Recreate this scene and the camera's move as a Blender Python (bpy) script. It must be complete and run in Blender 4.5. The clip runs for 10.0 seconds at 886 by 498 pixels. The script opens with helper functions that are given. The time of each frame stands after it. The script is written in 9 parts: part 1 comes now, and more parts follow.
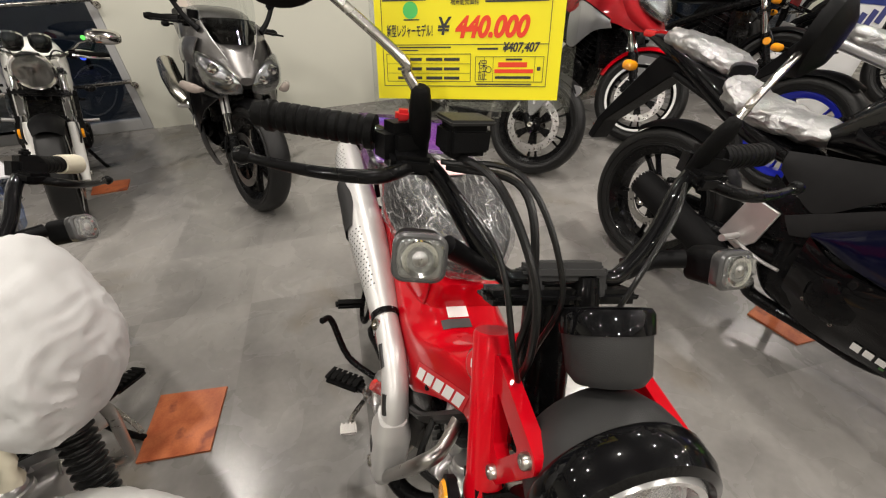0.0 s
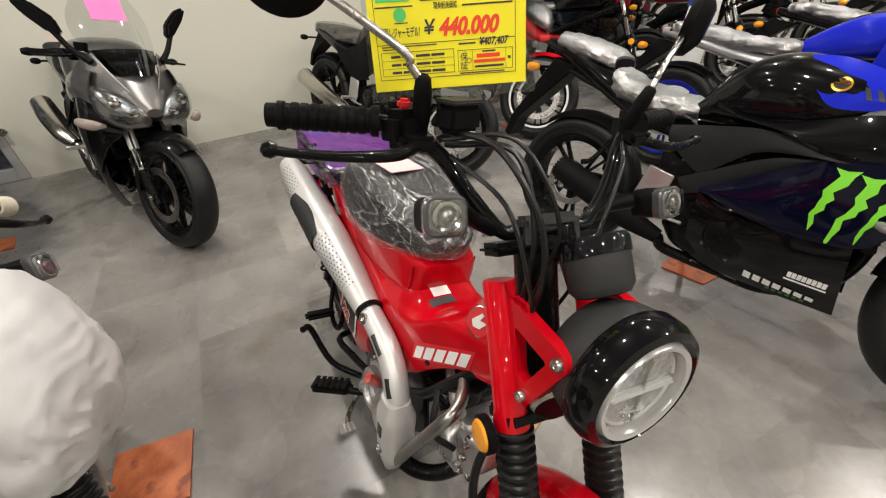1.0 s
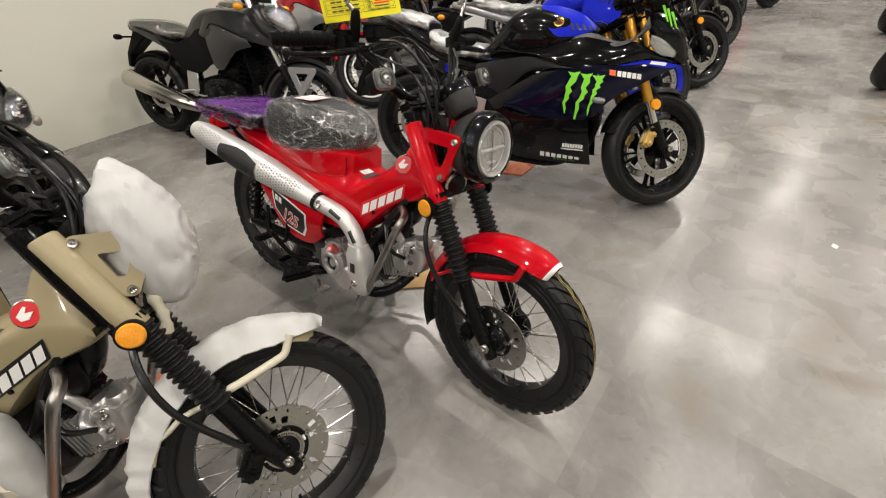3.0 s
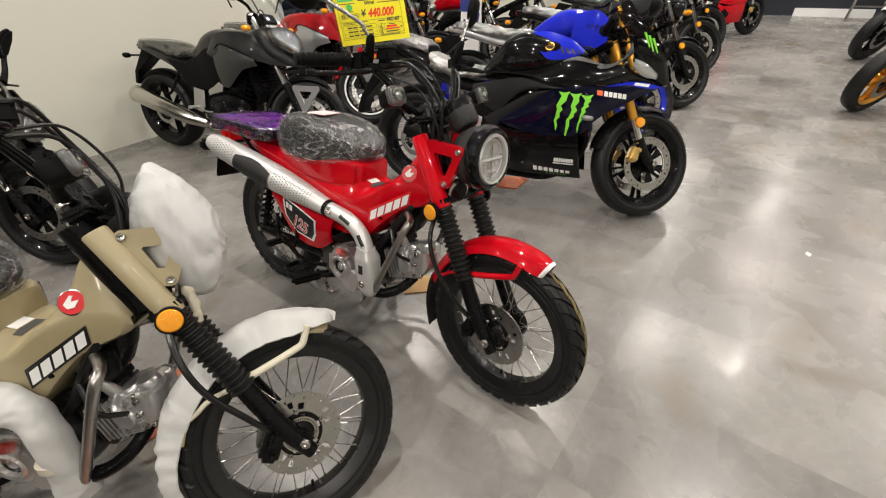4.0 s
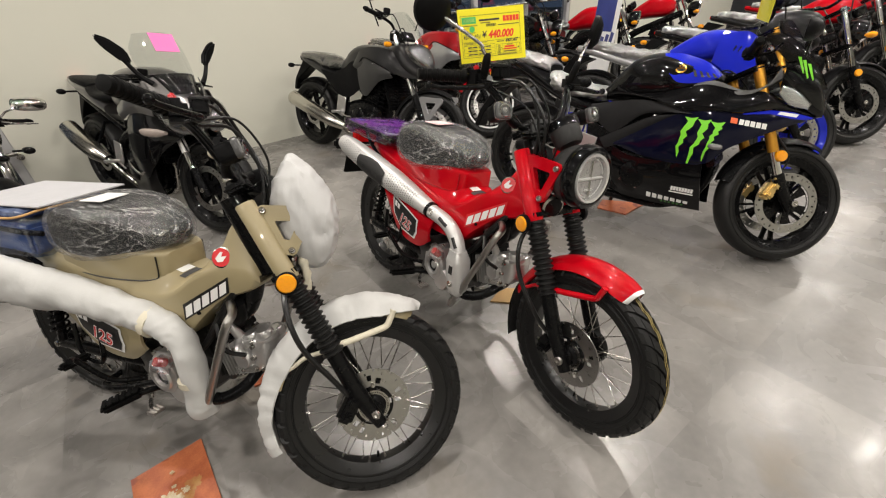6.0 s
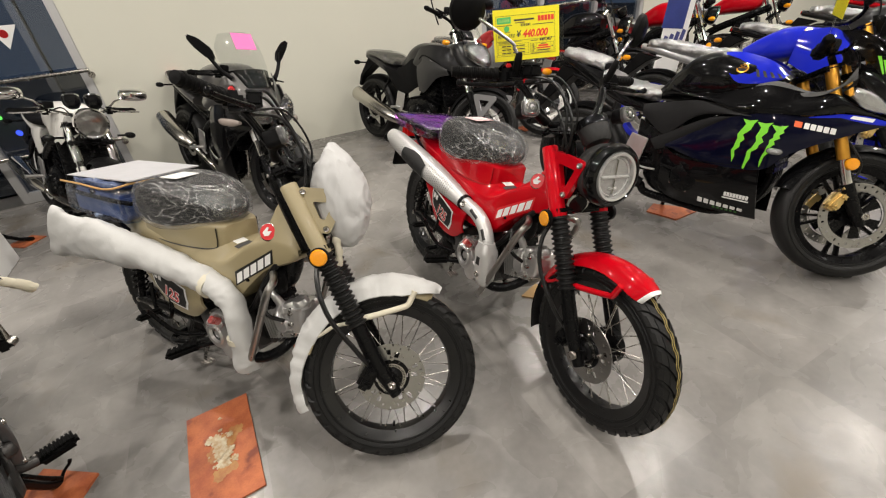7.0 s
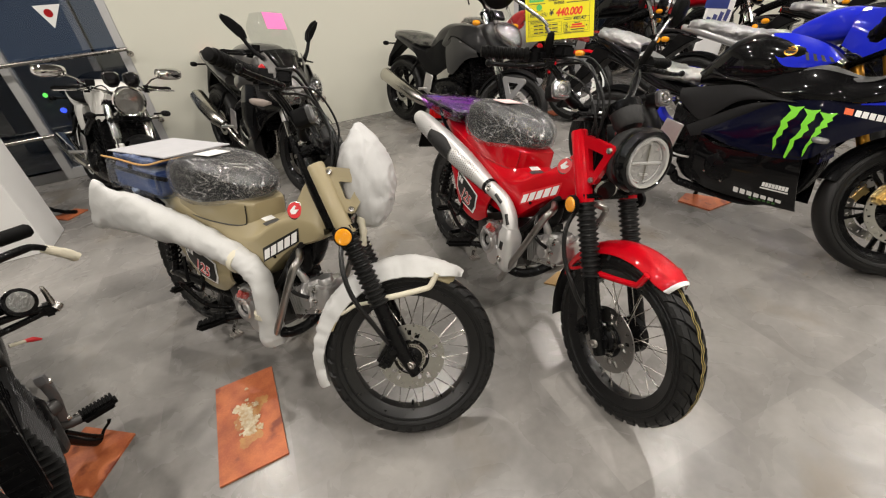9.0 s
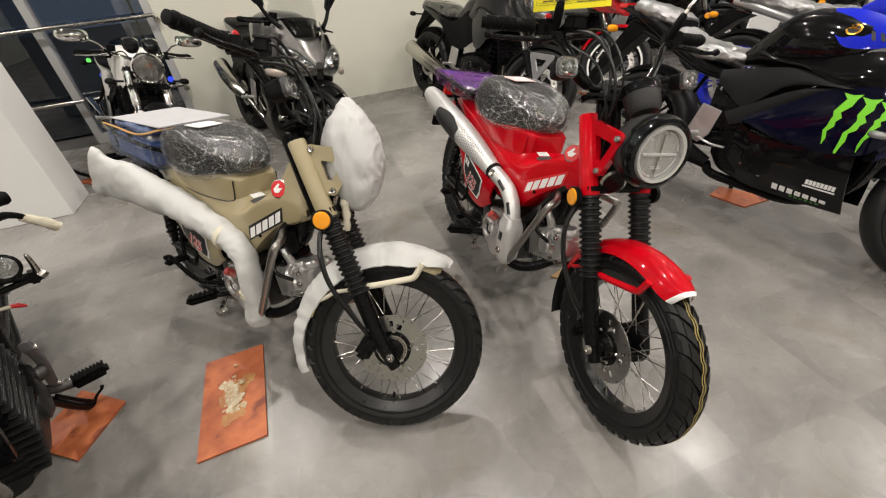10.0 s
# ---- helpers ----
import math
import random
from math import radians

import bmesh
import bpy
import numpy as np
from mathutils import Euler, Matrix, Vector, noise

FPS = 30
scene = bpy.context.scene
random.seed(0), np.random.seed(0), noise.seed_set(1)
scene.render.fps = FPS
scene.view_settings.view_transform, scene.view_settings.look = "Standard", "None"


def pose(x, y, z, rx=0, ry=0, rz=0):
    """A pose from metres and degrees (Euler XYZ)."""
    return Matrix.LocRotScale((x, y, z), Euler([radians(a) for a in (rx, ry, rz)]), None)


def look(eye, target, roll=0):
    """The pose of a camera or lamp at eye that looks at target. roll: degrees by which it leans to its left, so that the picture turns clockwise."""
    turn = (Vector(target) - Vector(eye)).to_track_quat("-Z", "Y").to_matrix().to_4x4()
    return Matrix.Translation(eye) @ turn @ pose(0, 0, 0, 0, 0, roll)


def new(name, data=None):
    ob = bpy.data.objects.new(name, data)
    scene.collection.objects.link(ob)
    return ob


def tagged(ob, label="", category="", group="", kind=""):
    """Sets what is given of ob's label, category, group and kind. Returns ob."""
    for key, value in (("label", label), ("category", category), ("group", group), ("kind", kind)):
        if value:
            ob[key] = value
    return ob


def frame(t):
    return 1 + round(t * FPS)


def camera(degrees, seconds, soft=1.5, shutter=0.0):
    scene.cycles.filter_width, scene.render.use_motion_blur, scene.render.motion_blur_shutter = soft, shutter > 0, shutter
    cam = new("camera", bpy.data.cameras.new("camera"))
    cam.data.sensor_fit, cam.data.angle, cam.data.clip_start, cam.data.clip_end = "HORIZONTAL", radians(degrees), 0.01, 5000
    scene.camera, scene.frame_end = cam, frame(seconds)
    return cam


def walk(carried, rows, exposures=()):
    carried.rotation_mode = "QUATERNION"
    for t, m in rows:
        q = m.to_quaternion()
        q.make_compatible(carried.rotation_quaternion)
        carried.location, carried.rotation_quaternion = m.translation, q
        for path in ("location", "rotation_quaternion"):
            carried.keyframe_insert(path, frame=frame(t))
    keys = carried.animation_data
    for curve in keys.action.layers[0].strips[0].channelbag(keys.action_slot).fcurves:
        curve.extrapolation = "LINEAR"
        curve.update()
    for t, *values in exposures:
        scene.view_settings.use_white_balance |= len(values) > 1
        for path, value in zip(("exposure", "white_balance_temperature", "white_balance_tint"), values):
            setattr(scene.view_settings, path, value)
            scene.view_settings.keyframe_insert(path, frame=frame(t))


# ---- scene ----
cam = camera(93.4, 10.0, 1.15)
PATH = [
    (0, (0.079, 0.296, 1.288), (-0.223, 1.857, 0.075), -3.3),
    (0.5, (0.044, 0.227, 1.298), (-0.118, 1.827, 0.108), -3.4),
    (1, (-0.035, 0.184, 1.289), (0.035, 1.803, 0.117), -4.2),
    (1.5, (-0.16, 0.056, 1.305), (0.211, 1.609, 0.1), -5.7),
    (2, (-0.263, -0.114, 1.314), (0.32, 1.34, 0.071), -6.0),
    (2.5, (-0.336, -0.274, 1.305), (0.329, 1.14, 0.057), -5.4),
    (4, (-0.483, -0.464, 1.338), (0.291, 0.966, 0.173), -3.3),
    (4.5, (-0.497, -0.468, 1.344), (0.249, 0.997, 0.205), -3.4),
    (5, (-0.503, -0.466, 1.343), (0.156, 1.058, 0.227), -3.6),
    (5.5, (-0.511, -0.488, 1.348), (0.004, 1.104, 0.252), -3.9),
    (6.8, (-0.366, -0.639, 1.357), (-0.273, 1.048, 0.286), -5.8),
    (7, (-0.366, -0.647, 1.358), (-0.305, 1.043, 0.288), -5.9),
    (7.5, (-0.372, -0.65, 1.358), (-0.355, 1.04, 0.29), -6.2),
    (8, (-0.37, -0.647, 1.357), (-0.373, 1.042, 0.285), -6.2),
    (8.5, (-0.37, -0.648, 1.359), (-0.392, 1.03, 0.271), -6.2),
    (9, (-0.366, -0.651, 1.352), (-0.423, 1.006, 0.233), -6.3),
    (9.5, (-0.349, -0.632, 1.332), (-0.465, 0.995, 0.175), -6.3),
    (10, (-0.238, -0.555, 1.316), (-0.443, 1.04, 0.127), -6.2),
]
walk(cam, [(t, look(eye, target, roll)) for t, eye, target, roll in PATH])

# ---- world, lamps, exposure ----
world = bpy.data.worlds.new("night")
scene.world = world
world.use_nodes = True
world.node_tree.nodes["Background"].inputs[0].default_value = (0.045, 0.062, 0.09, 1)
world.node_tree.nodes["Background"].inputs[1].default_value = 2.0

TURN_ROOM = math.atan2(0.384, 0.923)          # the room's long wall runs along this heading
CEILING = 3.3


def room(u, v, z=0.0):
    """A place from metres along the back wall (u), towards it (v) and up."""
    return Vector((0.923 * u - 0.384 * v, 0.384 * u + 0.923 * v, z))


def lamp(u, v, w, d, power, colour=(1.0, 0.93, 0.855)):
    data = bpy.data.lights.new("ceiling_lamp", "AREA")
    data.shape, data.size, data.size_y, data.energy, data.color = "RECTANGLE", w, d, power, colour
    data.spread = math.radians(SPREAD)
    ob = new("ceiling_lamp", data)
    ob.matrix_world = Matrix.Translation(room(u, v, CEILING - 0.09)) @ Matrix.Rotation(TURN_ROOM, 4, "Z")


SPREAD = 168                                  # recessed downlights throw no light along the ceiling
LAMPS = [(u, v) for u in (-3.7, -1.7, 0.3, 2.3, 4.5, 6.9, 9.2) for v in (2.7, 0.9, -0.9, -2.7)]
LAMPS[17], LAMPS[21] = (4.2, 0.0), (6.9, 0.5)
for u, v in LAMPS:
    lamp(u, v, 0.08, 0.08, (33 if v > 2 else 24.5) if u < 4 else 35)

# ---- materials ----
MATS = {}


def mat(name, colour, rough=0.5, metal=0.0, coat=0.0, grain=0.0, scale=40.0, bump=0.0, bscale=120.0, spec=0.5, rough_var=0.0):
    """A principled material; grain varies the colour, bump the relief, both by noise in the object's own metres."""
    if name in MATS:
        return MATS[name]
    m = bpy.data.materials.new(name)
    m.use_nodes = True
    nt = m.node_tree
    b = nt.nodes["Principled BSDF"]
    b.inputs["Base Color"].default_value = (*colour, 1)
    b.inputs["Roughness"].default_value = rough
    b.inputs["Metallic"].default_value = metal
    b.inputs["Coat Weight"].default_value = coat
    b.inputs["Coat Roughness"].default_value = 0.04
    b.inputs["Specular IOR Level"].default_value = spec
    co = nt.nodes.new("ShaderNodeTexCoord")
    if grain or rough_var:
        n = nt.nodes.new("ShaderNodeTexNoise")
        n.inputs["Scale"].default_value, n.inputs["Detail"].default_value = scale, 6
        nt.links.new(co.outputs["Object"], n.inputs["Vector"])
        if grain:
            mix = nt.nodes.new("ShaderNodeMix")
            mix.data_type = "RGBA"
            mix.inputs["A"].default_value = (*[c * (1 - grain) for c in colour], 1)
            mix.inputs["B"].default_value = (*[min(1, c * (1 + grain)) for c in colour], 1)
            nt.links.new(n.outputs["Fac"], mix.inputs["Factor"])
            nt.links.new(mix.outputs["Result"], b.inputs["Base Color"])
        if rough_var:
            r = nt.nodes.new("ShaderNodeMapRange")
            r.inputs["To Min"].default_value, r.inputs["To Max"].default_value = max(0, rough - rough_var), min(1, rough + rough_var)
            nt.links.new(n.outputs["Fac"], r.inputs["Value"])
            nt.links.new(r.outputs["Result"], b.inputs["Roughness"])
    if bump:
        n2 = nt.nodes.new("ShaderNodeTexNoise")
        n2.inputs["Scale"].default_value, n2.inputs["Detail"].default_value = bscale, 4
        nt.links.new(co.outputs["Object"], n2.inputs["Vector"])
        bp = nt.nodes.new("ShaderNodeBump")
        bp.inputs["Strength"].default_value, bp.inputs["Distance"].default_value = bump, 0.004
        nt.links.new(n2.outputs["Fac"], bp.inputs["Height"])
        nt.links.new(bp.outputs["Normal"], b.inputs["Normal"])
    MATS[name] = m
    return m


def paint(name, colour):
    return mat(name, colour, 0.32, 0.0, 0.6, 0.04, 12, rough_var=0.06, spec=0.04)


RED = mat("red_paint", (0.46, 0.0015, 0.008), 0.3, 0.0, 0.75, 0.05, 9, rough_var=0.06, spec=0.04)
DARK_RED = paint("dark_red_paint", (0.32, 0.01, 0.014))
BEIGE = mat("beige_paint", (0.305, 0.255, 0.145), 0.42, 0.0, 0.35, 0.05, 14, rough_var=0.06)
GLOSS = paint("gloss_black_paint", (0.003, 0.003, 0.0034))
NAVY = paint("navy_paint", (0.002, 0.0026, 0.013))
BLUE = paint("blue_paint", (0.012, 0.022, 0.5))
WHITE_P = paint("white_paint", (0.75, 0.74, 0.7))
YELLOW_P = paint("yellow_paint", (0.8, 0.5, 0.02))
SILVER_P = mat("silver_paint", (0.45, 0.45, 0.46), 0.3, 0.6, 0.8, 0.05, 30)
GREY_P = mat("graphite_paint", (0.15, 0.145, 0.14), 0.34, 0.75, 0.7, 0.08, 200)
DKGREY_P = mat("dark_grey_paint", (0.013, 0.013, 0.0135), 0.34, 0.0, 0.45, 0.08, 200, spec=0.18)
PLASTIC = mat("black_plastic", (0.004, 0.004, 0.0043), 0.42, spec=0.08, grain=0.15, scale=60, bump=0.12, bscale=900, rough_var=0.08)
MATT = mat("matt_black", (0.006, 0.006, 0.0063), 0.55, spec=0.06, grain=0.2, scale=30, bump=0.15, bscale=500, rough_var=0.1)
BLACKM = mat("black_metal", (0.004, 0.004, 0.0043), 0.28, 0.0, 0.2, spec=0.06, grain=0.1, scale=40, rough_var=0.08)
RUBBER = mat("tyre_rubber", (0.0095, 0.0095, 0.0094), 0.42, spec=0.24, grain=0.25, scale=25, bump=0.25, bscale=260, rough_var=0.12)
GRIP = mat("grip_rubber", (0.0045, 0.0045, 0.0045), 0.5, spec=0.07, grain=0.1, scale=60, bump=0.2, bscale=400)
CHROME = mat("chrome", (0.78, 0.77, 0.75), 0.08, 1.0, grain=0.06, scale=20, rough_var=0.05)
STEEL = mat("steel_tube", (0.45, 0.43, 0.40), 0.26, 1.0, grain=0.1, scale=30, rough_var=0.08)
DISC = mat("disc_steel", (0.40, 0.39, 0.375), 0.3, 1.0, grain=0.12, scale=50, rough_var=0.1)
ALU = mat("cast_aluminium", (0.57, 0.56, 0.55), 0.32, 0.8, grain=0.12, scale=30, bump=0.12, bscale=200, rough_var=0.1)
# darker cast metal; on the trail engines it paints in the shade between parts
CAST_DARK = mat("dark_casting", (0.07, 0.068, 0.066), 0.42, 0.7, grain=0.2, scale=30, bump=0.25, bscale=200, rough_var=0.1)
MUFF = mat("silver_heat_paint", (0.57, 0.565, 0.55), 0.38, 0.42, 0.1, 0.05, 30, rough_var=0.06)
GOLD = mat("gold_anodised", (0.72, 0.36, 0.05), 0.3, 0.85, grain=0.06, scale=40)
CAST_GREY = mat("painted_casting", (0.16, 0.16, 0.165), 0.45, 0.4, grain=0.15, scale=40, bump=0.15, bscale=200)
AMBER = mat("amber_lens", (0.8, 0.31, 0.008), 0.12, 0.0, 0.6, 0.12, 160, bump=0.5, bscale=500)
RED_LENS = mat("red_lens", (0.5, 0.01, 0.01), 0.12, 0.0, 0.6)
WHITE = mat("white_sticker", (0.78, 0.78, 0.76), 0.35)
RED_INK = mat("red_ink", (0.6, 0.015, 0.02), 0.4)
GREEN_INK = mat("green_ink", (0.22, 0.72, 0.04), 0.35, 0, 0.6)
BLACK_INK = mat("black_ink", (0.01, 0.01, 0.01), 0.4)
GREY_STEEL = mat("grey_steel_tube", (0.38, 0.365, 0.345), 0.3, 1.0, grain=0.1, scale=30, rough_var=0.08)
RIM_BLACK = mat("black_rim", (0.007, 0.007, 0.0073), 0.3, spec=0.5, grain=0.1, scale=40, rough_var=0.08)
BROWN_INK = mat("brown_line", (0.3, 0.13, 0.05), 0.7, grain=0.3, scale=60)
YELLOW_INK = mat("yellow_line", (0.36, 0.27, 0.08), 0.7, grain=0.3, scale=60)
FOAM = mat("foam_wrap", (0.50, 0.50, 0.485), 0.6, grain=0.08, scale=14, bump=0.25, bscale=60, rough_var=0.1)
TAPE = mat("masking_tape", (0.6, 0.56, 0.44), 0.65, grain=0.08, scale=30, bump=0.2)
BAG = mat("nonwoven_bag", (0.49, 0.49, 0.485), 0.7, grain=0.04, scale=10, bump=0.3, bscale=40)
SEAT = mat("seat_vinyl", (0.005, 0.005, 0.0052), 0.5, spec=0.08, grain=0.1, scale=30, bump=0.2, bscale=500)
BLUE_BOX = mat("blue_crate", (0.07, 0.12, 0.24), 0.4, grain=0.2, scale=20)
CABLE = mat("black_cable", (0.006, 0.006, 0.006), 0.3, spec=0.35)
RIM_GREY = mat("grey_lamp_rim", (0.22, 0.22, 0.22), 0.25, 0.3, 0.6)


def clear(name, tint=(1, 1, 1), gloss=0.16, rough=0.08, bump=0.0, bscale=30.0, crease=0.0, milky=0.0):
    """A thin clear sheet: it lets the light straight through and shines; where it is creased it shines and whitens in
    lines. Milky white is fold scatter and painted-in glints.
    """
    m = bpy.data.materials.new(name)
    m.use_nodes = True
    nt = m.node_tree
    nt.nodes.remove(nt.nodes["Principled BSDF"])
    tr, gl, mx = (nt.nodes.new(k) for k in ("ShaderNodeBsdfTransparent", "ShaderNodeBsdfGlossy", "ShaderNodeMixShader"))
    tr.inputs[0].default_value = (*tint, 1)
    gl.inputs["Roughness"].default_value = rough
    mx.inputs[0].default_value = gloss
    nt.links.new(tr.outputs[0], mx.inputs[1])
    # diffuse white: scatter in the folds, with lamp glints and haze painted in
    if milky:
        white, body = nt.nodes.new("ShaderNodeBsdfDiffuse"), nt.nodes.new("ShaderNodeMixShader")
        white.inputs[0].default_value = (0.72, 0.72, 0.72, 1)
        body.inputs[0].default_value = milky
        nt.links.new(gl.outputs[0], body.inputs[1])
        nt.links.new(white.outputs[0], body.inputs[2])
        nt.links.new(body.outputs[0], mx.inputs[2])
    else:
        nt.links.new(gl.outputs[0], mx.inputs[2])
    nt.links.new(mx.outputs[0], nt.nodes["Material Output"].inputs[0])
    if bump or crease:
        co = nt.nodes.new("ShaderNodeTexCoord")
        n = nt.nodes.new("ShaderNodeTexNoise")
        n.inputs["Scale"].default_value, n.inputs["Detail"].default_value, n.inputs["Distortion"].default_value = bscale, 5, 1.5
        nt.links.new(co.outputs["Object"], n.inputs["Vector"])
        bp = nt.nodes.new("ShaderNodeBump")
        bp.inputs["Strength"].default_value, bp.inputs["Distance"].default_value = bump, 0.012
        nt.links.new(n.outputs["Fac"], bp.inputs["Height"])
        nt.links.new(bp.outputs["Normal"], gl.inputs["Normal"])
        if crease:
            fold = None
            for k, fine in ((1.0, 0.024), (2.3, 0.04)):
                w = nt.nodes.new("ShaderNodeTexNoise")
                w.inputs["Scale"].default_value, w.inputs["Detail"].default_value, w.inputs["Distortion"].default_value = bscale * 0.55 * k, 2, 1.2
                pull = nt.nodes.new("ShaderNodeMapping")
                pull.inputs["Rotation"].default_value = (0.3, 0.5 + 0.4 * k, 0.6)
                pull.inputs["Scale"].default_value = (0.3, 1.1, 1.1)
                nt.links.new(co.outputs["Object"], pull.inputs["Vector"])
                nt.links.new(pull.outputs["Vector"], w.inputs["Vector"])
                ridge = nt.nodes.new("ShaderNodeMath")
                ridge.operation = "SUBTRACT"
                ridge.inputs[1].default_value = 0.5
                nt.links.new(w.outputs["Fac"], ridge.inputs[0])
                size = nt.nodes.new("ShaderNodeMath")
                size.operation = "ABSOLUTE"
                nt.links.new(ridge.outputs[0], size.inputs[0])
                band = nt.nodes.new("ShaderNodeMapRange")
                band.inputs["From Min"].default_value, band.inputs["From Max"].default_value = 0.0, fine
                band.inputs["To Min"].default_value, band.inputs["To Max"].default_value = crease / k, 0.0
                nt.links.new(size.outputs[0], band.inputs["Value"])
                if fold is None:
                    fold = band.outputs["Result"]
                else:
                    top = nt.nodes.new("ShaderNodeMath")
                    top.operation = "ADD"
                    nt.links.new(fold, top.inputs[0])
                    nt.links.new(band.outputs["Result"], top.inputs[1])
                    fold = top.outputs[0]
            total = nt.nodes.new("ShaderNodeMath")
            total.operation, total.use_clamp = "ADD", True
            total.inputs[1].default_value = gloss
            nt.links.new(fold, total.inputs[0])
            nt.links.new(total.outputs[0], mx.inputs[0])
    MATS[name] = m
    return m


FILM = clear("clear_film", (0.94, 0.94, 0.94), 0.3, 0.12, 0.5, 45)
SEAT_FILM = clear("seat_film", (0.88, 0.88, 0.89), 0.10, 0.16, 0.5, 30, 0.5, 0.45)
GREY_FILM = clear("cloudy_film", (0.72, 0.72, 0.73), 0.42, 0.34, 0.8, 24, 0.06)
PURPLE_FILM = clear("purple_film", (0.66, 0.34, 0.80), 0.16, 0.2, 0.4, 20, 0.12)
BLUE_FILM = clear("blue_film", (0.6, 0.7, 0.9), 0.18, 0.2, 0.4, 20, 0.12)
LAMP_GLASS = clear("lamp_glass", (0.97, 0.97, 0.97), 0.05, 0.03)
LENS = clear("clear_lens", (0.96, 0.97, 0.97), 0.14, 0.03)
SCREEN = clear("clear_screen", (0.94, 0.95, 0.95), 0.07, 0.03)
SMOKE = clear("smoked_screen", (0.35, 0.35, 0.36), 0.14, 0.04)
PANE = clear("window_pane", (0.55, 0.58, 0.62), 0.12, 0.02)
RIM_SILVER = mat("satin_lamp_bezel", (0.62, 0.62, 0.61), 0.22, 0.55, grain=0.03, scale=20)
REFLECTOR = mat("lamp_reflector", (0.85, 0.85, 0.84), 0.35, 0.6, bump=0.3, bscale=120)
FROST = mat("frosted_lens", (0.55, 0.55, 0.54), 0.2, 0.0, 0.4, 0.1, 90, bump=0.4, bscale=260)
SHEET = mat("foam_sheet", (0.42, 0.42, 0.435), 0.6, grain=0.1, scale=16, bump=0.4, bscale=50)
BRASS = mat("brass_caliper", (0.62, 0.45, 0.18), 0.32, 0.7, grain=0.08, scale=40)
FIN = mat("satin_black_cast", (0.02, 0.02, 0.02), 0.4, spec=0.3, grain=0.2, scale=30, bump=0.2, bscale=300)
MATT_GREY = mat("matt_grey", (0.05, 0.05, 0.05), 0.55, grain=0.1, scale=30)
DARK_MATT = mat("dark_matt_panel", (0.016, 0.016, 0.0165), 0.5, spec=0.08, grain=0.15, scale=40, bump=0.1, bscale=600)
SIGNAL_CLEAR = mat("clear_signal_lens", (0.2, 0.2, 0.195), 0.2, 0.5, 0.4, bump=0.9, bscale=170)
SIGNAL_RIM = mat("signal_rim", (0.07, 0.07, 0.07), 0.25, 0.2, 0.4)
LAMP_MID = mat("lamp_bowl", (0.55, 0.55, 0.55), 0.14, 0.7, bump=1.0, bscale=70)
BOOT = mat("rubber_boot", (0.007, 0.007, 0.007), 0.33, spec=0.4, rough_var=0.06)
POD = mat("satin_grey_plastic", (0.026, 0.026, 0.026), 0.5, spec=0.3, grain=0.12, scale=50, bump=0.12, bscale=700)
SHIELD = mat("shield_grey", (0.022, 0.022, 0.022), 0.5, spec=0.2, grain=0.1, scale=40)
LAMP_DARK = mat("lamp_inside", (0.22, 0.22, 0.22), 0.2, 0.9, bump=0.4, bscale=90)
SATIN = mat("satin_steel", (0.55, 0.53, 0.48), 0.22, 1.0, grain=0.08, scale=30, rough_var=0.05)


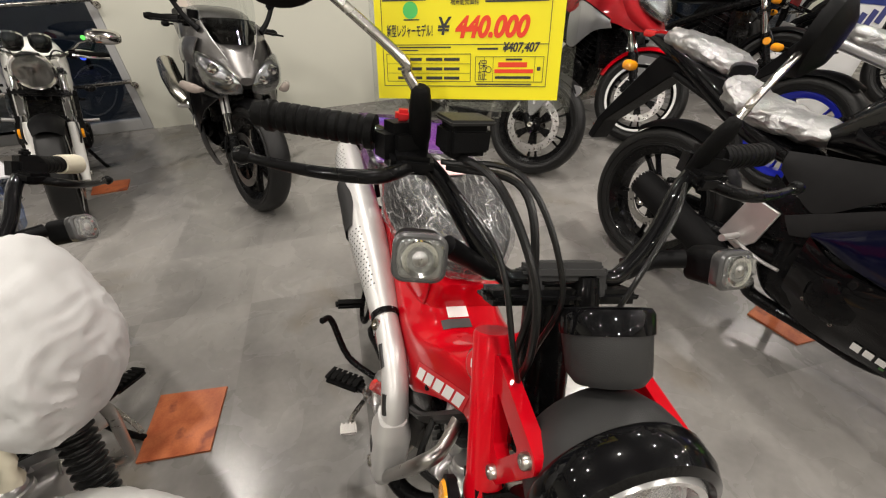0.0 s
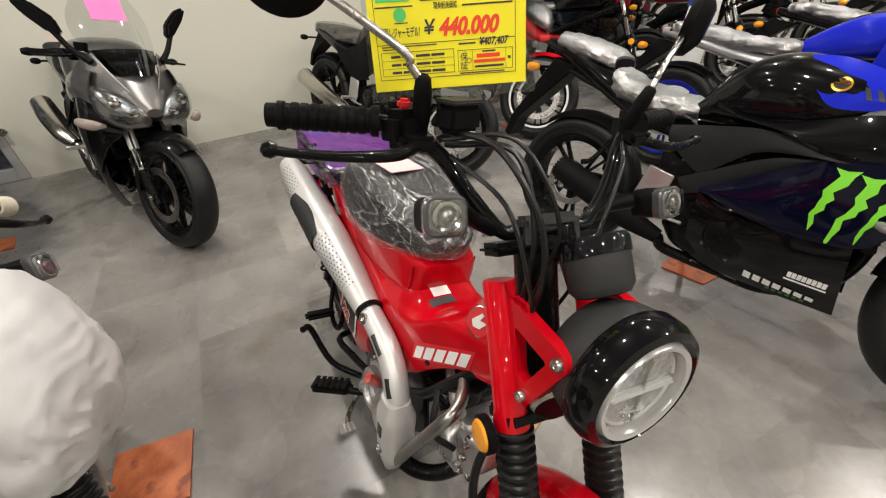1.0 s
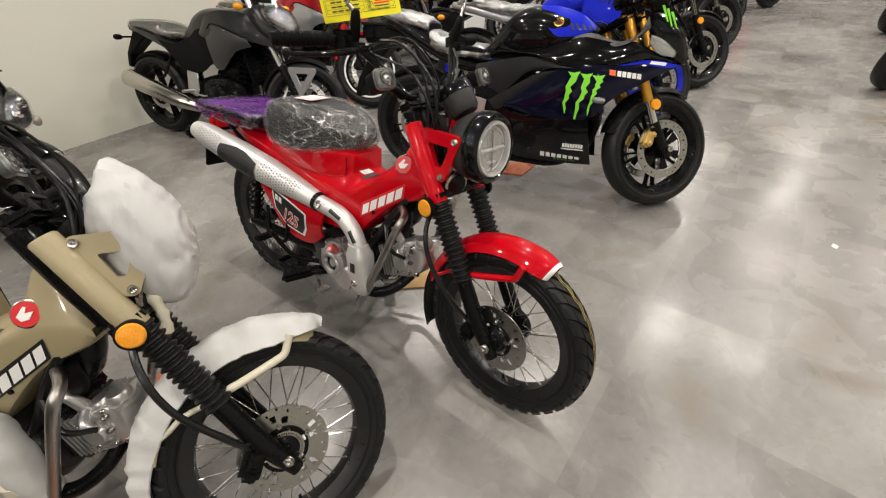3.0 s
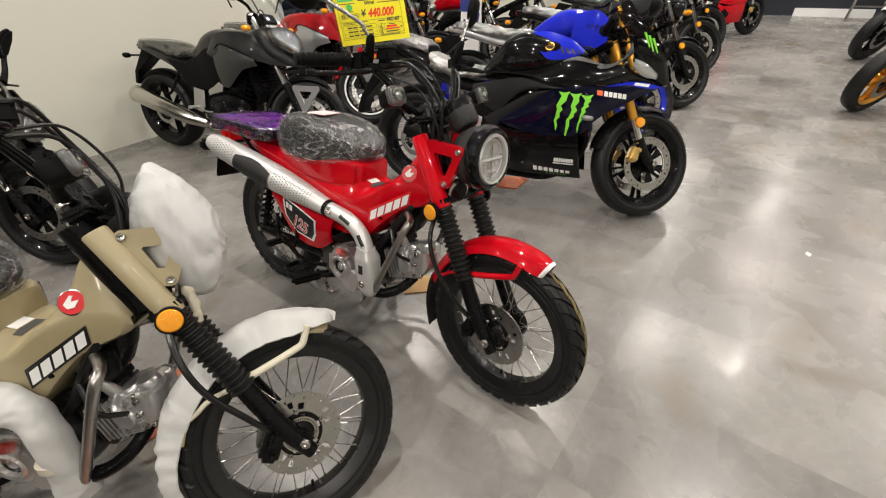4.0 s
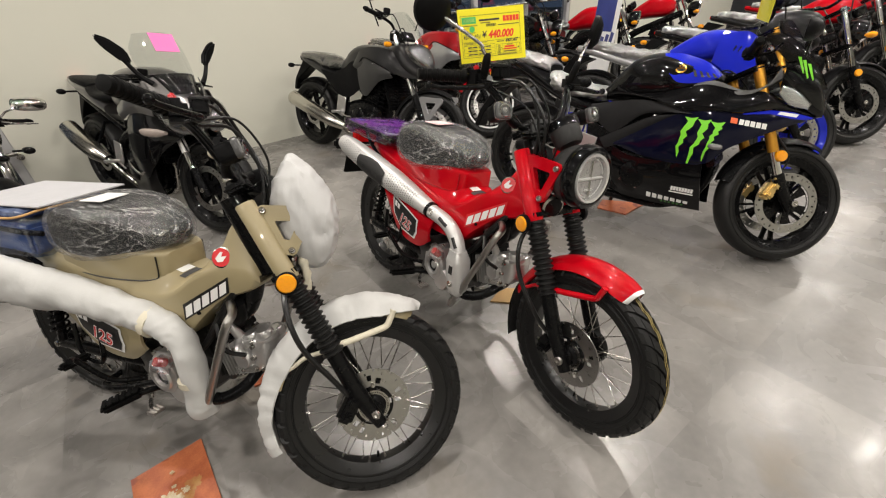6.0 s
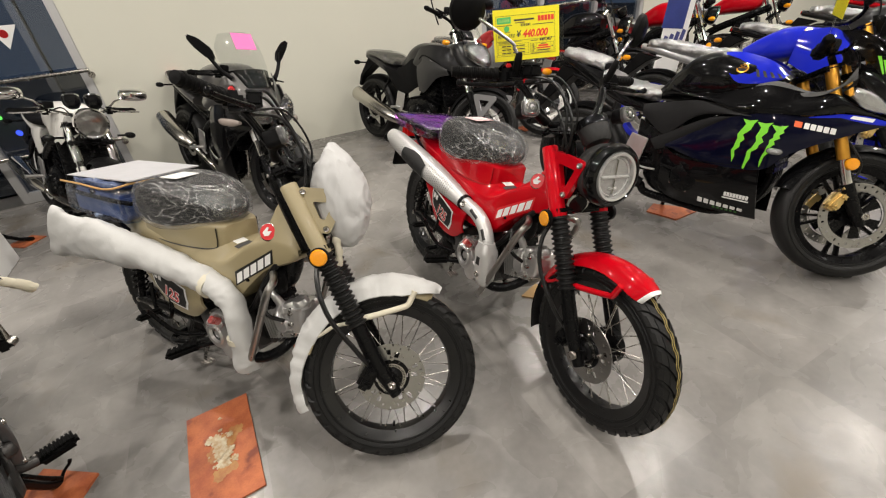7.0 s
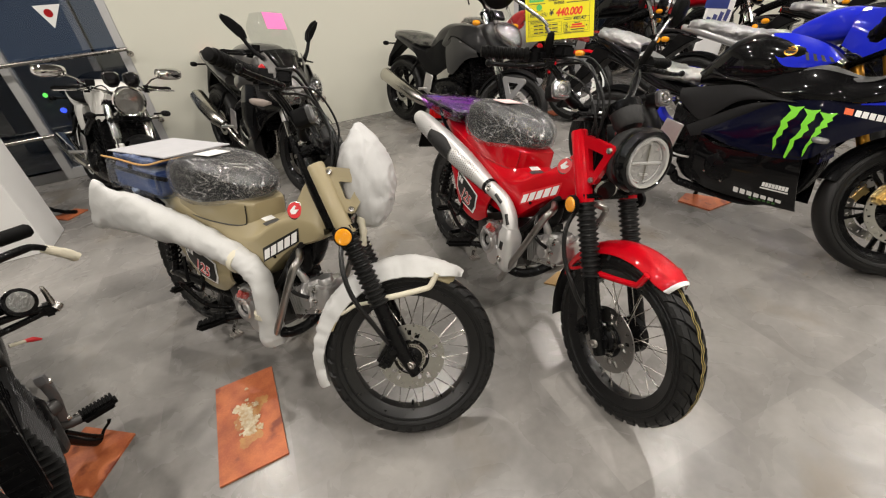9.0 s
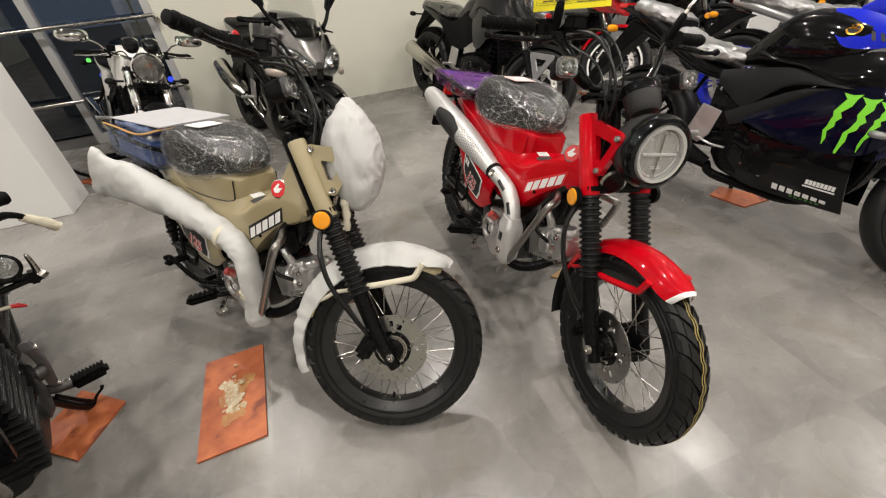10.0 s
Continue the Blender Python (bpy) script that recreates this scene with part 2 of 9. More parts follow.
def blotched(name, dark, light, scale, rough, spots=None, coat=0.0):
    """Two tones mixed by noise at two scales, with an optional third tone in sharp patches."""
    m = bpy.data.materials.new(name)
    m.use_nodes = True
    nt = m.node_tree
    b = nt.nodes["Principled BSDF"]
    co = nt.nodes.new("ShaderNodeTexCoord")
    big, fine = nt.nodes.new("ShaderNodeTexNoise"), nt.nodes.new("ShaderNodeTexNoise")
    for n, s in ((big, scale), (fine, scale * 9)):
        n.inputs["Scale"].default_value, n.inputs["Detail"].default_value = s, 8
        nt.links.new(co.outputs["Object"], n.inputs["Vector"])
    add = nt.nodes.new("ShaderNodeMath")
    add.operation = "MULTIPLY_ADD"
    add.inputs[1].default_value = 0.35
    nt.links.new(fine.outputs["Fac"], add.inputs[0])
    nt.links.new(big.outputs["Fac"], add.inputs[2])
    ramp = nt.nodes.new("ShaderNodeValToRGB")
    ramp.color_ramp.elements[0].position, ramp.color_ramp.elements[1].position = 0.5, 0.86
    ramp.color_ramp.elements[0].color, ramp.color_ramp.elements[1].color = (*dark, 1), (*light, 1)
    nt.links.new(add.outputs[0], ramp.inputs[0])
    out = ramp.outputs[0]
    if spots:
        n3 = nt.nodes.new("ShaderNodeTexNoise")
        n3.inputs["Scale"].default_value, n3.inputs["Detail"].default_value = scale * 0.7, 5
        nt.links.new(co.outputs["Object"], n3.inputs["Vector"])
        r3 = nt.nodes.new("ShaderNodeValToRGB")
        r3.color_ramp.elements[0].position, r3.color_ramp.elements[1].position = 0.6, 0.68
        mx = nt.nodes.new("ShaderNodeMix")
        mx.data_type = "RGBA"
        mx.inputs["B"].default_value = (*spots, 1)
        nt.links.new(n3.outputs["Fac"], r3.inputs[0])
        nt.links.new(r3.outputs[0], mx.inputs["Factor"])
        nt.links.new(out, mx.inputs["A"])
        out = mx.outputs["Result"]
    nt.links.new(out, b.inputs["Base Color"])
    rr = nt.nodes.new("ShaderNodeMapRange")
    rr.inputs["From Min"].default_value, rr.inputs["From Max"].default_value = 0.4, 0.9
    rr.inputs["To Min"].default_value, rr.inputs["To Max"].default_value = rough - 0.06, rough + 0.08
    nt.links.new(add.outputs[0], rr.inputs["Value"])
    nt.links.new(rr.outputs["Result"], b.inputs["Roughness"])
    bp = nt.nodes.new("ShaderNodeBump")
    bp.inputs["Strength"].default_value, bp.inputs["Distance"].default_value = 0.06, 0.003
    nt.links.new(fine.outputs["Fac"], bp.inputs["Height"])
    nt.links.new(bp.outputs["Normal"], b.inputs["Normal"])
    b.inputs["Coat Weight"].default_value = coat
    MATS[name] = m
    return m




def vinyl(name, joined):
    """Stone-look vinyl tiles: mottled greys at three scales, each tile of its own tone, with scuffs and a worn gloss."""
    m = bpy.data.materials.new(name)
    m.use_nodes = True
    nt = m.node_tree
    b = nt.nodes["Principled BSDF"]
    geo = nt.nodes.new("ShaderNodeNewGeometry")
    if joined:
        rnd = geo.outputs["Random Per Island"]
    else:
        rnd = nt.nodes.new("ShaderNodeObjectInfo").outputs["Random"]

    def math_node(op, a, c):
        n = nt.nodes.new("ShaderNodeMath")
        n.operation = op
        for k, v in enumerate((a, c)):
            if isinstance(v, (int, float)):
                n.inputs[k].default_value = v
            else:
                nt.links.new(v, n.inputs[k])
        return n.outputs[0]

    off = nt.nodes.new("ShaderNodeCombineXYZ")
    nt.links.new(math_node("MULTIPLY", rnd, 90.0), off.inputs[2])
    add = nt.nodes.new("ShaderNodeVectorMath")
    nt.links.new(geo.outputs["Position"], add.inputs[0])
    nt.links.new(off.outputs[0], add.inputs[1])

    def cloud(scale, detail, vector, warp=0.0):
        n = nt.nodes.new("ShaderNodeTexNoise")
        n.inputs["Scale"].default_value, n.inputs["Detail"].default_value, n.inputs["Distortion"].default_value = scale, detail, warp
        nt.links.new(vector, n.inputs["Vector"])
        return n.outputs["Fac"]

    tile_big, tile_fine = cloud(2.6, 8, add.outputs[0], 0.6), cloud(38, 6, add.outputs[0])
    dirt = cloud(1.1, 6, geo.outputs["Position"], 0.8)
    v = math_node("ADD", math_node("MULTIPLY", tile_big, 0.32), math_node("MULTIPLY", tile_fine, 0.13))
    v = math_node("ADD", v, math_node("MULTIPLY", dirt, 0.40))
    v = math_node("ADD", v, math_node("MULTIPLY", rnd, 0.12))
    ramp = nt.nodes.new("ShaderNodeValToRGB")
    e = ramp.color_ramp.elements
    e[0].position, e[0].color = 0.30, (0.10, 0.096, 0.090, 1)
    e[1].position, e[1].color = 0.62, (0.295, 0.281, 0.263, 1)
    nt.links.new(v, ramp.inputs[0])
    stain = nt.nodes.new("ShaderNodeValToRGB")
    stain.color_ramp.elements[0].position, stain.color_ramp.elements[1].position = 0.59, 0.74
    nt.links.new(cloud(2.3, 9, geo.outputs["Position"], 0.4), stain.inputs[0])
    mx = nt.nodes.new("ShaderNodeMix")
    mx.data_type = "RGBA"
    nt.links.new(math_node("MULTIPLY", stain.outputs[0], 0.75), mx.inputs["Factor"])
    nt.links.new(ramp.outputs[0], mx.inputs["A"])
    mx.inputs["B"].default_value = (0.16, 0.135, 0.10, 1)
    nt.links.new(mx.outputs["Result"], b.inputs["Base Color"])
    rr = nt.nodes.new("ShaderNodeMapRange")
    rr.inputs["From Min"].default_value, rr.inputs["From Max"].default_value = 0.3, 0.7
    rr.inputs["To Min"].default_value, rr.inputs["To Max"].default_value = 0.20, 0.34
    nt.links.new(cloud(5.0, 8, geo.outputs["Position"], 1.0), rr.inputs["Value"])
    nt.links.new(rr.outputs["Result"], b.inputs["Roughness"])
    bp = nt.nodes.new("ShaderNodeBump")
    bp.inputs["Strength"].default_value, bp.inputs["Distance"].default_value = 0.12, 0.002
    nt.links.new(cloud(60, 4, geo.outputs["Position"]), bp.inputs["Height"])
    nt.links.new(bp.outputs["Normal"], b.inputs["Normal"])
    MATS[name] = m
    return m


FLOOR = vinyl("vinyl_tile", False)
FLOOR_REST = vinyl("vinyl_tile_rest", True)
SCREED = mat("floor_joint", (0.17, 0.163, 0.153), 0.7, grain=0.1, scale=20)
WALL = mat("cream_wall", (0.63, 0.625, 0.54), 0.75, grain=0.02, scale=3, bump=0.06, bscale=300)
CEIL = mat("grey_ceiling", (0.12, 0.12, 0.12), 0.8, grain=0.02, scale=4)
BOARD = blotched("orange_board", (0.37, 0.086, 0.03), (0.56, 0.17, 0.062), 17, 0.5, (0.25, 0.06, 0.03))
PALE = blotched("glue_stain", (0.46, 0.30, 0.15), (0.68, 0.62, 0.46), 60, 0.7)
GLUE = blotched("glue_film", (0.42, 0.15, 0.05), (0.50, 0.27, 0.09), 40, 0.45)
ALU_FRAME = mat("aluminium_frame", (0.5, 0.5, 0.5), 0.5, 0.3, grain=0.05, scale=20)
DARK = mat("dark_panel", (0.02, 0.022, 0.03), 0.3, grain=0.2, scale=3)
PANEL_W = mat("white_panel", (0.78, 0.78, 0.77), 0.45, grain=0.02, scale=5)
VIOLET = blotched("violet_card", (0.10, 0.03, 0.22), (0.40, 0.16, 0.42), 7, 0.2, (0.10, 0.14, 0.55))
BLUE_CARD = blotched("blue_packing", (0.015, 0.03, 0.10), (0.17, 0.21, 0.32), 9, 0.2, (0.03, 0.08, 0.28))

# ---- tools for shapes ----
from mathutils.bvhtree import BVHTree

FORM = [Matrix()]                 # the turn that the next parts are given (a steered front end)


def steps(a, b, n, endpoint=True):
    return np.linspace(a, b, n, endpoint=endpoint).tolist()


def part(name, bm, material, parent, label="", sharp=38):
    """Links a bmesh as one mesh object under a thing or a part."""
    bm.transform(FORM[-1])
    bmesh.ops.recalc_face_normals(bm, faces=bm.faces)
    me = bpy.data.meshes.new(name)
    for f in bm.faces:
        f.smooth = True
    bm.to_mesh(me)
    bm.free()
    me.set_sharp_from_angle(angle=radians(sharp))
    me.materials.append(material)
    ob = new(name, me)
    ob.parent = parent
    if label:
        ob["label"] = label
    return ob


def thing(name, m, label, category, group="", kind=""):
    """An Empty at the base of a thing."""
    ob = new(name)
    ob.empty_display_size = 0.1
    ob.matrix_world = m
    return tagged(ob, label, category, group, kind)


def solid(name, bm, material, label="", category="", group="", kind="", m=None, sharp=38):
    """A thing of one mesh."""
    ob = part(name, bm, material, None, "", sharp)
    if m is not None:
        ob.matrix_world = m
    return tagged(ob, label, category, group, kind)


def curve(pts, n=6):
    """A smooth line through the points (Catmull-Rom)."""
    pts = [Vector(p) for p in pts]
    if len(pts) < 3:
        return pts
    ext = [2 * pts[0] - pts[1], *pts, 2 * pts[-1] - pts[-2]]
    out = []
    for i in range(1, len(ext) - 2):
        a, b, c, d = ext[i - 1:i + 3]
        for k in range(n):
            t = k / n
            out.append(0.5 * ((2 * b) + (c - a) * t + (2 * a - 5 * b + 4 * c - d) * t * t + (3 * b - a - 3 * c + d) * t ** 3))
    return out + [pts[-1]]


def tube(pts, r, seg=10, n=5, bm=None, closed=False):
    """A round tube along a smooth line; r is one radius or one for each given point."""
    bm = bm or bmesh.new()
    line = curve(pts, n) if n > 1 else [Vector(p) for p in pts]
    radii = [r] * len(line) if not isinstance(r, (list, tuple)) else np.interp(np.linspace(0, len(pts) - 1, len(line)), range(len(pts)), r).tolist()
    t0 = (line[1] - line[0]).normalized()
    up = Vector((0, 0, 1)) if abs(t0.z) < 0.9 else Vector((1, 0, 0))
    side = t0.cross(up).normalized()
    rings = []
    for i, p in enumerate(line):
        t = (line[min(i + 1, len(line) - 1)] - line[max(i - 1, 0)]).normalized()
        side = (side - t * side.dot(t)).normalized()
        other = t.cross(side)
        rings.append([bm.verts.new(p + radii[i] * (math.cos(a) * side + math.sin(a) * other)) for a in np.linspace(0, 2 * math.pi, seg, endpoint=False)])
    skin(bm, rings)
    return bm


def skin(bm, rings, caps=True, closed_ring=True):
    seg = len(rings[0])
    for a, b in zip(rings, rings[1:]):
        for i in range(seg if closed_ring else seg - 1):
            j = (i + 1) % seg
            bm.faces.new((a[i], a[j], b[j], b[i]))
    if caps and closed_ring:
        bm.faces.new(list(reversed(rings[0])))
        bm.faces.new(rings[-1])


def lathe(prof, c=(0, 0, 0), axis=(0, 1, 0), seg=40, bm=None, closed=False):
    """Turns a profile of (radius, place along the axis) round the axis through c."""
    bm = bm or bmesh.new()
    q = Vector((0, 0, 1)).rotation_difference(Vector(axis))
    c = Vector(c)
    rings = []
    for r, h in prof:
        rings.append([bm.verts.new(c + q @ Vector((max(r, 1e-4) * math.cos(a), max(r, 1e-4) * math.sin(a), h))) for a in np.linspace(0, 2 * math.pi, seg, endpoint=False)])
    if closed:
        skin(bm, rings + [rings[0]], caps=False)
    else:
        skin(bm, rings)
    return bm


def hull(stations, seg=24, n=3, bm=None):
    """A body along x through superellipse sections: (x, low z, high z, half width, power[, middle y])."""
    bm = bm or bmesh.new()
    st = np.array([[*s, *([2.5, 0.0][len(s) - 4:] if len(s) < 6 else [])] for s in stations], float)
    fine = np.linspace(0, len(st) - 1, (len(st) - 1) * n + 1)
    cols = []
    for k in range(6):
        pts = [Vector((0, 0, v)) for v in st[:, k]]
        cols.append([p.z for p in curve(pts, n)] if len(pts) > 2 else list(np.interp(fine, range(len(st)), st[:, k])))
    rings = []
    for x, lo, hi, hy, p, yc in zip(*cols):
        ring = []
        for a in np.linspace(0, 2 * math.pi, seg, endpoint=False):
            ca, sa = math.cos(a), math.sin(a)
            y = math.copysign(abs(ca) ** (2 / p), ca) * max(hy, 1e-3)
            z = math.copysign(abs(sa) ** (2 / p), sa) * max((hi - lo) / 2, 1e-3)
            ring.append(bm.verts.new((x, yc + y, (hi + lo) / 2 + z)))
        rings.append(ring)
    skin(bm, rings)
    return bm


def panel(top, bot, ytop, ybot, bulge=0.0, n=18, m=6, thick=0.006, side=1, bm=None):
    """A curved sheet between two lines of (x, z), at the half widths ytop and ybot (numbers or lists), bulging between them."""
    bm = bm or bmesh.new()

    def line(pts, k):
        pts = curve([(*p, 0) for p in pts], 8)
        s = np.r_[0, np.cumsum([(b - a).length for a, b in zip(pts, pts[1:])])]
        t = np.linspace(0, s[-1], k)
        return np.interp(t, s, [p.x for p in pts]), np.interp(t, s, [p.y for p in pts])

    tx, tz = line(top, n)
    bx, bz = line(bot, n)
    spread = lambda y: np.interp(np.linspace(0, 1, n), np.linspace(0, 1, len(y)), y) if isinstance(y, (list, tuple)) else np.full(n, y)
    ty, by = spread(ytop), spread(ybot)
    grids = []
    for off in (0.0, thick):
        rows = []
        for v in np.linspace(0, 1, m):
            b = bulge * 4 * v * (1 - v)
            rows.append([bm.verts.new((tx[i] * (1 - v) + bx[i] * v, side * (ty[i] * (1 - v) + by[i] * v + b - off), tz[i] * (1 - v) + bz[i] * v)) for i in range(n)])
        grids.append(rows)
    o, q = grids
    for g in grids:
        for a, b in zip(g, g[1:]):
            for i in range(n - 1):
                bm.faces.new((a[i], a[i + 1], b[i + 1], b[i]))
    for i in range(n - 1):
        bm.faces.new((o[0][i], o[0][i + 1], q[0][i + 1], q[0][i]))
        bm.faces.new((o[-1][i], o[-1][i + 1], q[-1][i + 1], q[-1][i]))
    for k in range(m - 1):
        bm.faces.new((o[k][0], o[k + 1][0], q[k + 1][0], q[k][0]))
        bm.faces.new((o[k][-1], o[k + 1][-1], q[k + 1][-1], q[k][-1]))
    return bm


def plate(outline, y0, y1, bevel=0.003, holes=(), bm=None, seg=1):
    """A flat piece: an outline in (x, z), from y0 to y1, with softened edges."""
    own = bmesh.new()
    a = [own.verts.new((x, y0, z)) for x, z in outline]
    f = own.faces.new(a)
    ex = bmesh.ops.extrude_face_region(own, geom=[f])
    bmesh.ops.translate(own, verts=[v for v in ex["geom"] if isinstance(v, bmesh.types.BMVert)], vec=(0, y1 - y0, 0))
    if bevel:
        bmesh.ops.bevel(own, geom=list(own.edges), offset=bevel, segments=seg, affect="EDGES", clamp_overlap=True)
    return merge(bm, own)


def merge(bm, own):
    if bm is None:
        return own
    me = bpy.data.meshes.new("tmp")
    own.to_mesh(me)
    own.free()
    bm.from_mesh(me)
    bpy.data.meshes.remove(me)
    return bm


def box(c, size, bevel=0.004, m=None, seg=2, bm=None):
    own = bmesh.new()
    bmesh.ops.create_cube(own, size=1.0, matrix=Matrix.Diagonal((*size, 1)))
    if bevel:
        bmesh.ops.bevel(own, geom=list(own.edges), offset=bevel, segments=seg, affect="EDGES", clamp_overlap=True)
    own.transform(Matrix.Translation(c) @ (m or Matrix()))
    return merge(bm, own)


def turn(rx=0, ry=0, rz=0):
    return Euler([radians(a) for a in (rx, ry, rz)]).to_matrix().to_4x4()


def rod(a, b, r, seg=10, bm=None):
    return tube([a, b], r, seg, 1, bm)


def both(fn):
    """Runs fn for the two sides of a bike, y to the left (+1) and to the right (-1)."""
    for s in (1, -1):
        fn(s)


def crumple(bm, amount, scale, seed=0.0):
    """Uneven folds: moves every vertex along its normal by noise."""
    bm.normal_update()
    for v in bm.verts:
        v.co += v.normal * amount * (noise.noise(v.co * scale + Vector((seed, seed, 0))) + 0.5 * noise.noise(v.co * scale * 2.7 + Vector((seed, 7, 3))))
    return bm


def creases(bm, amount, scale, seed=0.0):
    """Sharp pulled folds in thin film: ridges where noise crosses nought."""
    bm.normal_update()
    for v in bm.verts:
        p = v.co * scale + Vector((seed, seed, 0))
        q = p + 1.4 * Vector((noise.noise(p * 0.7), noise.noise(p * 0.7 + Vector((5, 1, 2))), noise.noise(p * 0.7 + Vector((1, 8, 3)))))
        v.co += v.normal * amount * (1.1 - 1.7 * abs(noise.noise(q)) - 0.8 * abs(noise.noise(q * 2.3)) + 0.35 * noise.noise(p * 0.4))
    return bm


def surface(bm):
    return BVHTree.FromBMesh(bm)


def decal(tree, quads, side, lift=0.0015, k=4):
    """Thin patches laid on a surface from the side: quads of four (x, z) corners."""
    bm = bmesh.new()
    for q in quads:
        a, b, c, d = (Vector((*p, 0)) for p in q)
        rows = []
        for i in range(k + 1):
            row = []
            for j in range(k + 1):
                s, t = i / k, j / k
                p = a.lerp(b, s).lerp(d.lerp(c, s), t)
                hit = tree.ray_cast(Vector((p.x, side * 0.9, p.y)), Vector((0, -side, 0)))[0]
                row.append(bm.verts.new((p.x, (hit.y if hit else 0) + side * lift, p.y)))
            rows.append(row)
        for r0, r1 in zip(rows, rows[1:]):
            for j in range(k):
                bm.faces.new((r0[j], r0[j + 1], r1[j + 1], r1[j]))
    bmesh.ops.remove_doubles(bm, verts=bm.verts, dist=0.0004)
    return bm


def decals(name, tree, quads, side, material, parent, lift=0.004, k=2):
    """The same, each patch a part of its own."""
    for q in quads:
        part(name, decal(tree, [q], side, lift, k), material, parent)


def bike_pose(x, y, heading, lean):
    """A bike's base: its front axle stands over (x, y); heading in degrees from +x, lean to its left."""
    return Matrix.Translation((x, y, 0)) @ turn(0, 0, heading) @ turn(-lean, 0, 0)

# ---- the room ----
def slab(name, u0, u1, v0, v1, z0, z1, material, label, category, kind="structure", bevel=0.0):
    m = Matrix.Translation(room(0, 0)) @ Matrix.Rotation(TURN_ROOM, 4, "Z")
    return solid(name, box(((u0 + u1) / 2, (v0 + v1) / 2, (z0 + z1) / 2), (u1 - u0, v1 - v0, z1 - z0), bevel), material, label, category, "", kind, m)


WALL_V, FAR_U = 4.375, 10.6
floor = slab("floor", -6, FAR_U, -4.5, WALL_V + 0.15, -0.1, -0.003, SCREED, "grey marbled vinyl showroom floor, slightly glossy", "floor")
# the ceiling is out of view, kept dark so that glossy blacks reflect little
slab("ceiling", -6, FAR_U, -4.5, WALL_V, CEILING, CEILING + 0.1, CEIL, "dark grey showroom ceiling, out of view", "ceiling")
slab("wall_north", -1.52, 2.45, WALL_V, WALL_V + 0.15, 0.0, CEILING, WALL, "cream painted showroom wall", "wall")
slab("wall_north_top", -6, -1.52, WALL_V, WALL_V + 0.15, 2.6, CEILING, WALL, "cream painted wall above the window", "wall")
slab("wall_north_end", 5.2, FAR_U, WALL_V, WALL_V + 0.15, 0.0, CEILING, WALL, "cream painted showroom wall", "wall")
slab("wall_north_lintel", 2.45, 5.2, WALL_V, WALL_V + 0.15, 2.6, CEILING, WALL, "cream painted wall above the window", "wall")
# two unseen walls, added to close the room and bounce the lamps' light
slab("wall_west", -6.15, -6, -4.5, WALL_V + 0.15, 0, CEILING, WALL, "cream painted showroom wall", "wall")
slab("wall_south", -6.15, FAR_U + 0.15, -4.65, -4.5, 0, CEILING, WALL, "cream painted showroom wall", "wall")
slab("wall_east", FAR_U, FAR_U + 0.15, -4.5, WALL_V + 0.15, 0, CEILING, DARK, "dark wall at the far end of the showroom", "wall")

# ---- wheels and small bike parts ----
def hole_disc(c, r0, r1, y, th=0.004, seg=96, keep=None, bm=None):
    """A flat ring with real holes: a fine polar grid from which keep(ring, step) leaves faces out."""
    bm = bm or bmesh.new()
    c = Vector(c)
    radii = np.linspace(r0, r1, 7)
    sheets = []
    for off in (-th / 2, th / 2):
        sheets.append([[bm.verts.new(c + Vector((r * math.cos(a), y + off, r * math.sin(a)))) for a in np.linspace(0, 2 * math.pi, seg, endpoint=False)] for r in radii])
    for k in range(6):
        for i in range(seg):
            if keep and not keep(k, i):
                continue
            j = (i + 1) % seg
            for s in sheets:
                bm.faces.new((s[k][i], s[k][j], s[k + 1][j], s[k + 1][i]))
    for k in (0, 6):
        for i in range(seg):
            j = (i + 1) % seg
            bm.faces.new((sheets[0][k][i], sheets[0][k][j], sheets[1][k][j], sheets[1][k][i]))
    return bm


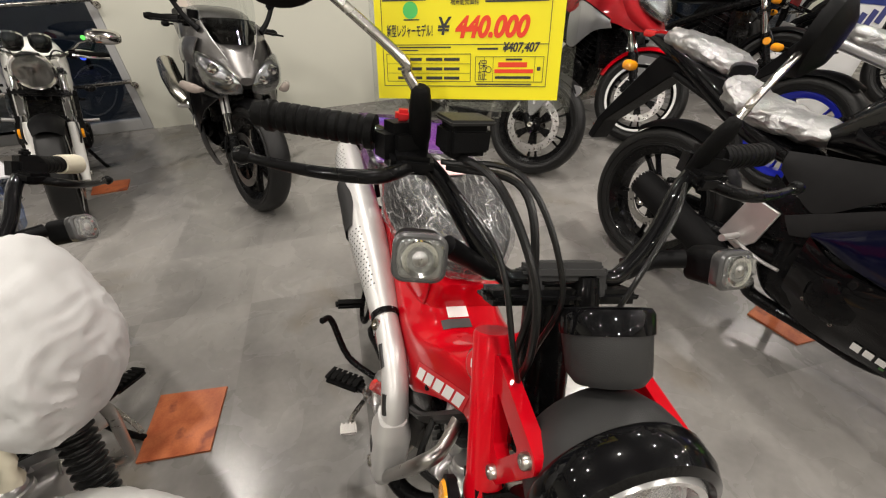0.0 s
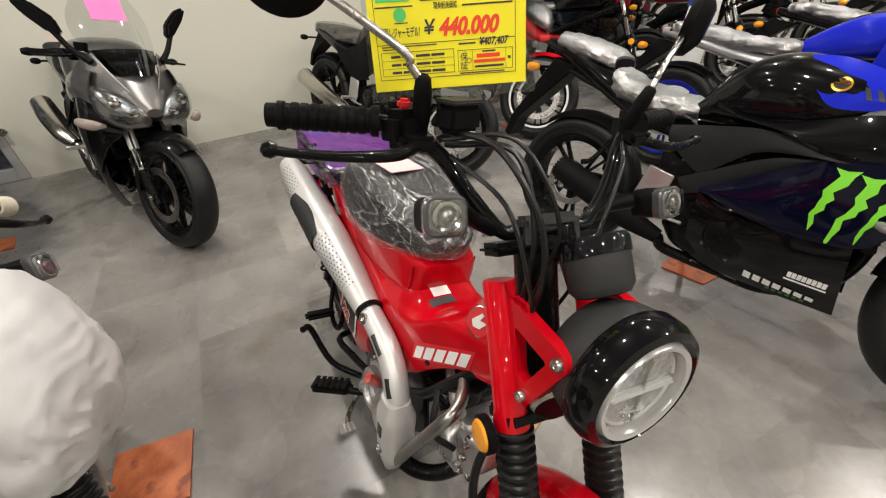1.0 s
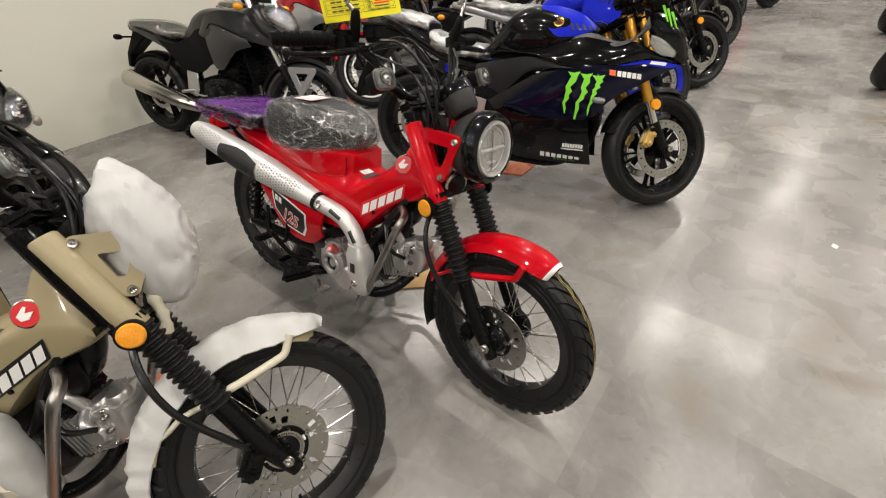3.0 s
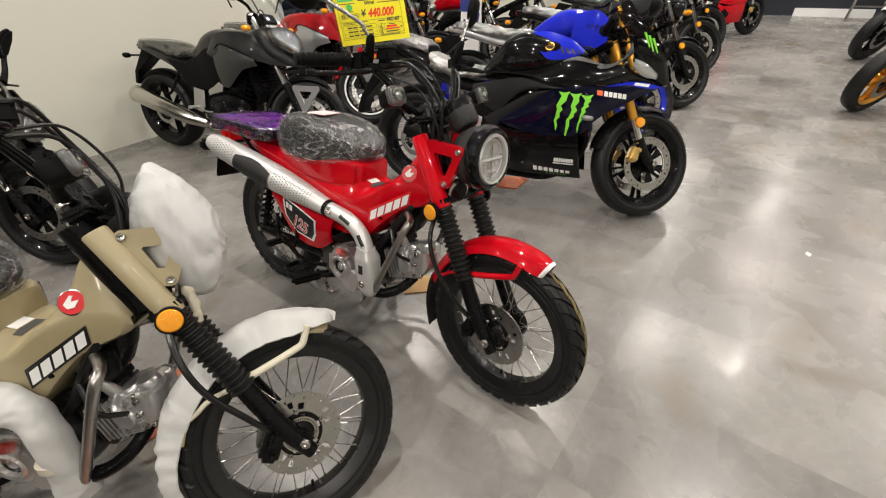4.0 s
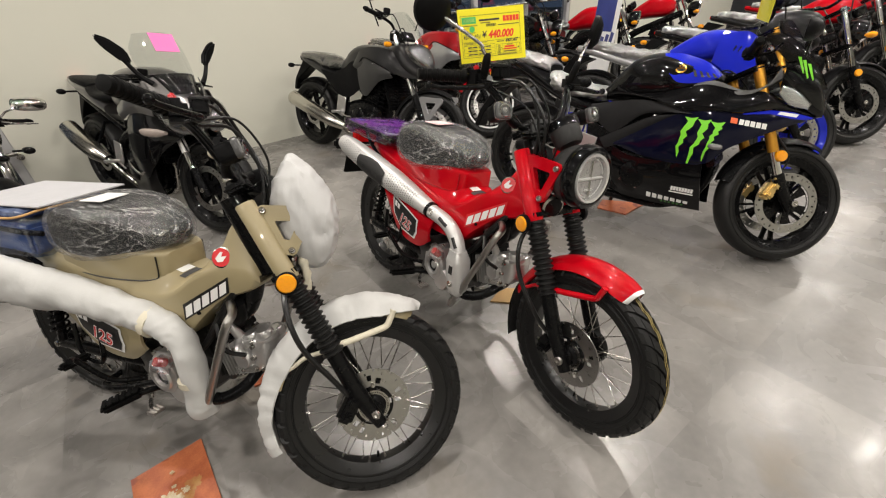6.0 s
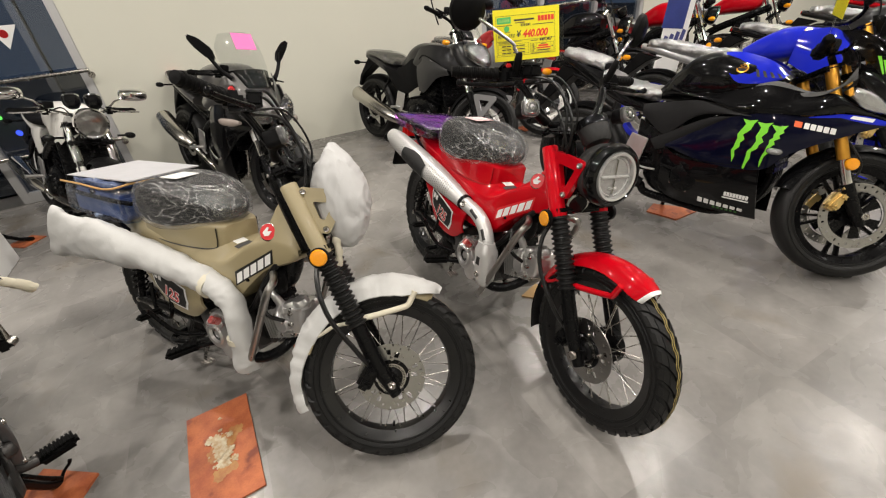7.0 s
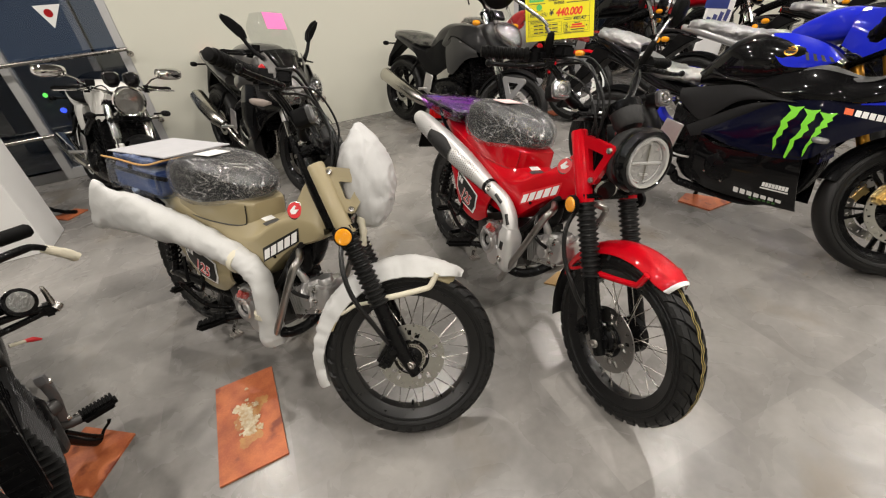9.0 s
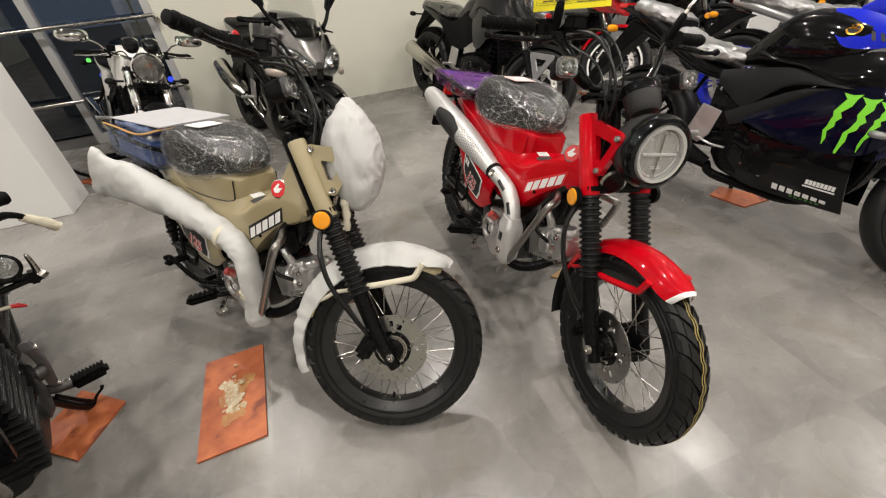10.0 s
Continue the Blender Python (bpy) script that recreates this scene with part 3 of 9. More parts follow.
def tyre_mesh(c, r, rim_r, w, tread=0, groove=0):
    h = r - rim_r
    half = [(rim_r - 0.004, 0.33), (rim_r + 0.1 * h, 0.40), (rim_r + 0.13 * h, 0.435), (rim_r + 0.17 * h, 0.44), (rim_r + 0.20 * h, 0.425), (rim_r + 0.22 * h, 0.452), (rim_r + 0.25 * h, 0.456), (rim_r + 0.27 * h, 0.44), (rim_r + 0.36 * h, 0.472), (rim_r + 0.47 * h, 0.49), (rim_r + 0.485 * h, 0.525), (rim_r + 0.53 * h, 0.525), (rim_r + 0.545 * h, 0.495), (rim_r + 0.62 * h, 0.5), (rim_r + 0.8 * h, 0.45), (rim_r + 0.92 * h, 0.33), (rim_r + 0.985 * h, 0.16)]
    prof = [(a, -b * w) for a, b in half] + [(r, 0)] + [(a, b * w) for a, b in reversed(half)]
    if not tread:
        return lathe(prof, c, (0, 1, 0), 72, closed=True)
    bm = bmesh.new()
    # raised blocks: slanted pairs beside the crown and lugs on the shoulder
    level = lambda y: rim_r + h * float(np.interp(y, [0, 0.16, 0.33, 0.45, 0.5], [1, 0.985, 0.92, 0.8, 0.62]))
    d = 2 * math.pi / tread
    for i in range(tread):
        for s in (-1, 1):
            for y0, y1, lag, fill, slant in ((0.015, 0.27, 0.0, 0.80, 0.55), (0.30, 0.50, 0.62, 0.74, 0.35)):
                a = d * (i + lag + (0.5 if s > 0 else 0))
                rings = []
                for k in range(4):
                    y = y0 + (y1 - y0) * k / 3
                    t = slant * d * k / 3
                    ring = []
                    for up, e in ((-0.003, 0.0), (0.0075, 0.05), (0.0075, fill - 0.05), (-0.003, fill)):
                        q, g = level(y) + up, a + t + e * d
                        ring.append(bm.verts.new((c[0] + q * math.cos(g), s * (y + (0.02 if y > 0.4 and up > 0 else 0)) * w, c[2] + q * math.sin(g))))
                    rings.append(ring)
                skin(bm, rings)
    return bm


def rim_mesh(c, rim_r, w):
    a = rim_r
    prof = [(a - 0.024, -0.26 * w), (a - 0.006, -0.36 * w), (a + 0.007, -0.42 * w), (a + 0.009, -0.38 * w), (a - 0.004, -0.3 * w), (a - 0.014, 0),
            (a - 0.004, 0.3 * w), (a + 0.009, 0.38 * w), (a + 0.007, 0.42 * w), (a - 0.006, 0.36 * w), (a - 0.024, 0.26 * w), (a - 0.028, 0)]
    return lathe(prof, c, (0, 1, 0), 72, closed=True)


def wire_wheel(bike, name, x, r, w, rim_r, rim_mat, disc_r, disc_y, stripe=None, tread=34):
    c = (x, 0, r)
    rim = part(name, rim_mesh(c, rim_r, w), rim_mat, bike, "spoked wheel with a black rim")
    part("tyre", tyre_mesh(c, r - 0.0075, rim_r, w), RUBBER, rim, "black block-tread tyre", 30)
    tr = part("tread", tyre_mesh(c, r - 0.0075, rim_r, w, tread), RUBBER, rim, "", 30)
    tr["kind"] = "stuff"
    part("hub", lathe([(0.012, -0.075), (0.03, -0.07), (0.042, -0.055), (0.042, -0.04), (0.03, -0.03), (0.028, 0.02), (0.06, 0.035), (0.062, 0.055), (0.03, 0.065), (0.012, 0.07)], c, (0, 1, 0), 28), BLACKM, rim)
    if stripe:
        line = bmesh.new()
        for y in (0.001, 0.0085):
            n = 34 * 6
            rows = []
            for i in range(n):
                a = 2 * math.pi * i / n
                kink = 0.0022 * (1 if (i % 6) < 3 else -1)
                rows.append([line.verts.new((c[0] + (r + 0.0011) * math.cos(a), y + kink + e, c[2] + (r + 0.0011) * math.sin(a))) for e in (-0.0013, 0.0013)])
            for i in range(n):
                p, q = rows[i], rows[(i + 1) % n]
                line.faces.new((p[0], p[1], q[1], q[0]))
        part("marking", line, stripe, rim, "yellow factory line on the tread")
    meshes = []
    for s in (1, -1):
        for tilt in (1, -1):
            bm = bmesh.new()
            a = Vector((0.036 * math.cos(0.9 * tilt), s * 0.034, 0.036 * math.sin(0.9 * tilt)))
            b = Vector(((rim_r - 0.014) * math.cos(0.12 * -tilt * -1), s * 0.006, (rim_r - 0.014) * math.sin(0.12 * -tilt * -1)))
            rod(a, b, 0.0016, 5, bm)
            rod(b + (a - b).normalized() * 0.022, b, 0.0032, 6, bm)
            me = bpy.data.meshes.new("spoke")
            bm.to_mesh(me)
            bm.free()
            me.materials.append(STEEL)
            meshes.append(me)
    for i in range(36):
        ob = new("spoke", meshes[i % 4])
        ob.parent = rim
        ob.matrix_local = FORM[-1] @ Matrix.Translation(c) @ Matrix.Rotation(2 * math.pi * i / 36, 4, "Y")
    part("valve", rod((x + 0.02, 0, r - rim_r + 0.012), (x + 0.02, 0.003, r - rim_r + 0.045), 0.004, 8), PLASTIC, rim)
    s = -1
    part("brake_disc", hole_disc(c, disc_r * 0.5, disc_r, s * disc_y, seg=120, keep=lambda k, i: not ((k in (1, 2) and i % 24 in (1, 2, 3, 4)) or (k in (2, 3) and i % 24 in (8, 9, 10)) or (k == 4 and i % 10 == 5) or (k == 5 and i % 10 == 0))), DISC, rim, "drilled steel brake disc")
    part("disc_carrier", hole_disc(c, 0.03, disc_r * 0.53, s * (disc_y + 0.002), 0.006, 96, keep=lambda k, i: k in (0, 1, 5) or i % 16 > 5), BLACKM, rim)
    for i in range(5):
        a = 2 * math.pi * (i + 0.3) / 5
        bolt(rim, (x + disc_r * 0.56 * math.cos(a), s * (disc_y + 0.004), r + disc_r * 0.56 * math.sin(a)), (0, s, 0), 0.0065)
    part("sensor_ring", hole_disc(c, 0.036, 0.047, s * (disc_y + 0.008), 0.003, 96, keep=lambda k, i: k in (0, 5, 4) or i % 2), STEEL, rim)
    part("axle_sleeve", lathe([(0.009, 0.034), (0.017, 0.032), (0.022, 0.014), (0.03, 0.01), (0.032, 0.0)], (x, s * (disc_y - 0.004), r), (0, s, 0), 24), BLACKM, rim)
    return rim


def cast_wheel(bike, name, x, r, w, rim_r, rim_mat, spokes=5, disc_r=0.15, disc_sides=(1, -1), disc_mat=None, twin=False, tyre_mat=None, ring_mat=None):
    c = Vector((x, 0, r))
    rim = part(name, rim_mesh(c, rim_r, w), rim_mat, bike, "cast alloy wheel")
    part("tyre", tyre_mesh(c, r, rim_r, w), tyre_mat or RUBBER, rim, "black road tyre")
    if ring_mat:
        for s in (1, -1):
            part("rim_stripe", lathe([(rim_r + 0.006, s * 0.43 * w), (rim_r - 0.008, s * 0.4 * w), (rim_r - 0.006, s * 0.385 * w), (rim_r + 0.008, s * 0.415 * w)], c, (0, 1, 0), 64, closed=True), ring_mat, rim)
    part("hub", lathe([(0.014, -0.07), (0.045, -0.06), (0.05, -0.03), (0.04, 0.0), (0.05, 0.03), (0.045, 0.06), (0.014, 0.07)], c, (0, 1, 0), 28), rim_mat, rim)
    me = None
    for i in range(spokes):
        for k in ((-0.13, 0.13) if twin else (0.0,)):
            bm = bmesh.new()
            a, b = Vector((0.03, 0, 0)), Vector((rim_r - 0.012, 0, 0))
            b.rotate(Euler((0, k, 0)))
            rings = []
            for t, hw, hy in ((0, 0.02, 0.024), (0.4, 0.011, 0.018), (0.8, 0.011, 0.015), (1, 0.018, 0.018)):
                p = a.lerp(b, t)
                d = (b - a).normalized()
                e = Vector((-d.z, 0, d.x))
                g = 0.55 if twin else 0.8
                rings.append([bm.verts.new(p + g * hw * u * e + Vector((0, hy * v, 0))) for u, v in ((1, -0.5), (0.5, -1), (-0.5, -1), (-1, -0.5), (-1, 0.5), (-0.5, 1), (0.5, 1), (1, 0.5))])
            skin(bm, rings)
            bm.transform(Matrix.Translation(c) @ Matrix.Rotation(2 * math.pi * i / spokes + 0.3, 4, "Y"))
            part("spoke", bm, rim_mat, rim)
    for s in disc_sides:
        part("brake_disc", hole_disc(c, disc_r * 0.74, disc_r, s * (0.062 + 0.01), keep=lambda k, i: not (k in (2, 3) and i % 6 == 0 or k == 4 and i % 6 == 3)), disc_mat or DISC, rim, "drilled steel brake disc")
        part("disc_carrier", hole_disc(c, 0.03, disc_r * 0.7, s * 0.066, 0.005, keep=lambda k, i: k == 0 or i % 16 > 8), BLACKM, rim)
    return rim


def caliper(bike, c, s, material, name="brake_caliper"):
    bm = box((c[0], c[1], c[2]), (0.05, 0.05, 0.09), 0.012, turn(0, 25, 0))
    box((c[0] + 0.012, c[1] + s * 0.028, c[2] + 0.022), (0.03, 0.02, 0.03), 0.008, turn(0, 25, 0), bm=bm)
    box((c[0] - 0.006, c[1] + s * 0.028, c[2] - 0.022), (0.03, 0.02, 0.03), 0.008, turn(0, 25, 0), bm=bm)
    rod((c[0], c[1], c[2] + 0.05), (c[0], c[1] + s * 0.03, c[2] + 0.06), 0.006, 8, bm)
    return part(name, bm, material, bike)


def gaiter(a, b, r0, r1, ribs=11):
    """A ribbed rubber boot from a to b."""
    a, b = Vector(a), Vector(b)
    L = (b - a).length
    prof = [(0.012, 0)]
    for i in range(ribs):
        prof += [(r0, L * (i + 0.02) / ribs), (r1, L * (i + 0.3) / ribs), (r1, L * (i + 0.55) / ribs), (r0, L * (i + 0.85) / ribs)]
    prof.append((0.012, L))
    return lathe(prof, a, (b - a).normalized(), 24)


def bolt(bike, c, axis=(0, -1, 0), r=0.008, material=None, name="bolt"):
    return part(name, lathe([(r * 0.2, 0.001), (r * 0.45, 0.0055), (r * 0.85, 0.006), (r, 0.004), (r, -0.004)], c, axis, 12), material or STEEL, bike)


def mirror(bike, base, top, head, s, shape="round", stem=None, size=0.055, axis=None):
    st = part("mirror_stem", tube([base, Vector(base).lerp(Vector(top), 0.5), top, head], 0.0055, 10, 6), stem or BLACKM, bike)
    h = Vector(head)
    if shape == "round":
        bm = lathe([(0.005, 0.03), (size * 0.55, 0.028), (size * 0.95, 0.012), (size, 0.0), (size * 0.97, -0.004), (0.005, -0.004)], h, axis or (0.9, 0.05 * s, -0.15), 32)
    elif shape == "blade":
        bm = hull([(h.x + 0.03, h.z - 0.02, h.z + 0.03, 0.015, 2.4, h.y), (h.x + 0.015, h.z - 0.06, h.z + 0.065, 0.045, 2.6, h.y), (h.x - 0.01, h.z - 0.08, h.z + 0.075, 0.058, 3, h.y + s * 0.008), (h.x - 0.014, h.z - 0.075, h.z + 0.07, 0.054, 3, h.y + s * 0.008)], 22, 3)
    else:
        bm = hull([(h.x + 0.05, h.z - 0.012, h.z + 0.014, 0.03, 2.2, h.y), (h.x + 0.03, h.z - 0.034, h.z + 0.036, 0.075, 2.5, h.y + s * 0.01), (h.x, h.z - 0.04, h.z + 0.043, 0.088, 3, h.y + s * 0.012), (h.x - 0.004, h.z - 0.036, h.z + 0.04, 0.084, 3, h.y + s * 0.012)], 20, 3)
    shell = part("mirror", bm, CHROME if stem is CHROME else PLASTIC, st)
    return st

# ---- the two trail bikes ----
RAKE = 0.55


def pierced(corners, r, inner, y0, y1):
    """A flat plate with rounded corners and one opening of its own shape."""
    cs = [Vector(c) for c in corners]
    mid = sum(cs, Vector((0, 0))) / len(cs)
    outer, hole = [], []
    n = len(cs)
    for i, c in enumerate(cs):
        a, b = cs[i - 1], cs[(i + 1) % n]
        n0 = Vector(((c - a).y, -(c - a).x)).normalized()
        n1 = Vector(((b - c).y, -(b - c).x)).normalized()
        for g in (n0, n1):
            if g.dot(c - mid) < 0:
                g *= -1
        for t in steps(0, 1, 5):
            d = n0.lerp(n1, t).normalized()
            outer.append(c + r * d)
            hole.append(mid + (c - mid) * inner + 0.25 * r * d)
    bm = bmesh.new()
    sheets = [[[bm.verts.new((p.x, y, p.y)) for p in ring] for ring in (outer, hole)] for y in (y0, y1)]
    m = len(outer)
    for k in range(m):
        j = (k + 1) % m
        for o, h in sheets:
            bm.faces.new((o[k], o[j], h[j], h[k]))
        for q in (0, 1):
            bm.faces.new((sheets[0][q][k], sheets[0][q][j], sheets[1][q][j], sheets[1][q][k]))
    return bm


def soft_plate(x0, x1, wy, hz, r):
    """A rounded square plate that faces +x, its front edge softened."""
    bm = bmesh.new()
    rings = []
    for x, inset in ((x0, 0.0015), (x0 + 0.002, 0), (x1 - 0.003, 0), (x1, 0.003)):
        ring = []
        for k, (sy, sz) in enumerate(((1, 1), (-1, 1), (-1, -1), (1, -1))):
            for a in steps(radians(90 * k), radians(90 * k + 90), 6):
                ring.append(bm.verts.new((x, sy * (wy / 2 - r) + (r - inset) * math.cos(a), sz * (hz / 2 - r) + (r - inset) * math.sin(a))))
        rings.append(ring)
    n = len(rings[0])
    for a, b in zip(rings, rings[1:]):
        for i in range(n):
            bm.faces.new((a[i], a[(i + 1) % n], b[(i + 1) % n], b[i]))
    bm.faces.new(rings[0])
    bm.faces.new(rings[-1])
    return bm


def pressed(stations, n=6):
    """A pressed steel body along x: upright sides to a crease, then a slanting deck to a narrow top: (x, low z, crease z, top z, side half width, top half width)."""
    bm = bmesh.new()
    cols = [[p.z for p in curve([Vector((0, 0, v)) for v in col], n)] for col in zip(*stations)]
    rings = []
    for x, lo, zs, hi, ws, wt in zip(*cols):
        deck = Vector((wt - ws, hi - zs))
        e = deck.normalized() * min(0.012, deck.length * 0.3)
        half = [(ws * 0.7, lo), (ws - 0.012, lo + 0.002), (ws - 0.003, lo + 0.008), (ws, lo + 0.02), (ws, zs - 0.014), (ws - 0.0015, zs - 0.005), (ws + e.x * 0.5, zs + e.y * 0.5), (ws + e.x, zs + e.y), (ws + deck.x * 0.5, zs + deck.y * 0.5), (wt - e.x, hi - e.y), (wt - 0.25 * e.x, hi - 0.35 * e.y), (wt * 0.75, hi + 0.001), (0.0, hi + 0.0015)]
        rings.append([bm.verts.new((x, y, z)) for y, z in half] + [bm.verts.new((x, -y, z)) for y, z in reversed(half[:-1])])
    skin(bm, rings)
    return bm


def fork_x(z):
    return -0.02 - RAKE * (z - 0.288)


def trail_bike(m, body, body_label, label, wrapped, steer=0.0):
    bike = thing("motorcycle", m, label, "motorcycle", "trail bikes")
    R = 0.288
    head = Matrix.Translation((-0.37, 0, 0.85)) @ Matrix.Rotation(radians(steer), 4, Vector((-0.48, 0, 0.877))) @ Matrix.Translation((0.37, 0, -0.85))
    ax = Vector((-RAKE, 0, 1)).normalized()

    # -- front end, steered --
    FORM.append(head)
    wire_wheel(bike, "front_wheel", 0, R, 0.082, 0.222, RIM_BLACK, 0.11, 0.055, BROWN_INK if wrapped else YELLOW_INK)
    for s in (1, -1):
        y = s * 0.09
        leg = part("fork_leg", tube([(fork_x(0.25) + 0.018, y, 0.245), (fork_x(0.34), y, 0.34), (fork_x(0.47), y, 0.47)], [0.019, 0.025, 0.024], 16, 3), BLACKM, bike)
        part("axle_lug", box((0.0, y * 0.95, R - 0.008), (0.05, 0.034, 0.055), 0.012, turn(0, -25, 0)), BLACKM, leg)
        part("fork_boot", gaiter((fork_x(0.462), y * 0.97, 0.462), (fork_x(0.68), y * 0.97, 0.68), 0.025, 0.0325, 15), BOOT, bike, "ribbed black rubber fork boot")
        part("fork_cover", lathe([(0.018, 0), (0.029, 0.0), (0.030, 0.012), (0.027, 0.03), (0.026, 0.228), (0.023, 0.232), (0.018, 0.232)], (fork_x(0.676), y * 0.99, 0.676), ax, 28), body, bike, body_label + " fork cover")
        # pierced bracket that carries the headlamp
        x0, z0 = fork_x(0.84), 0.84
        yy = s * 0.086
        hub_t, hub_f, hub_b = (-0.300, 0.862), (-0.182, 0.862), (-0.226, 0.756)
        bm = pierced([hub_t, hub_f, hub_b, (hub_b[0] - 0.025, hub_b[1] + 0.004)], 0.0145, 0.42 if wrapped else 0.56, yy - 0.009, yy + 0.009)
        br = part("lamp_bracket", bm, body, bike, body_label + " pierced lamp bracket")
        for a in ((hub_t, hub_b) if wrapped else (hub_f, hub_b)):
            bolt(br, (a[0], yy + s * 0.012, a[1]), (0, s, 0), 0.009)
        # round amber reflector on the fork
        rf = part("reflector", lathe([(0.004, 0.012), (0.022, 0.010), (0.027, 0.004), (0.027, -0.003), (0.004, -0.003)], (fork_x(0.66) - 0.012, s * 0.138, 0.672), (-0.05, s, 0.0), 28), AMBER, bike, "round amber side reflector")
        part("reflector_rim", lathe([(0.027, 0.006), (0.030, 0.004), (0.030, -0.008), (0.018, -0.012)], (fork_x(0.66) - 0.012, s * 0.138, 0.672), (-0.05, s, 0.0), 28), PLASTIC, rf)
    part("top_bridge", box((fork_x(0.92), 0, 0.92), (0.055, 0.215, 0.02), 0.008, turn(0, -28, 0)), BLACKM, bike)
    part("lower_bridge", box((fork_x(0.69) - 0.005, 0, 0.69), (0.07, 0.22, 0.03), 0.008, turn(0, -28, 0)), BLACKM, bike)
    for s in (1, -1):
        bolt(bike, (fork_x(0.95), s * 0.093, 0.938), ax, 0.014)
    # headlamp: bowl, glossy hood, lens, bezel
    c = Vector((-0.190, 0, 0.836))
    fwd = Vector((0.996, 0, 0.08)).normalized()
    if wrapped:
        part("headlamp", lathe([(0.02, -0.05), (0.05, -0.045), (0.066, -0.02), (0.068, 0.02), (0.06, 0.03), (0.004, 0.035)], c, fwd, 32), MATT, bike, "headlamp hidden in a cloth bag")
    else:
        bowl = part("headlamp", lathe([(0.02, -0.055), (0.05, -0.052), (0.076, -0.035), (0.0885, -0.008), (0.0925, 0.012), (0.0935, 0.03), (0.088, 0.032)], c, fwd, 48), POD, bike, "matt black round headlamp bowl")
        part("lamp_hood", lathe([(0.076, 0.030), (0.095, 0.026), (0.0985, 0.032), (0.0975, 0.054), (0.091, 0.068), (0.082, 0.072), (0.077, 0.066)], c, fwd, 48, closed=True), GLOSS, bowl, "glossy black lamp ring")
        FORM.append(FORM[-1] @ Matrix.Translation(c) @ Matrix.Diagonal((1.0, 0.89, 0.89, 1)) @ Matrix.Translation(-c))
        part("bezel", lathe([(0.072, 0.052), (0.087, 0.05), (0.0865, 0.066), (0.082, 0.073), (0.074, 0.071), (0.071, 0.064)], c, fwd, 48, closed=True), RIM_SILVER, bowl, "silver lamp bezel")
        refl = part("lamp_reflector", lathe([(0.004, 0.026), (0.03, 0.027), (0.055, 0.034), (0.068, 0.046), (0.080, 0.058)], c, fwd, 48), LAMP_MID, bowl)
        q = Matrix.Translation(c) @ Vector((0, 0, 1)).rotation_difference(fwd).to_matrix().to_4x4()
        for dx, wy, hz in ((0.0, 0.128, 0.010), (0.040, 0.045, 0.010)):
            led = box((dx, 0, 0.060 - abs(dx) * 0.1), (hz, wy, 0.014), 0.004)
            led.transform(q)
            part("led_bar", led, FROST, bowl)
        for k in range(24):
            a = 2 * math.pi * (k + 0.5) / 24
            rib = box((0.0755 * math.cos(a), 0.0755 * math.sin(a), 0.055), (0.008, 0.0045, 0.01), 0.001, turn(0, 0, math.degrees(a)))
            rib.transform(q)
            part("reflector_rib", rib, CHROME, refl)
        for y, z in ((0.03, 0.017), (-0.03, 0.017), (0.03, -0.017), (-0.03, -0.017)):
            cup = lathe([(0.002, 0.028), (0.006, 0.029), (0.015, 0.044), (0.0165, 0.044)], (0, 0, 0), (0, 0, 1), 18)
            cup.transform(q @ Matrix.Translation((z, y, 0)))
            part("reflector_cup", cup, LAMP_MID, refl)
        part("lamp_divider", (lambda o: (o.transform(q), o)[1])(box((0, 0, 0.058), (0.12, 0.007, 0.014), 0.003)), CHROME, bowl)
        for k in range(4):
            arc = tube([(0.066 * math.cos(a), 0.066 * math.sin(a), 0.057) for a in steps(radians(90 * k + 8), radians(90 * k + 82), 10)], 0.0036, 8, 1)
            arc.transform(q)
            part("light_ring", arc, FROST, bowl, "frosted ring of the lamp")
        part("lamp_lens", lathe([(0.004, 0.087), (0.04, 0.084), (0.066, 0.077), (0.080, 0.066), (0.079, 0.062)], c, fwd, 48), LAMP_GLASS, bowl)
        FORM.pop()
    # meter: round pod with a glossy ring, tilted back
    mc, ma = Vector((-0.258, 0, 0.948) if not wrapped else (-0.30, 0, 0.908)), Vector((-0.66, 0, 0.75)).normalized()
    pod = part("meter", lathe([(0.02, -0.046), (0.036, -0.043), (0.044, -0.032), (0.0475, 0.012)], mc, ma, 40), POD, bike, "round meter pod")
    part("meter_ring", lathe([(0.042, 0.008), (0.0495, 0.01), (0.0505, 0.03), (0.0475, 0.036), (0.042, 0.035)], mc, ma, 40, closed=True), GLOSS, pod, "glossy black meter ring")
    part("meter_face", lathe([(0.002, 0.03), (0.044, 0.029)], mc, ma, 36), BLACK_INK, pod)
    part("ignition_switch", lathe([(0.004, 0.03), (0.017, 0.028), (0.019, 0.0), (0.019, -0.03), (0.004, -0.03)], (-0.355, 0.03, 0.925), ax, 20), BLACKM, bike)
    # handlebar with raised ends and clamps
    bar_pts = [(-0.517, -0.365, 1.078), (-0.478, -0.24, 1.079), (-0.44, -0.175, 1.052), (-0.398, -0.13, 0.995), (-0.375, -0.085, 0.948), (-0.372, -0.05, 0.944), (-0.372, 0.05, 0.944), (-0.375, 0.085, 0.948), (-0.398, 0.13, 0.995), (-0.44, 0.175, 1.052), (-0.478, 0.24, 1.079), (-0.517, 0.365, 1.078)]
    bar = part("handlebar", tube(bar_pts, 0.0115, 14, 6), GLOSS, bike, "glossy black handlebar")
    for s in (1, -1):
        part("bar_clamp", box((-0.372, s * 0.045, 0.936), (0.042, 0.03, 0.05), 0.008, turn(0, -28, 0)), POD, bar)
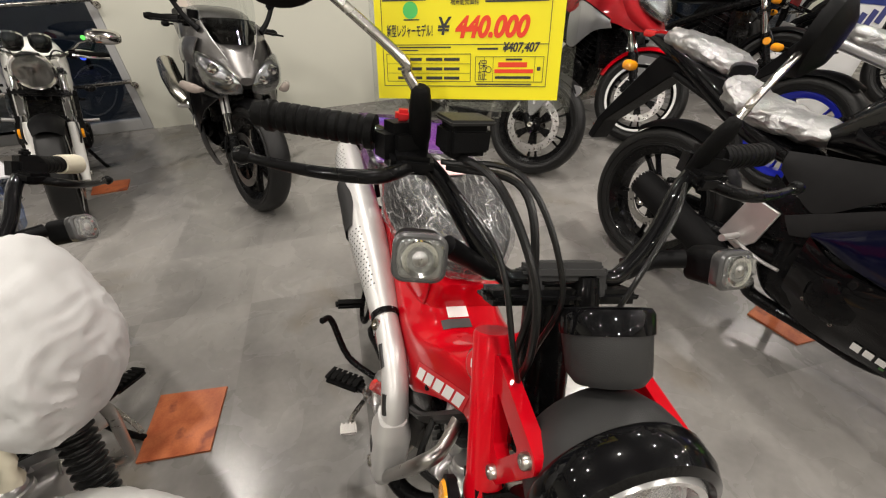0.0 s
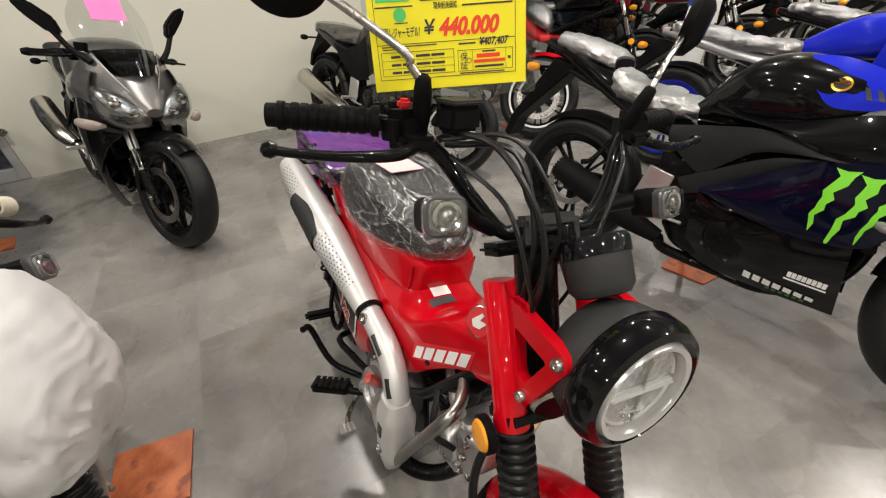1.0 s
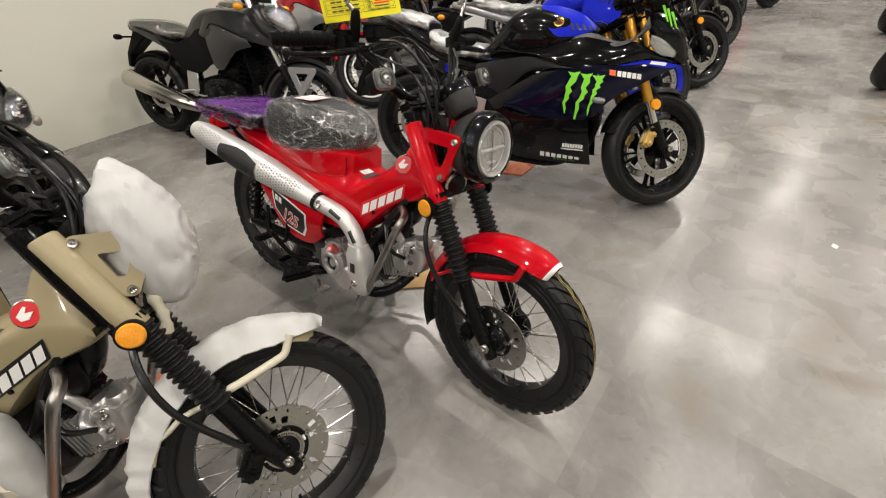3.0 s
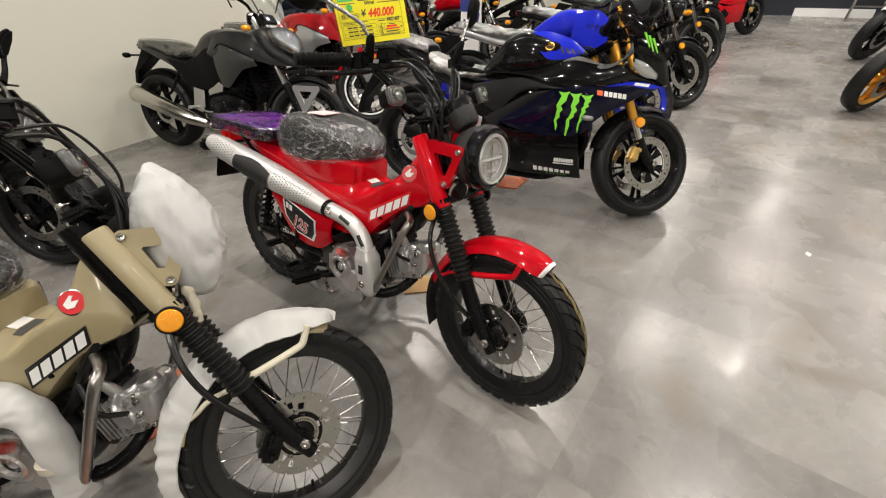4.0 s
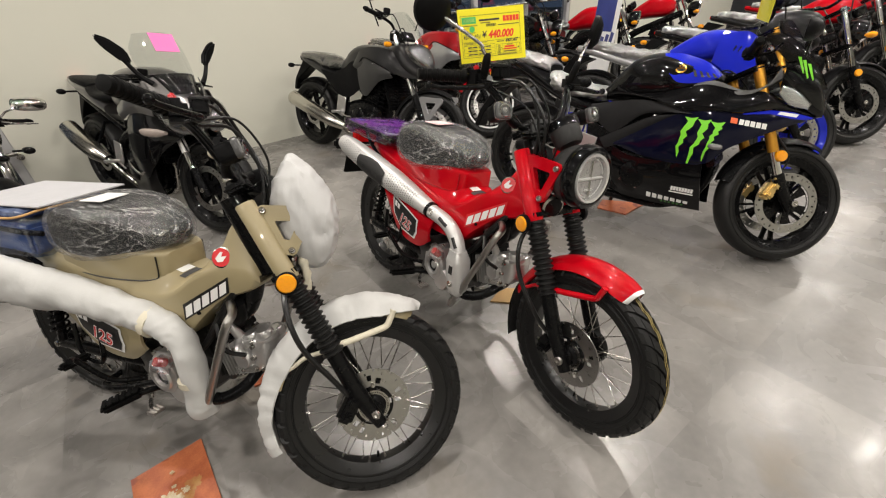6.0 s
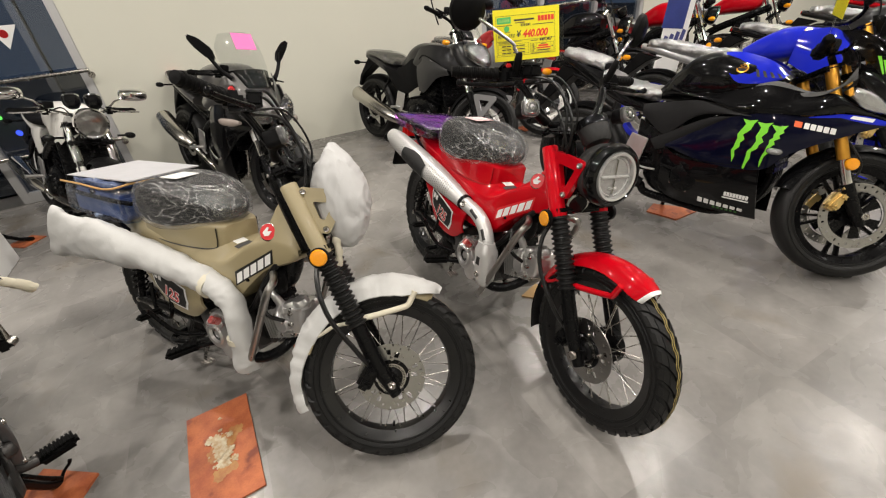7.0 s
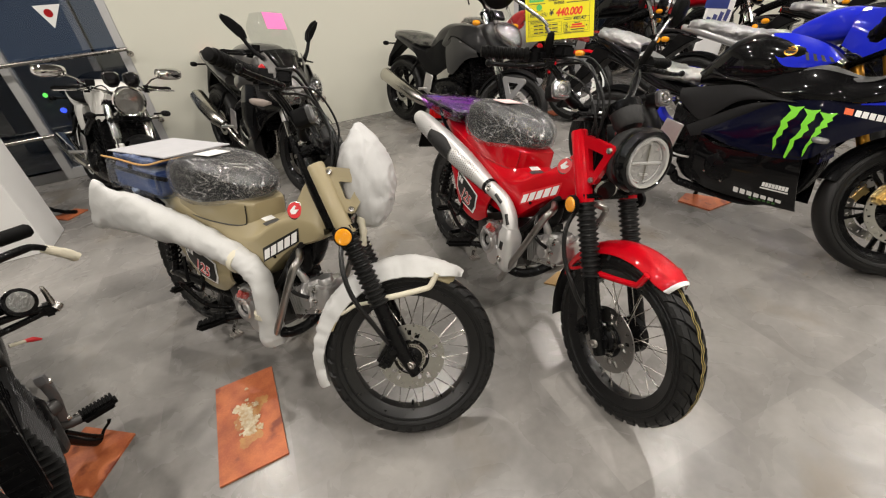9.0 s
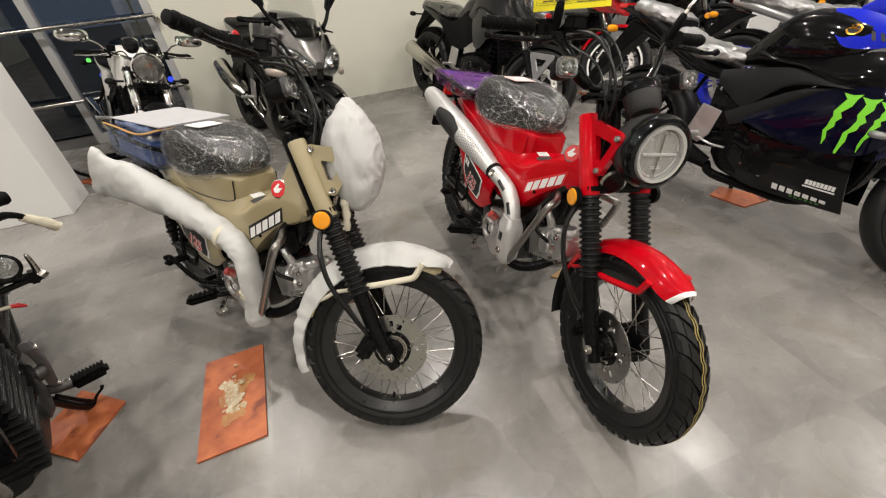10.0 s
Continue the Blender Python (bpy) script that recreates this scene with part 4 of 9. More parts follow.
    part("clamp_bridge", box((-0.374, 0.0, 0.955), (0.036, 0.11, 0.024), 0.008, turn(0, -28, 0)), POD, bar, "satin black clamp over the bar")
    for s in (1, -1):
        a, b = Vector((-0.481, s * 0.25, 1.081)), Vector((-0.520, s * 0.372, 1.078))
        d = (b - a).normalized()
        prof = [(0.011, -0.005), (0.021, -0.005), (0.021, 0.004), (0.0165, 0.008)]
        for k in range(8):
            t = 0.012 + 0.0125 * k
            prof += [(0.0165, t), (0.0182, t + 0.002), (0.0182, t + 0.0095), (0.0165, t + 0.0115)]
        prof += [(0.0165, 0.117), (0.019, 0.119), (0.019, 0.127), (0.016, 0.129), (0.0155, 0.142), (0.006, 0.144)]
        part("grip", lathe(prof, a, d, 22), GRIP, bar, "ribbed black rubber grip")
        p = Vector((-0.463, s * 0.215, 1.076))
        sw = part("switch_housing", box(p, (0.052, 0.055, 0.052), 0.012, turn(0, -10, s * -20)), PLASTIC, bar)
        part("switch_button", box(p + Vector((-0.005, 0.0, 0.032)), (0.014, 0.018, 0.014), 0.004), RED_INK if s < 0 else MATT, sw)
        # lever with perch and a ball end
        lv = part("lever", tube([p + Vector((0.035, -s * 0.01, -0.012)), p + Vector((0.06, s * 0.03, -0.016)), p + Vector((0.045, s * 0.09, -0.022)), p + Vector((0.02, s * 0.15, -0.024)), p + Vector((0.012, s * 0.172, -0.022))], [0.009, 0.0085, 0.007, 0.006, 0.006], 10, 6), BLACKM, bar, "black lever with a ball end")
        part("lever_ball", lathe([(0.002, -0.011), (0.008, -0.008), (0.011, 0), (0.008, 0.008), (0.002, 0.011)], p + Vector((0.011, s * 0.175, -0.022)), (0, 1, 0), 16), BLACKM, lv)
        part("lever_perch", box(p + Vector((0.026, -s * 0.01, -0.01)), (0.04, 0.05, 0.022), 0.006), BLACKM, bar)
        # square signal lamp on a stalk
        lc = Vector((-0.352, s * (0.205 if s > 0 else 0.20), 0.980 if s > 0 else 0.995))
        part("signal_stalk", tube([(-0.382, s * 0.095, 0.952), (-0.380, s * 0.13, 0.968), (-0.368, s * 0.165, lc.z)], [0.016, 0.012, 0.013], 12, 3), PLASTIC, bike)
        tilt = Matrix.Translation(lc) @ turn(0, -24, s * 6)

        def face(bm):
            bm.transform(tilt)
            return bm
        body_l = part("signal_lamp", face(soft_plate(-0.028, 0.014, 0.054, 0.048, 0.014)), MATT, bike, "square signal lamp with a clear lens")
        part("signal_frame", face(soft_plate(0.012, 0.028, 0.058, 0.052, 0.014)), SIGNAL_RIM, body_l, "dark grey lamp rim")
        part("signal_lens", face(soft_plate(0.021, 0.031, 0.047, 0.041, 0.010)), SIGNAL_CLEAR, body_l)
        part("signal_glass", face(soft_plate(0.032, 0.036, 0.049, 0.043, 0.011)), LENS, body_l)
        part("signal_ring", face(lathe([(0.014, 0.0315), (0.019, 0.0325), (0.0205, 0.030), (0.014, 0.028)], (0, 0, 0), (1, 0, 0), 20, closed=True)), CHROME, body_l)
        part("signal_bulb", face(lathe([(0.002, 0.034), (0.006, 0.033), (0.009, 0.0305), (0.0115, 0.030)], (0, 0, 0), (1, 0, 0), 18)), DISC, body_l)
    rv = part("brake_reservoir", box((-0.430, -0.150, 1.100), (0.040, 0.054, 0.034), 0.006, turn(0, -6, 14)), MATT, bar)
    part("reservoir_lid", box((-0.432, -0.150, 1.121), (0.043, 0.057, 0.006), 0.0025, turn(0, -6, 14)), POD, rv)
    if not wrapped:
        for s in (1, -1):
            mirror(bike, (-0.438, s * 0.203, 1.14), (-0.452, s * 0.232, 1.178), (-0.525, s * 0.352, 1.25), s, "round", STEEL, 0.058, (0.9, -0.05, -0.15) if s < 0 else (0.86, 0.51, -0.1))
        part("mirror_boot", lathe([(0.006, -0.02), (0.010, -0.018), (0.011, 0.0), (0.0125, 0.006), (0.0125, 0.045), (0.010, 0.064), (0.006, 0.068)], (-0.452, -0.195, 1.085), (0.24, -0.12, 0.95), 14), GRIP, bike)
        part("mirror_boot", lathe([(0.006, -0.02), (0.010, -0.018), (0.011, 0.0), (0.0125, 0.006), (0.0125, 0.045), (0.010, 0.064), (0.006, 0.068)], (-0.452, 0.195, 1.085), (0.24, 0.12, 0.95), 14), GRIP, bike)
    else:
        part("grip_tape", crumple(tube([(-0.500, 0.315, 1.080), (-0.522, 0.378, 1.077)], [0.0205, 0.022], 18, 1), 0.002, 60), TAPE, bar, "cream tape round the grip end")
    # cables sweep from the levers down to the head
    for k, pts in enumerate((
        [(-0.43, -0.17, 1.07), (-0.355, -0.10, 1.09), (-0.29, -0.055, 1.0), (-0.30, -0.05, 0.90), (-0.33, -0.04, 0.80)],
        [(-0.44, -0.16, 1.06), (-0.37, -0.09, 1.07), (-0.31, -0.075, 0.98), (-0.30, -0.075, 0.88), (-0.32, -0.06, 0.78)],
        [(-0.43, 0.17, 1.06), (-0.375, 0.125, 1.035), (-0.33, 0.07, 0.96), (-0.325, 0.05, 0.87), (-0.34, 0.03, 0.78)],
        [(-0.44, -0.165, 1.08), (-0.36, -0.125, 1.08), (-0.29, -0.09, 1.01), (-0.265, -0.08, 0.93), (-0.285, -0.07, 0.84), (-0.30, -0.055, 0.76)],
        [(-0.42, -0.16, 1.05), (-0.325, -0.12, 1.015), (-0.27, -0.10, 0.93), (-0.27, -0.07, 0.84), (-0.28, -0.05, 0.74)],
    )[:2 if wrapped else 5]):
        part("cable", tube(pts, 0.0047 if k in (1, 3) else 0.0034, 8, 8), CABLE, bike)
    if wrapped:
        for k in range(2):
            part("cable", tube([(-0.45, -0.17 - 0.012 * k, 1.08), (-0.41, -0.13, 1.115 + 0.02 * k), (-0.355, -0.075 + 0.01 * k, 1.05 + 0.012 * k), (-0.302 + 0.006 * k, -0.06, 0.965), (-0.288, -0.055, 0.90), (-0.31, -0.03, 0.85), (-0.36, 0.0, 0.80)], 0.0045, 8, 8), CABLE, bike)
    part("brake_hose", tube([(-0.25, -0.06, 0.70), (-0.24, -0.13, 0.60), (-0.20, -0.145, 0.50), (-0.12, -0.13, 0.40), (-0.075, -0.10, 0.34)], 0.0075, 8, 8), CABLE, bike)
    caliper(bike, (-0.075, -0.082, 0.30), -1, BLACKM)
    # horn under the lamp
    part("horn", lathe([(0.004, 0.018), (0.03, 0.016), (0.037, 0.008), (0.037, -0.006), (0.02, -0.018), (0.004, -0.02)], (-0.225, -0.035, 0.725), (0.9, -0.25, -0.1), 28), BLACKM, bike)
    part("horn_ring", lathe([(0.031, 0.016), (0.038, 0.012), (0.038, 0.006), (0.034, 0.004)], (-0.225, -0.035, 0.725), (0.9, -0.25, -0.1), 28, closed=True), STEEL, bike)
    part("horn", lathe([(0.004, 0.012), (0.02, 0.012), (0.024, 0.004), (0.02, -0.012), (0.004, -0.014)], (-0.20, 0.075, 0.735), (0.9, 0.25, -0.2), 24), BLACKM, bike)
    # front mudguard
    FR, w = 0.322, 0.058

    def guard(a0, a1, r0, width, drop, n=22, th=0.003, tail=0.0, taper=0.0):
        bm = bmesh.new()
        sheets = []
        for off in (0, th):
            rows = []
            for i, a in enumerate(steps(radians(a0), radians(a1), n)):
                row = []
                for t in steps(-1, 1, 11):
                    rr = r0 - off - drop * (1 - taper * max(0.0, 1 - (math.degrees(a) - 62) / 24) - 0.5 * taper * max(0.0, min(1.0, (math.degrees(a) - 158) / 30))) * abs(t) ** 3.0
                    row.append(bm.verts.new((rr * math.cos(a), t * (width - off) * (0.3 + 0.7 * math.sqrt(1 - (1 - min(1.0, max(0.0, (math.degrees(a) - 65.2) / 11))) ** 2)) * (1 - tail * max(0, min(1, (math.degrees(a) - 150) / 45))), R + rr * math.sin(a))))
                rows.append(row)
            sheets.append(rows)
        o, q = sheets
        for g in sheets:
            for r_a, r_b in zip(g, g[1:]):
                for i in range(10):
                    bm.faces.new((r_a[i], r_a[i + 1], r_b[i + 1], r_b[i]))
        for i in range(10):
            for k in (0, -1):
                bm.faces.new((o[k][i], o[k][i + 1], q[k][i + 1], q[k][i]))
        for k in range(n - 1):
            for i in (0, -1):
                bm.faces.new((o[k][i], o[k + 1][i], q[k + 1][i], q[k][i]))
        return bm

    if wrapped:
        fender = part("front_mudguard", guard(66, 166, FR, w, 0.05), BEIGE, bike)
        part("mudguard_wrap", creases(guard(62.5, 206, FR + 0.006, w + 0.008, 0.056, 90, tail=0.5, taper=0.75), 0.006, 16, 2.0), FOAM, fender, "white foam wrapping over the mudguard")
    else:
        fender = part("front_mudguard", guard(66, 163, FR, w, 0.038, 40), body, bike, "glossy red front mudguard")
        part("mudguard_tip", guard(65.8, 68.0, FR + 0.0015, w + 0.001, 0.0385, 10), WHITE, fender, "white edge of the mudguard")
    if not wrapped:
        part("mud_flap", guard(161, 202, FR - 0.002, w * 0.92, 0.012, 10), PLASTIC, fender)
    for s in (1, -1):
        y = s * (w + 0.004)
        P = lambda ang, r: (r * math.cos(radians(ang)), y, R + r * math.sin(radians(ang)))
        part("mudguard_stay", tube([P(79, FR - 0.030), (0.046, y, 0.548), (0.036, y, 0.528), (0.012, y, 0.517), (-0.06, s * 0.07, 0.494), (-0.105, s * 0.075, 0.482)], 0.0098, 12, 5), body if not wrapped else TAPE, fender)
        part("mudguard_stay", tube([(fork_x(0.46) - 0.01, s * 0.075, 0.47), P(140, 0.25), P(148, 0.262), P(152, FR - 0.05)], 0.0065, 10, 4), body if not wrapped else TAPE, fender)
    FORM.pop()

    # -- rear wheel and swing arm --
    wire_wheel(bike, "rear_wheel", -1.255, R, 0.084, 0.222, RIM_BLACK, 0.095, 0.06)
    for s in (1, -1):
        part("swing_arm", tube([(-0.80, s * 0.085, 0.30), (-1.0, s * 0.095, 0.295), (-1.27, s * 0.1, 0.288)], 0.021, 12, 3), BLACKM, bike)
        sh = part("shock_absorber", tube([(-1.19, s * 0.125, 0.33), (-1.10, s * 0.125, 0.62)], 0.014, 12, 1), BLACKM, bike)
        coil = [(-1.185 + 0.07 * t + 0.026 * math.cos(t * 50) * 0.9, s * 0.125 + 0.026 * math.sin(t * 50), 0.36 + 0.22 * t) for t in steps(0, 1, 90)]
        part("shock_spring", tube(coil, 0.0042, 6, 1), BLACKM, sh)
    part("chain_case", box((-1.03, 0.105, 0.32), (0.5, 0.03, 0.085), 0.02), BLACKM, bike)
    part("axle_nut", lathe([(0.004, 0.015), (0.012, 0.012), (0.014, 0)], (-1.255, -0.11, R), (0, -1, 0), 8), STEEL, bike)
    bolt(bike, tuple(head @ Vector((0.0, -0.112, R - 0.006))), (0, -1, 0), 0.014)
    # -- pressed body: head, leg channel, seat rail --
    main = pressed([(-0.296, 0.672, 0.685, 0.695, 0.045, 0.030), (-0.315, 0.650, 0.700, 0.735, 0.058, 0.030), (-0.345, 0.635, 0.705, 0.790, 0.064, 0.022), (-0.375, 0.622, 0.705, 0.832, 0.068, 0.015), (-0.400, 0.612, 0.703, 0.815, 0.072, 0.018), (-0.43, 0.595, 0.700, 0.765, 0.078, 0.025),
                    (-0.47, 0.560, 0.690, 0.718, 0.088, 0.035), (-0.51, 0.520, 0.668, 0.682, 0.098, 0.045), (-0.56, 0.468, 0.630, 0.652, 0.108, 0.055), (-0.62, 0.452, 0.600, 0.658, 0.115, 0.065), (-0.68, 0.448, 0.595, 0.680, 0.118, 0.07), (-0.76, 0.45, 0.610, 0.69, 0.119, 0.07),
                    (-0.98, 0.50, 0.64, 0.70, 0.117, 0.07), (-1.12, 0.575, 0.66, 0.70, 0.11, 0.07), (-1.24, 0.63, 0.68, 0.70, 0.10, 0.06), (-1.33, 0.665, 0.685, 0.70, 0.08, 0.05)])
    tree = surface(main)
    part("steering_head", tube([(fork_x(0.72) - 0.03, 0, 0.69), (fork_x(0.90) - 0.03, 0, 0.90)], 0.036, 18, 1), BLACKM, bike)
    frame_body = part("body", main, body, bike, body_label + " pressed body")
    # storage box under the seat
    part("seat_box", hull([(-0.622, 0.635, 0.705, 0.045, 6), (-0.634, 0.625, 0.725, 0.075, 8), (-0.72, 0.615, 0.73, 0.102, 9), (-0.86, 0.61, 0.73, 0.116, 9), (-1.04, 0.62, 0.73, 0.108, 8)], 44, 3), body, bike, body_label + " box below the seat")
    for s in (1, -1):
        part("box_seam", tube([(-0.645, s * 0.083, 0.715), (-0.648, s * 0.084, 0.66), (-0.66, s * 0.0875, 0.642), (-0.72, s * 0.1035, 0.634), (-0.86, s * 0.1175, 0.630), (-1.0, s * 0.1115, 0.632)], 0.0022, 6, 5), BLACK_INK if wrapped else DARK_RED, bike)
        bolt(bike, (-0.50, s * 0.094, 0.56), (0, s, 0.1), 0.006, BLACKM)
    # side covers with the number panel
    for s in (1, -1):
        sc = panel([(-0.70, 0.525), (-0.85, 0.555), (-1.00, 0.60), (-1.10, 0.62)], [(-0.715, 0.405), (-0.80, 0.350), (-0.95, 0.362), (-1.07, 0.48)], 0.125, 0.14, 0.02, 18, 8, 0.008, s)
        st = surface(sc)
        cover = part("side_cover", sc, body, bike, body_label + " side cover")
        hexa = [[(-0.795, 0.472), (-0.79, 0.415), (-0.812, 0.378), (-0.862, 0.490)], [(-0.862, 0.490), (-0.812, 0.378), (-0.92, 0.388), (-0.93, 0.508)], [(-0.93, 0.508), (-0.92, 0.388), (-0.985, 0.448), (-1.0, 0.527)]]
        part("plate_edge", decal(st, hexa, s, 0.0025), WHITE, cover)
        ins = [[((x + 0.89) * 0.9 - 0.89, (z - 0.45) * 0.87 + 0.45) for x, z in q] for q in hexa]
        part("number_panel", decal(st, ins, s, 0.004), BLACK_INK, cover, "black six-sided badge with pale bars")
        sl = radians(15)
        right, up = Vector((-s * math.cos(sl), 0, s * math.sin(sl))), Vector((math.sin(sl), 0, math.cos(sl)))
        foot = Vector((-0.935, 0, 0.426)) if s < 0 else Vector((-0.805, 0, 0.396))
        hit = [st.ray_cast(Vector((x, s * 0.9, z)), Vector((0, -s, 0)))[0] for x, z in ((-0.89, 0.46), (-0.81, 0.43), (-0.85, 0.41))]
        lift = max(abs(h.y) for h in hit if h) + 0.006
        for size_up, ink, depth in ((0.0030, WHITE, 0.0), (0.0, RED_INK, 0.001)):
            c = bpy.data.curves.new("lettering", "FONT")
            c.body, c.size, c.shear, c.offset, c.extrude = "125", 0.066, 0.1, size_up, 0.0002
            c.materials.append(ink)
            o = new("lettering", c)
            o.parent = cover
            m4 = Matrix((right, up, Vector((0, s, 0)))).transposed().to_4x4()
            o.matrix_local = Matrix.Translation((foot.x, s * (lift + depth), foot.z)) @ m4 @ Matrix.Diagonal((0.95, 1, 1, 1))
        decals("badge_bar", st, [[(-0.935 - 0.022 * k, 0.496 + 0.007 * k), (-0.935 - 0.022 * k, 0.474 + 0.006 * k), (-0.952 - 0.022 * k, 0.479 + 0.006 * k), (-0.952 - 0.022 * k, 0.501 + 0.007 * k)] for k in range(2)], s, WHITE, cover, 0.0065)
        # maker's mark as five plain blocks
        blocks = []
        for k in range(5):
            t0, t1 = k / 5 + 0.012, (k + 0.86) / 5
            base = lambda t: Vector((-0.545 + 0.15 * t, 0.540 + 0.098 * t))
            up = Vector((0.006, 0.038))
            a, b = base(t0), base(t1)
            blocks.append([tuple(a), tuple(b), tuple(b + up), tuple(a + up)])
        part("side_mark", decal(tree, [[(-0.551, 0.530), (-0.391, 0.635), (-0.386, 0.686), (-0.546, 0.585)]], s, 0.0015, 6), RED_INK if not wrapped else BLACK_INK, frame_body)
        decals("side_mark", tree, blocks, s, WHITE, frame_body, 0.003, 3)
        # round badge
        bc = tree.ray_cast(Vector((-0.408, s * 0.9, 0.737)), Vector((0, -s, 0)))[0] or Vector((-0.408, s * 0.08, 0.737))
        bd = part("round_badge", lathe([(0.002, 0.006), (0.026, 0.006), (0.030, 0.004), (0.030, -0.004)], bc, (0.3, s, 0.45), 32), STEEL, bike, "round red badge with a white mark")
        part("badge_field", lathe([(0.002, 0.0075), (0.0265, 0.007), (0.0265, 0.003)], bc, (0.3, s, 0.45), 32), RED_INK, bd)
        mk = plate([(-0.016, -0.004), (-0.002, 0.016), (0.004, 0.014), (0.0, 0.002), (0.016, 0.004), (0.006, -0.012), (-0.008, -0.014)], -0.0092, -0.0072, 0)
        if s > 0:
            mk.transform(Matrix.Diagonal((1, -1, 1, 1)))
        mk.transform(Matrix.Translation(bc) @ turn(s * 24, 0, s * -16))
        part("badge_mark", mk, WHITE, bd)
    for x0, x1, y0, y1, ink in ((-0.626, -0.596, -0.045, 0.0, WHITE), (-0.592, -0.568, -0.062, 0.0, MATT_GREY)):
        tag = bmesh.new()
        grid = [[tag.verts.new(tree.ray_cast(Vector((x0 + (x1 - x0) * i / 3, y0 + (y1 - y0) * k / 4, 0.9)), Vector((0, 0, -1)))[0] + Vector((0, 0, 0.002))) for k in range(5)] for i in range(4)]
        for i in range(3):
            for k in range(4):
                tag.faces.new((grid[i][k], grid[i + 1][k], grid[i + 1][k + 1], grid[i][k + 1]))
        part("caution_label", tag, ink, frame_body, "small caution label")
    # seat and its plastic
    seat_st = [(-0.622, 0.748, 0.768, 0.028, 2.4), (-0.642, 0.738, 0.795, 0.06, 2.6), (-0.69, 0.715, 0.826, 0.096, 3.0), (-0.77, 0.696, 0.846, 0.122, 3.6), (-0.87, 0.682, 0.854, 0.138, 4.0), (-0.96, 0.680, 0.852, 0.140, 4.0), (-1.025, 0.69, 0.838, 0.128, 3.6), (-1.055, 0.715, 0.81, 0.10, 3.2)]
    seat = part("seat", hull(seat_st, 30, 4), SEAT, bike, "black vinyl seat in clear plastic")
    wrap = hull([(x - (0.010 if i > 4 else -0.010), lo - 0.012, hi + 0.009, hy + 0.009, p) for i, (x, lo, hi, hy, p) in enumerate(seat_st)], 110, 18)
    part("seat_wrap", creases(wrap, 0.0035 if wrapped else 0.0055, 12, 3.0), SEAT_FILM, seat, "crumpled clear plastic over the seat", 25)
    part("seat_label", box((-0.87, -0.035, 0.866), (0.075, 0.10, 0.002), 0, turn(0, 0, 12)), mat("pink_paper", (0.75, 0.5, 0.5), 0.6) if not wrapped else WHITE, seat)
    # rear carrier
    rk = part("rear_carrier", tube([(-1.08, -0.12, 0.748), (-1.16, -0.15, 0.758), (-1.455, -0.155, 0.763), (-1.495, -0.10, 0.763), (-1.495, 0.10, 0.763), (-1.455, 0.155, 0.763), (-1.16, 0.15, 0.758), (-1.08, 0.12, 0.748)], 0.009, 10, 5), BLACKM, bike, "wide flat rear carrier")
    for k in range(5):
        part("carrier_slat", box((-1.16 - 0.07 * k, 0, 0.758), (0.035, 0.30, 0.006), 0.002), BLACKM, rk)
    for s in (1, -1):
        part("carrier_strut", tube([(-1.32, s * 0.14, 0.78), (-1.28, s * 0.13, 0.70), (-1.16, s * 0.12, 0.63)], 0.008, 8, 4), BLACKM, rk)
    if wrapped:
        part("carrier_wrap", crumple(hull([(-1.095, 0.68, 0.79, 0.13, 6), (-1.12, 0.665, 0.80, 0.165, 6), (-1.30, 0.66, 0.805, 0.17, 6), (-1.48, 0.67, 0.80, 0.165, 6), (-1.51, 0.69, 0.79, 0.14, 6)], 48, 10), 0.007, 22, 5), BLUE_FILM, rk, "blue tinted film round the carrier", 25)
        part("packing_sheet", crumple(box((-1.30, 0.02, 0.829), (0.42, 0.29, 0.004), 0.001, turn(2, -2, 4)), 0.003, 9), SHEET, rk, "thin white sheet laid over the packing")
        part("packing_film", crumple(hull([(-1.14, 0.792, 0.808, 0.10, 6), (-1.16, 0.792, 0.818, 0.135, 6), (-1.30, 0.792, 0.820, 0.145, 6), (-1.44, 0.792, 0.816, 0.14, 6), (-1.465, 0.792, 0.806, 0.11, 6)], 44, 10), 0.010, 22, 3), BLUE_CARD, rk, "blue film bunched under a white sheet", 25)
        part("packing_strap", tube([(-1.085, 0.10, 0.822), (-1.09, -0.08, 0.822), (-1.11, -0.172, 0.812), (-1.30, -0.180, 0.812), (-1.46, -0.176, 0.806)], 0.004, 8, 6), mat("tan_strap", (0.45, 0.26, 0.09), 0.6), rk)
        part("crate", box((-1.29, 0, 0.725), (0.36, 0.29, 0.10), 0.012), BLUE_BOX, rk)
    else:
        part("carrier_wrap", crumple(hull([(-1.09, 0.728, 0.77, 0.13, 6), (-1.12, 0.715, 0.782, 0.165, 6), (-1.30, 0.715, 0.787, 0.17, 6), (-1.48, 0.72, 0.782, 0.165, 6), (-1.505, 0.735, 0.775, 0.14, 6)], 48, 10), 0.008, 20, 5), PURPLE_FILM, rk, "purple tinted film round the carrier", 25)
        part("carrier_board", box((-1.29, 0.0, 0.770), (0.38, 0.29, 0.008), 0.003), VIOLET, rk)
    # rear mudguard, tail lamp, signals
    part("rear_mudguard", hull([(-1.10, 0.60, 0.66, 0.07, 3), (-1.30, 0.615, 0.665, 0.075, 3), (-1.48, 0.58, 0.63, 0.07, 3), (-1.60, 0.50, 0.55, 0.06, 3)], 24, 4), body if not wrapped else PLASTIC, bike)
    part("tail_lamp", box((-1.585, 0, 0.66), (0.06, 0.13, 0.075), 0.015), RED_LENS, bike)
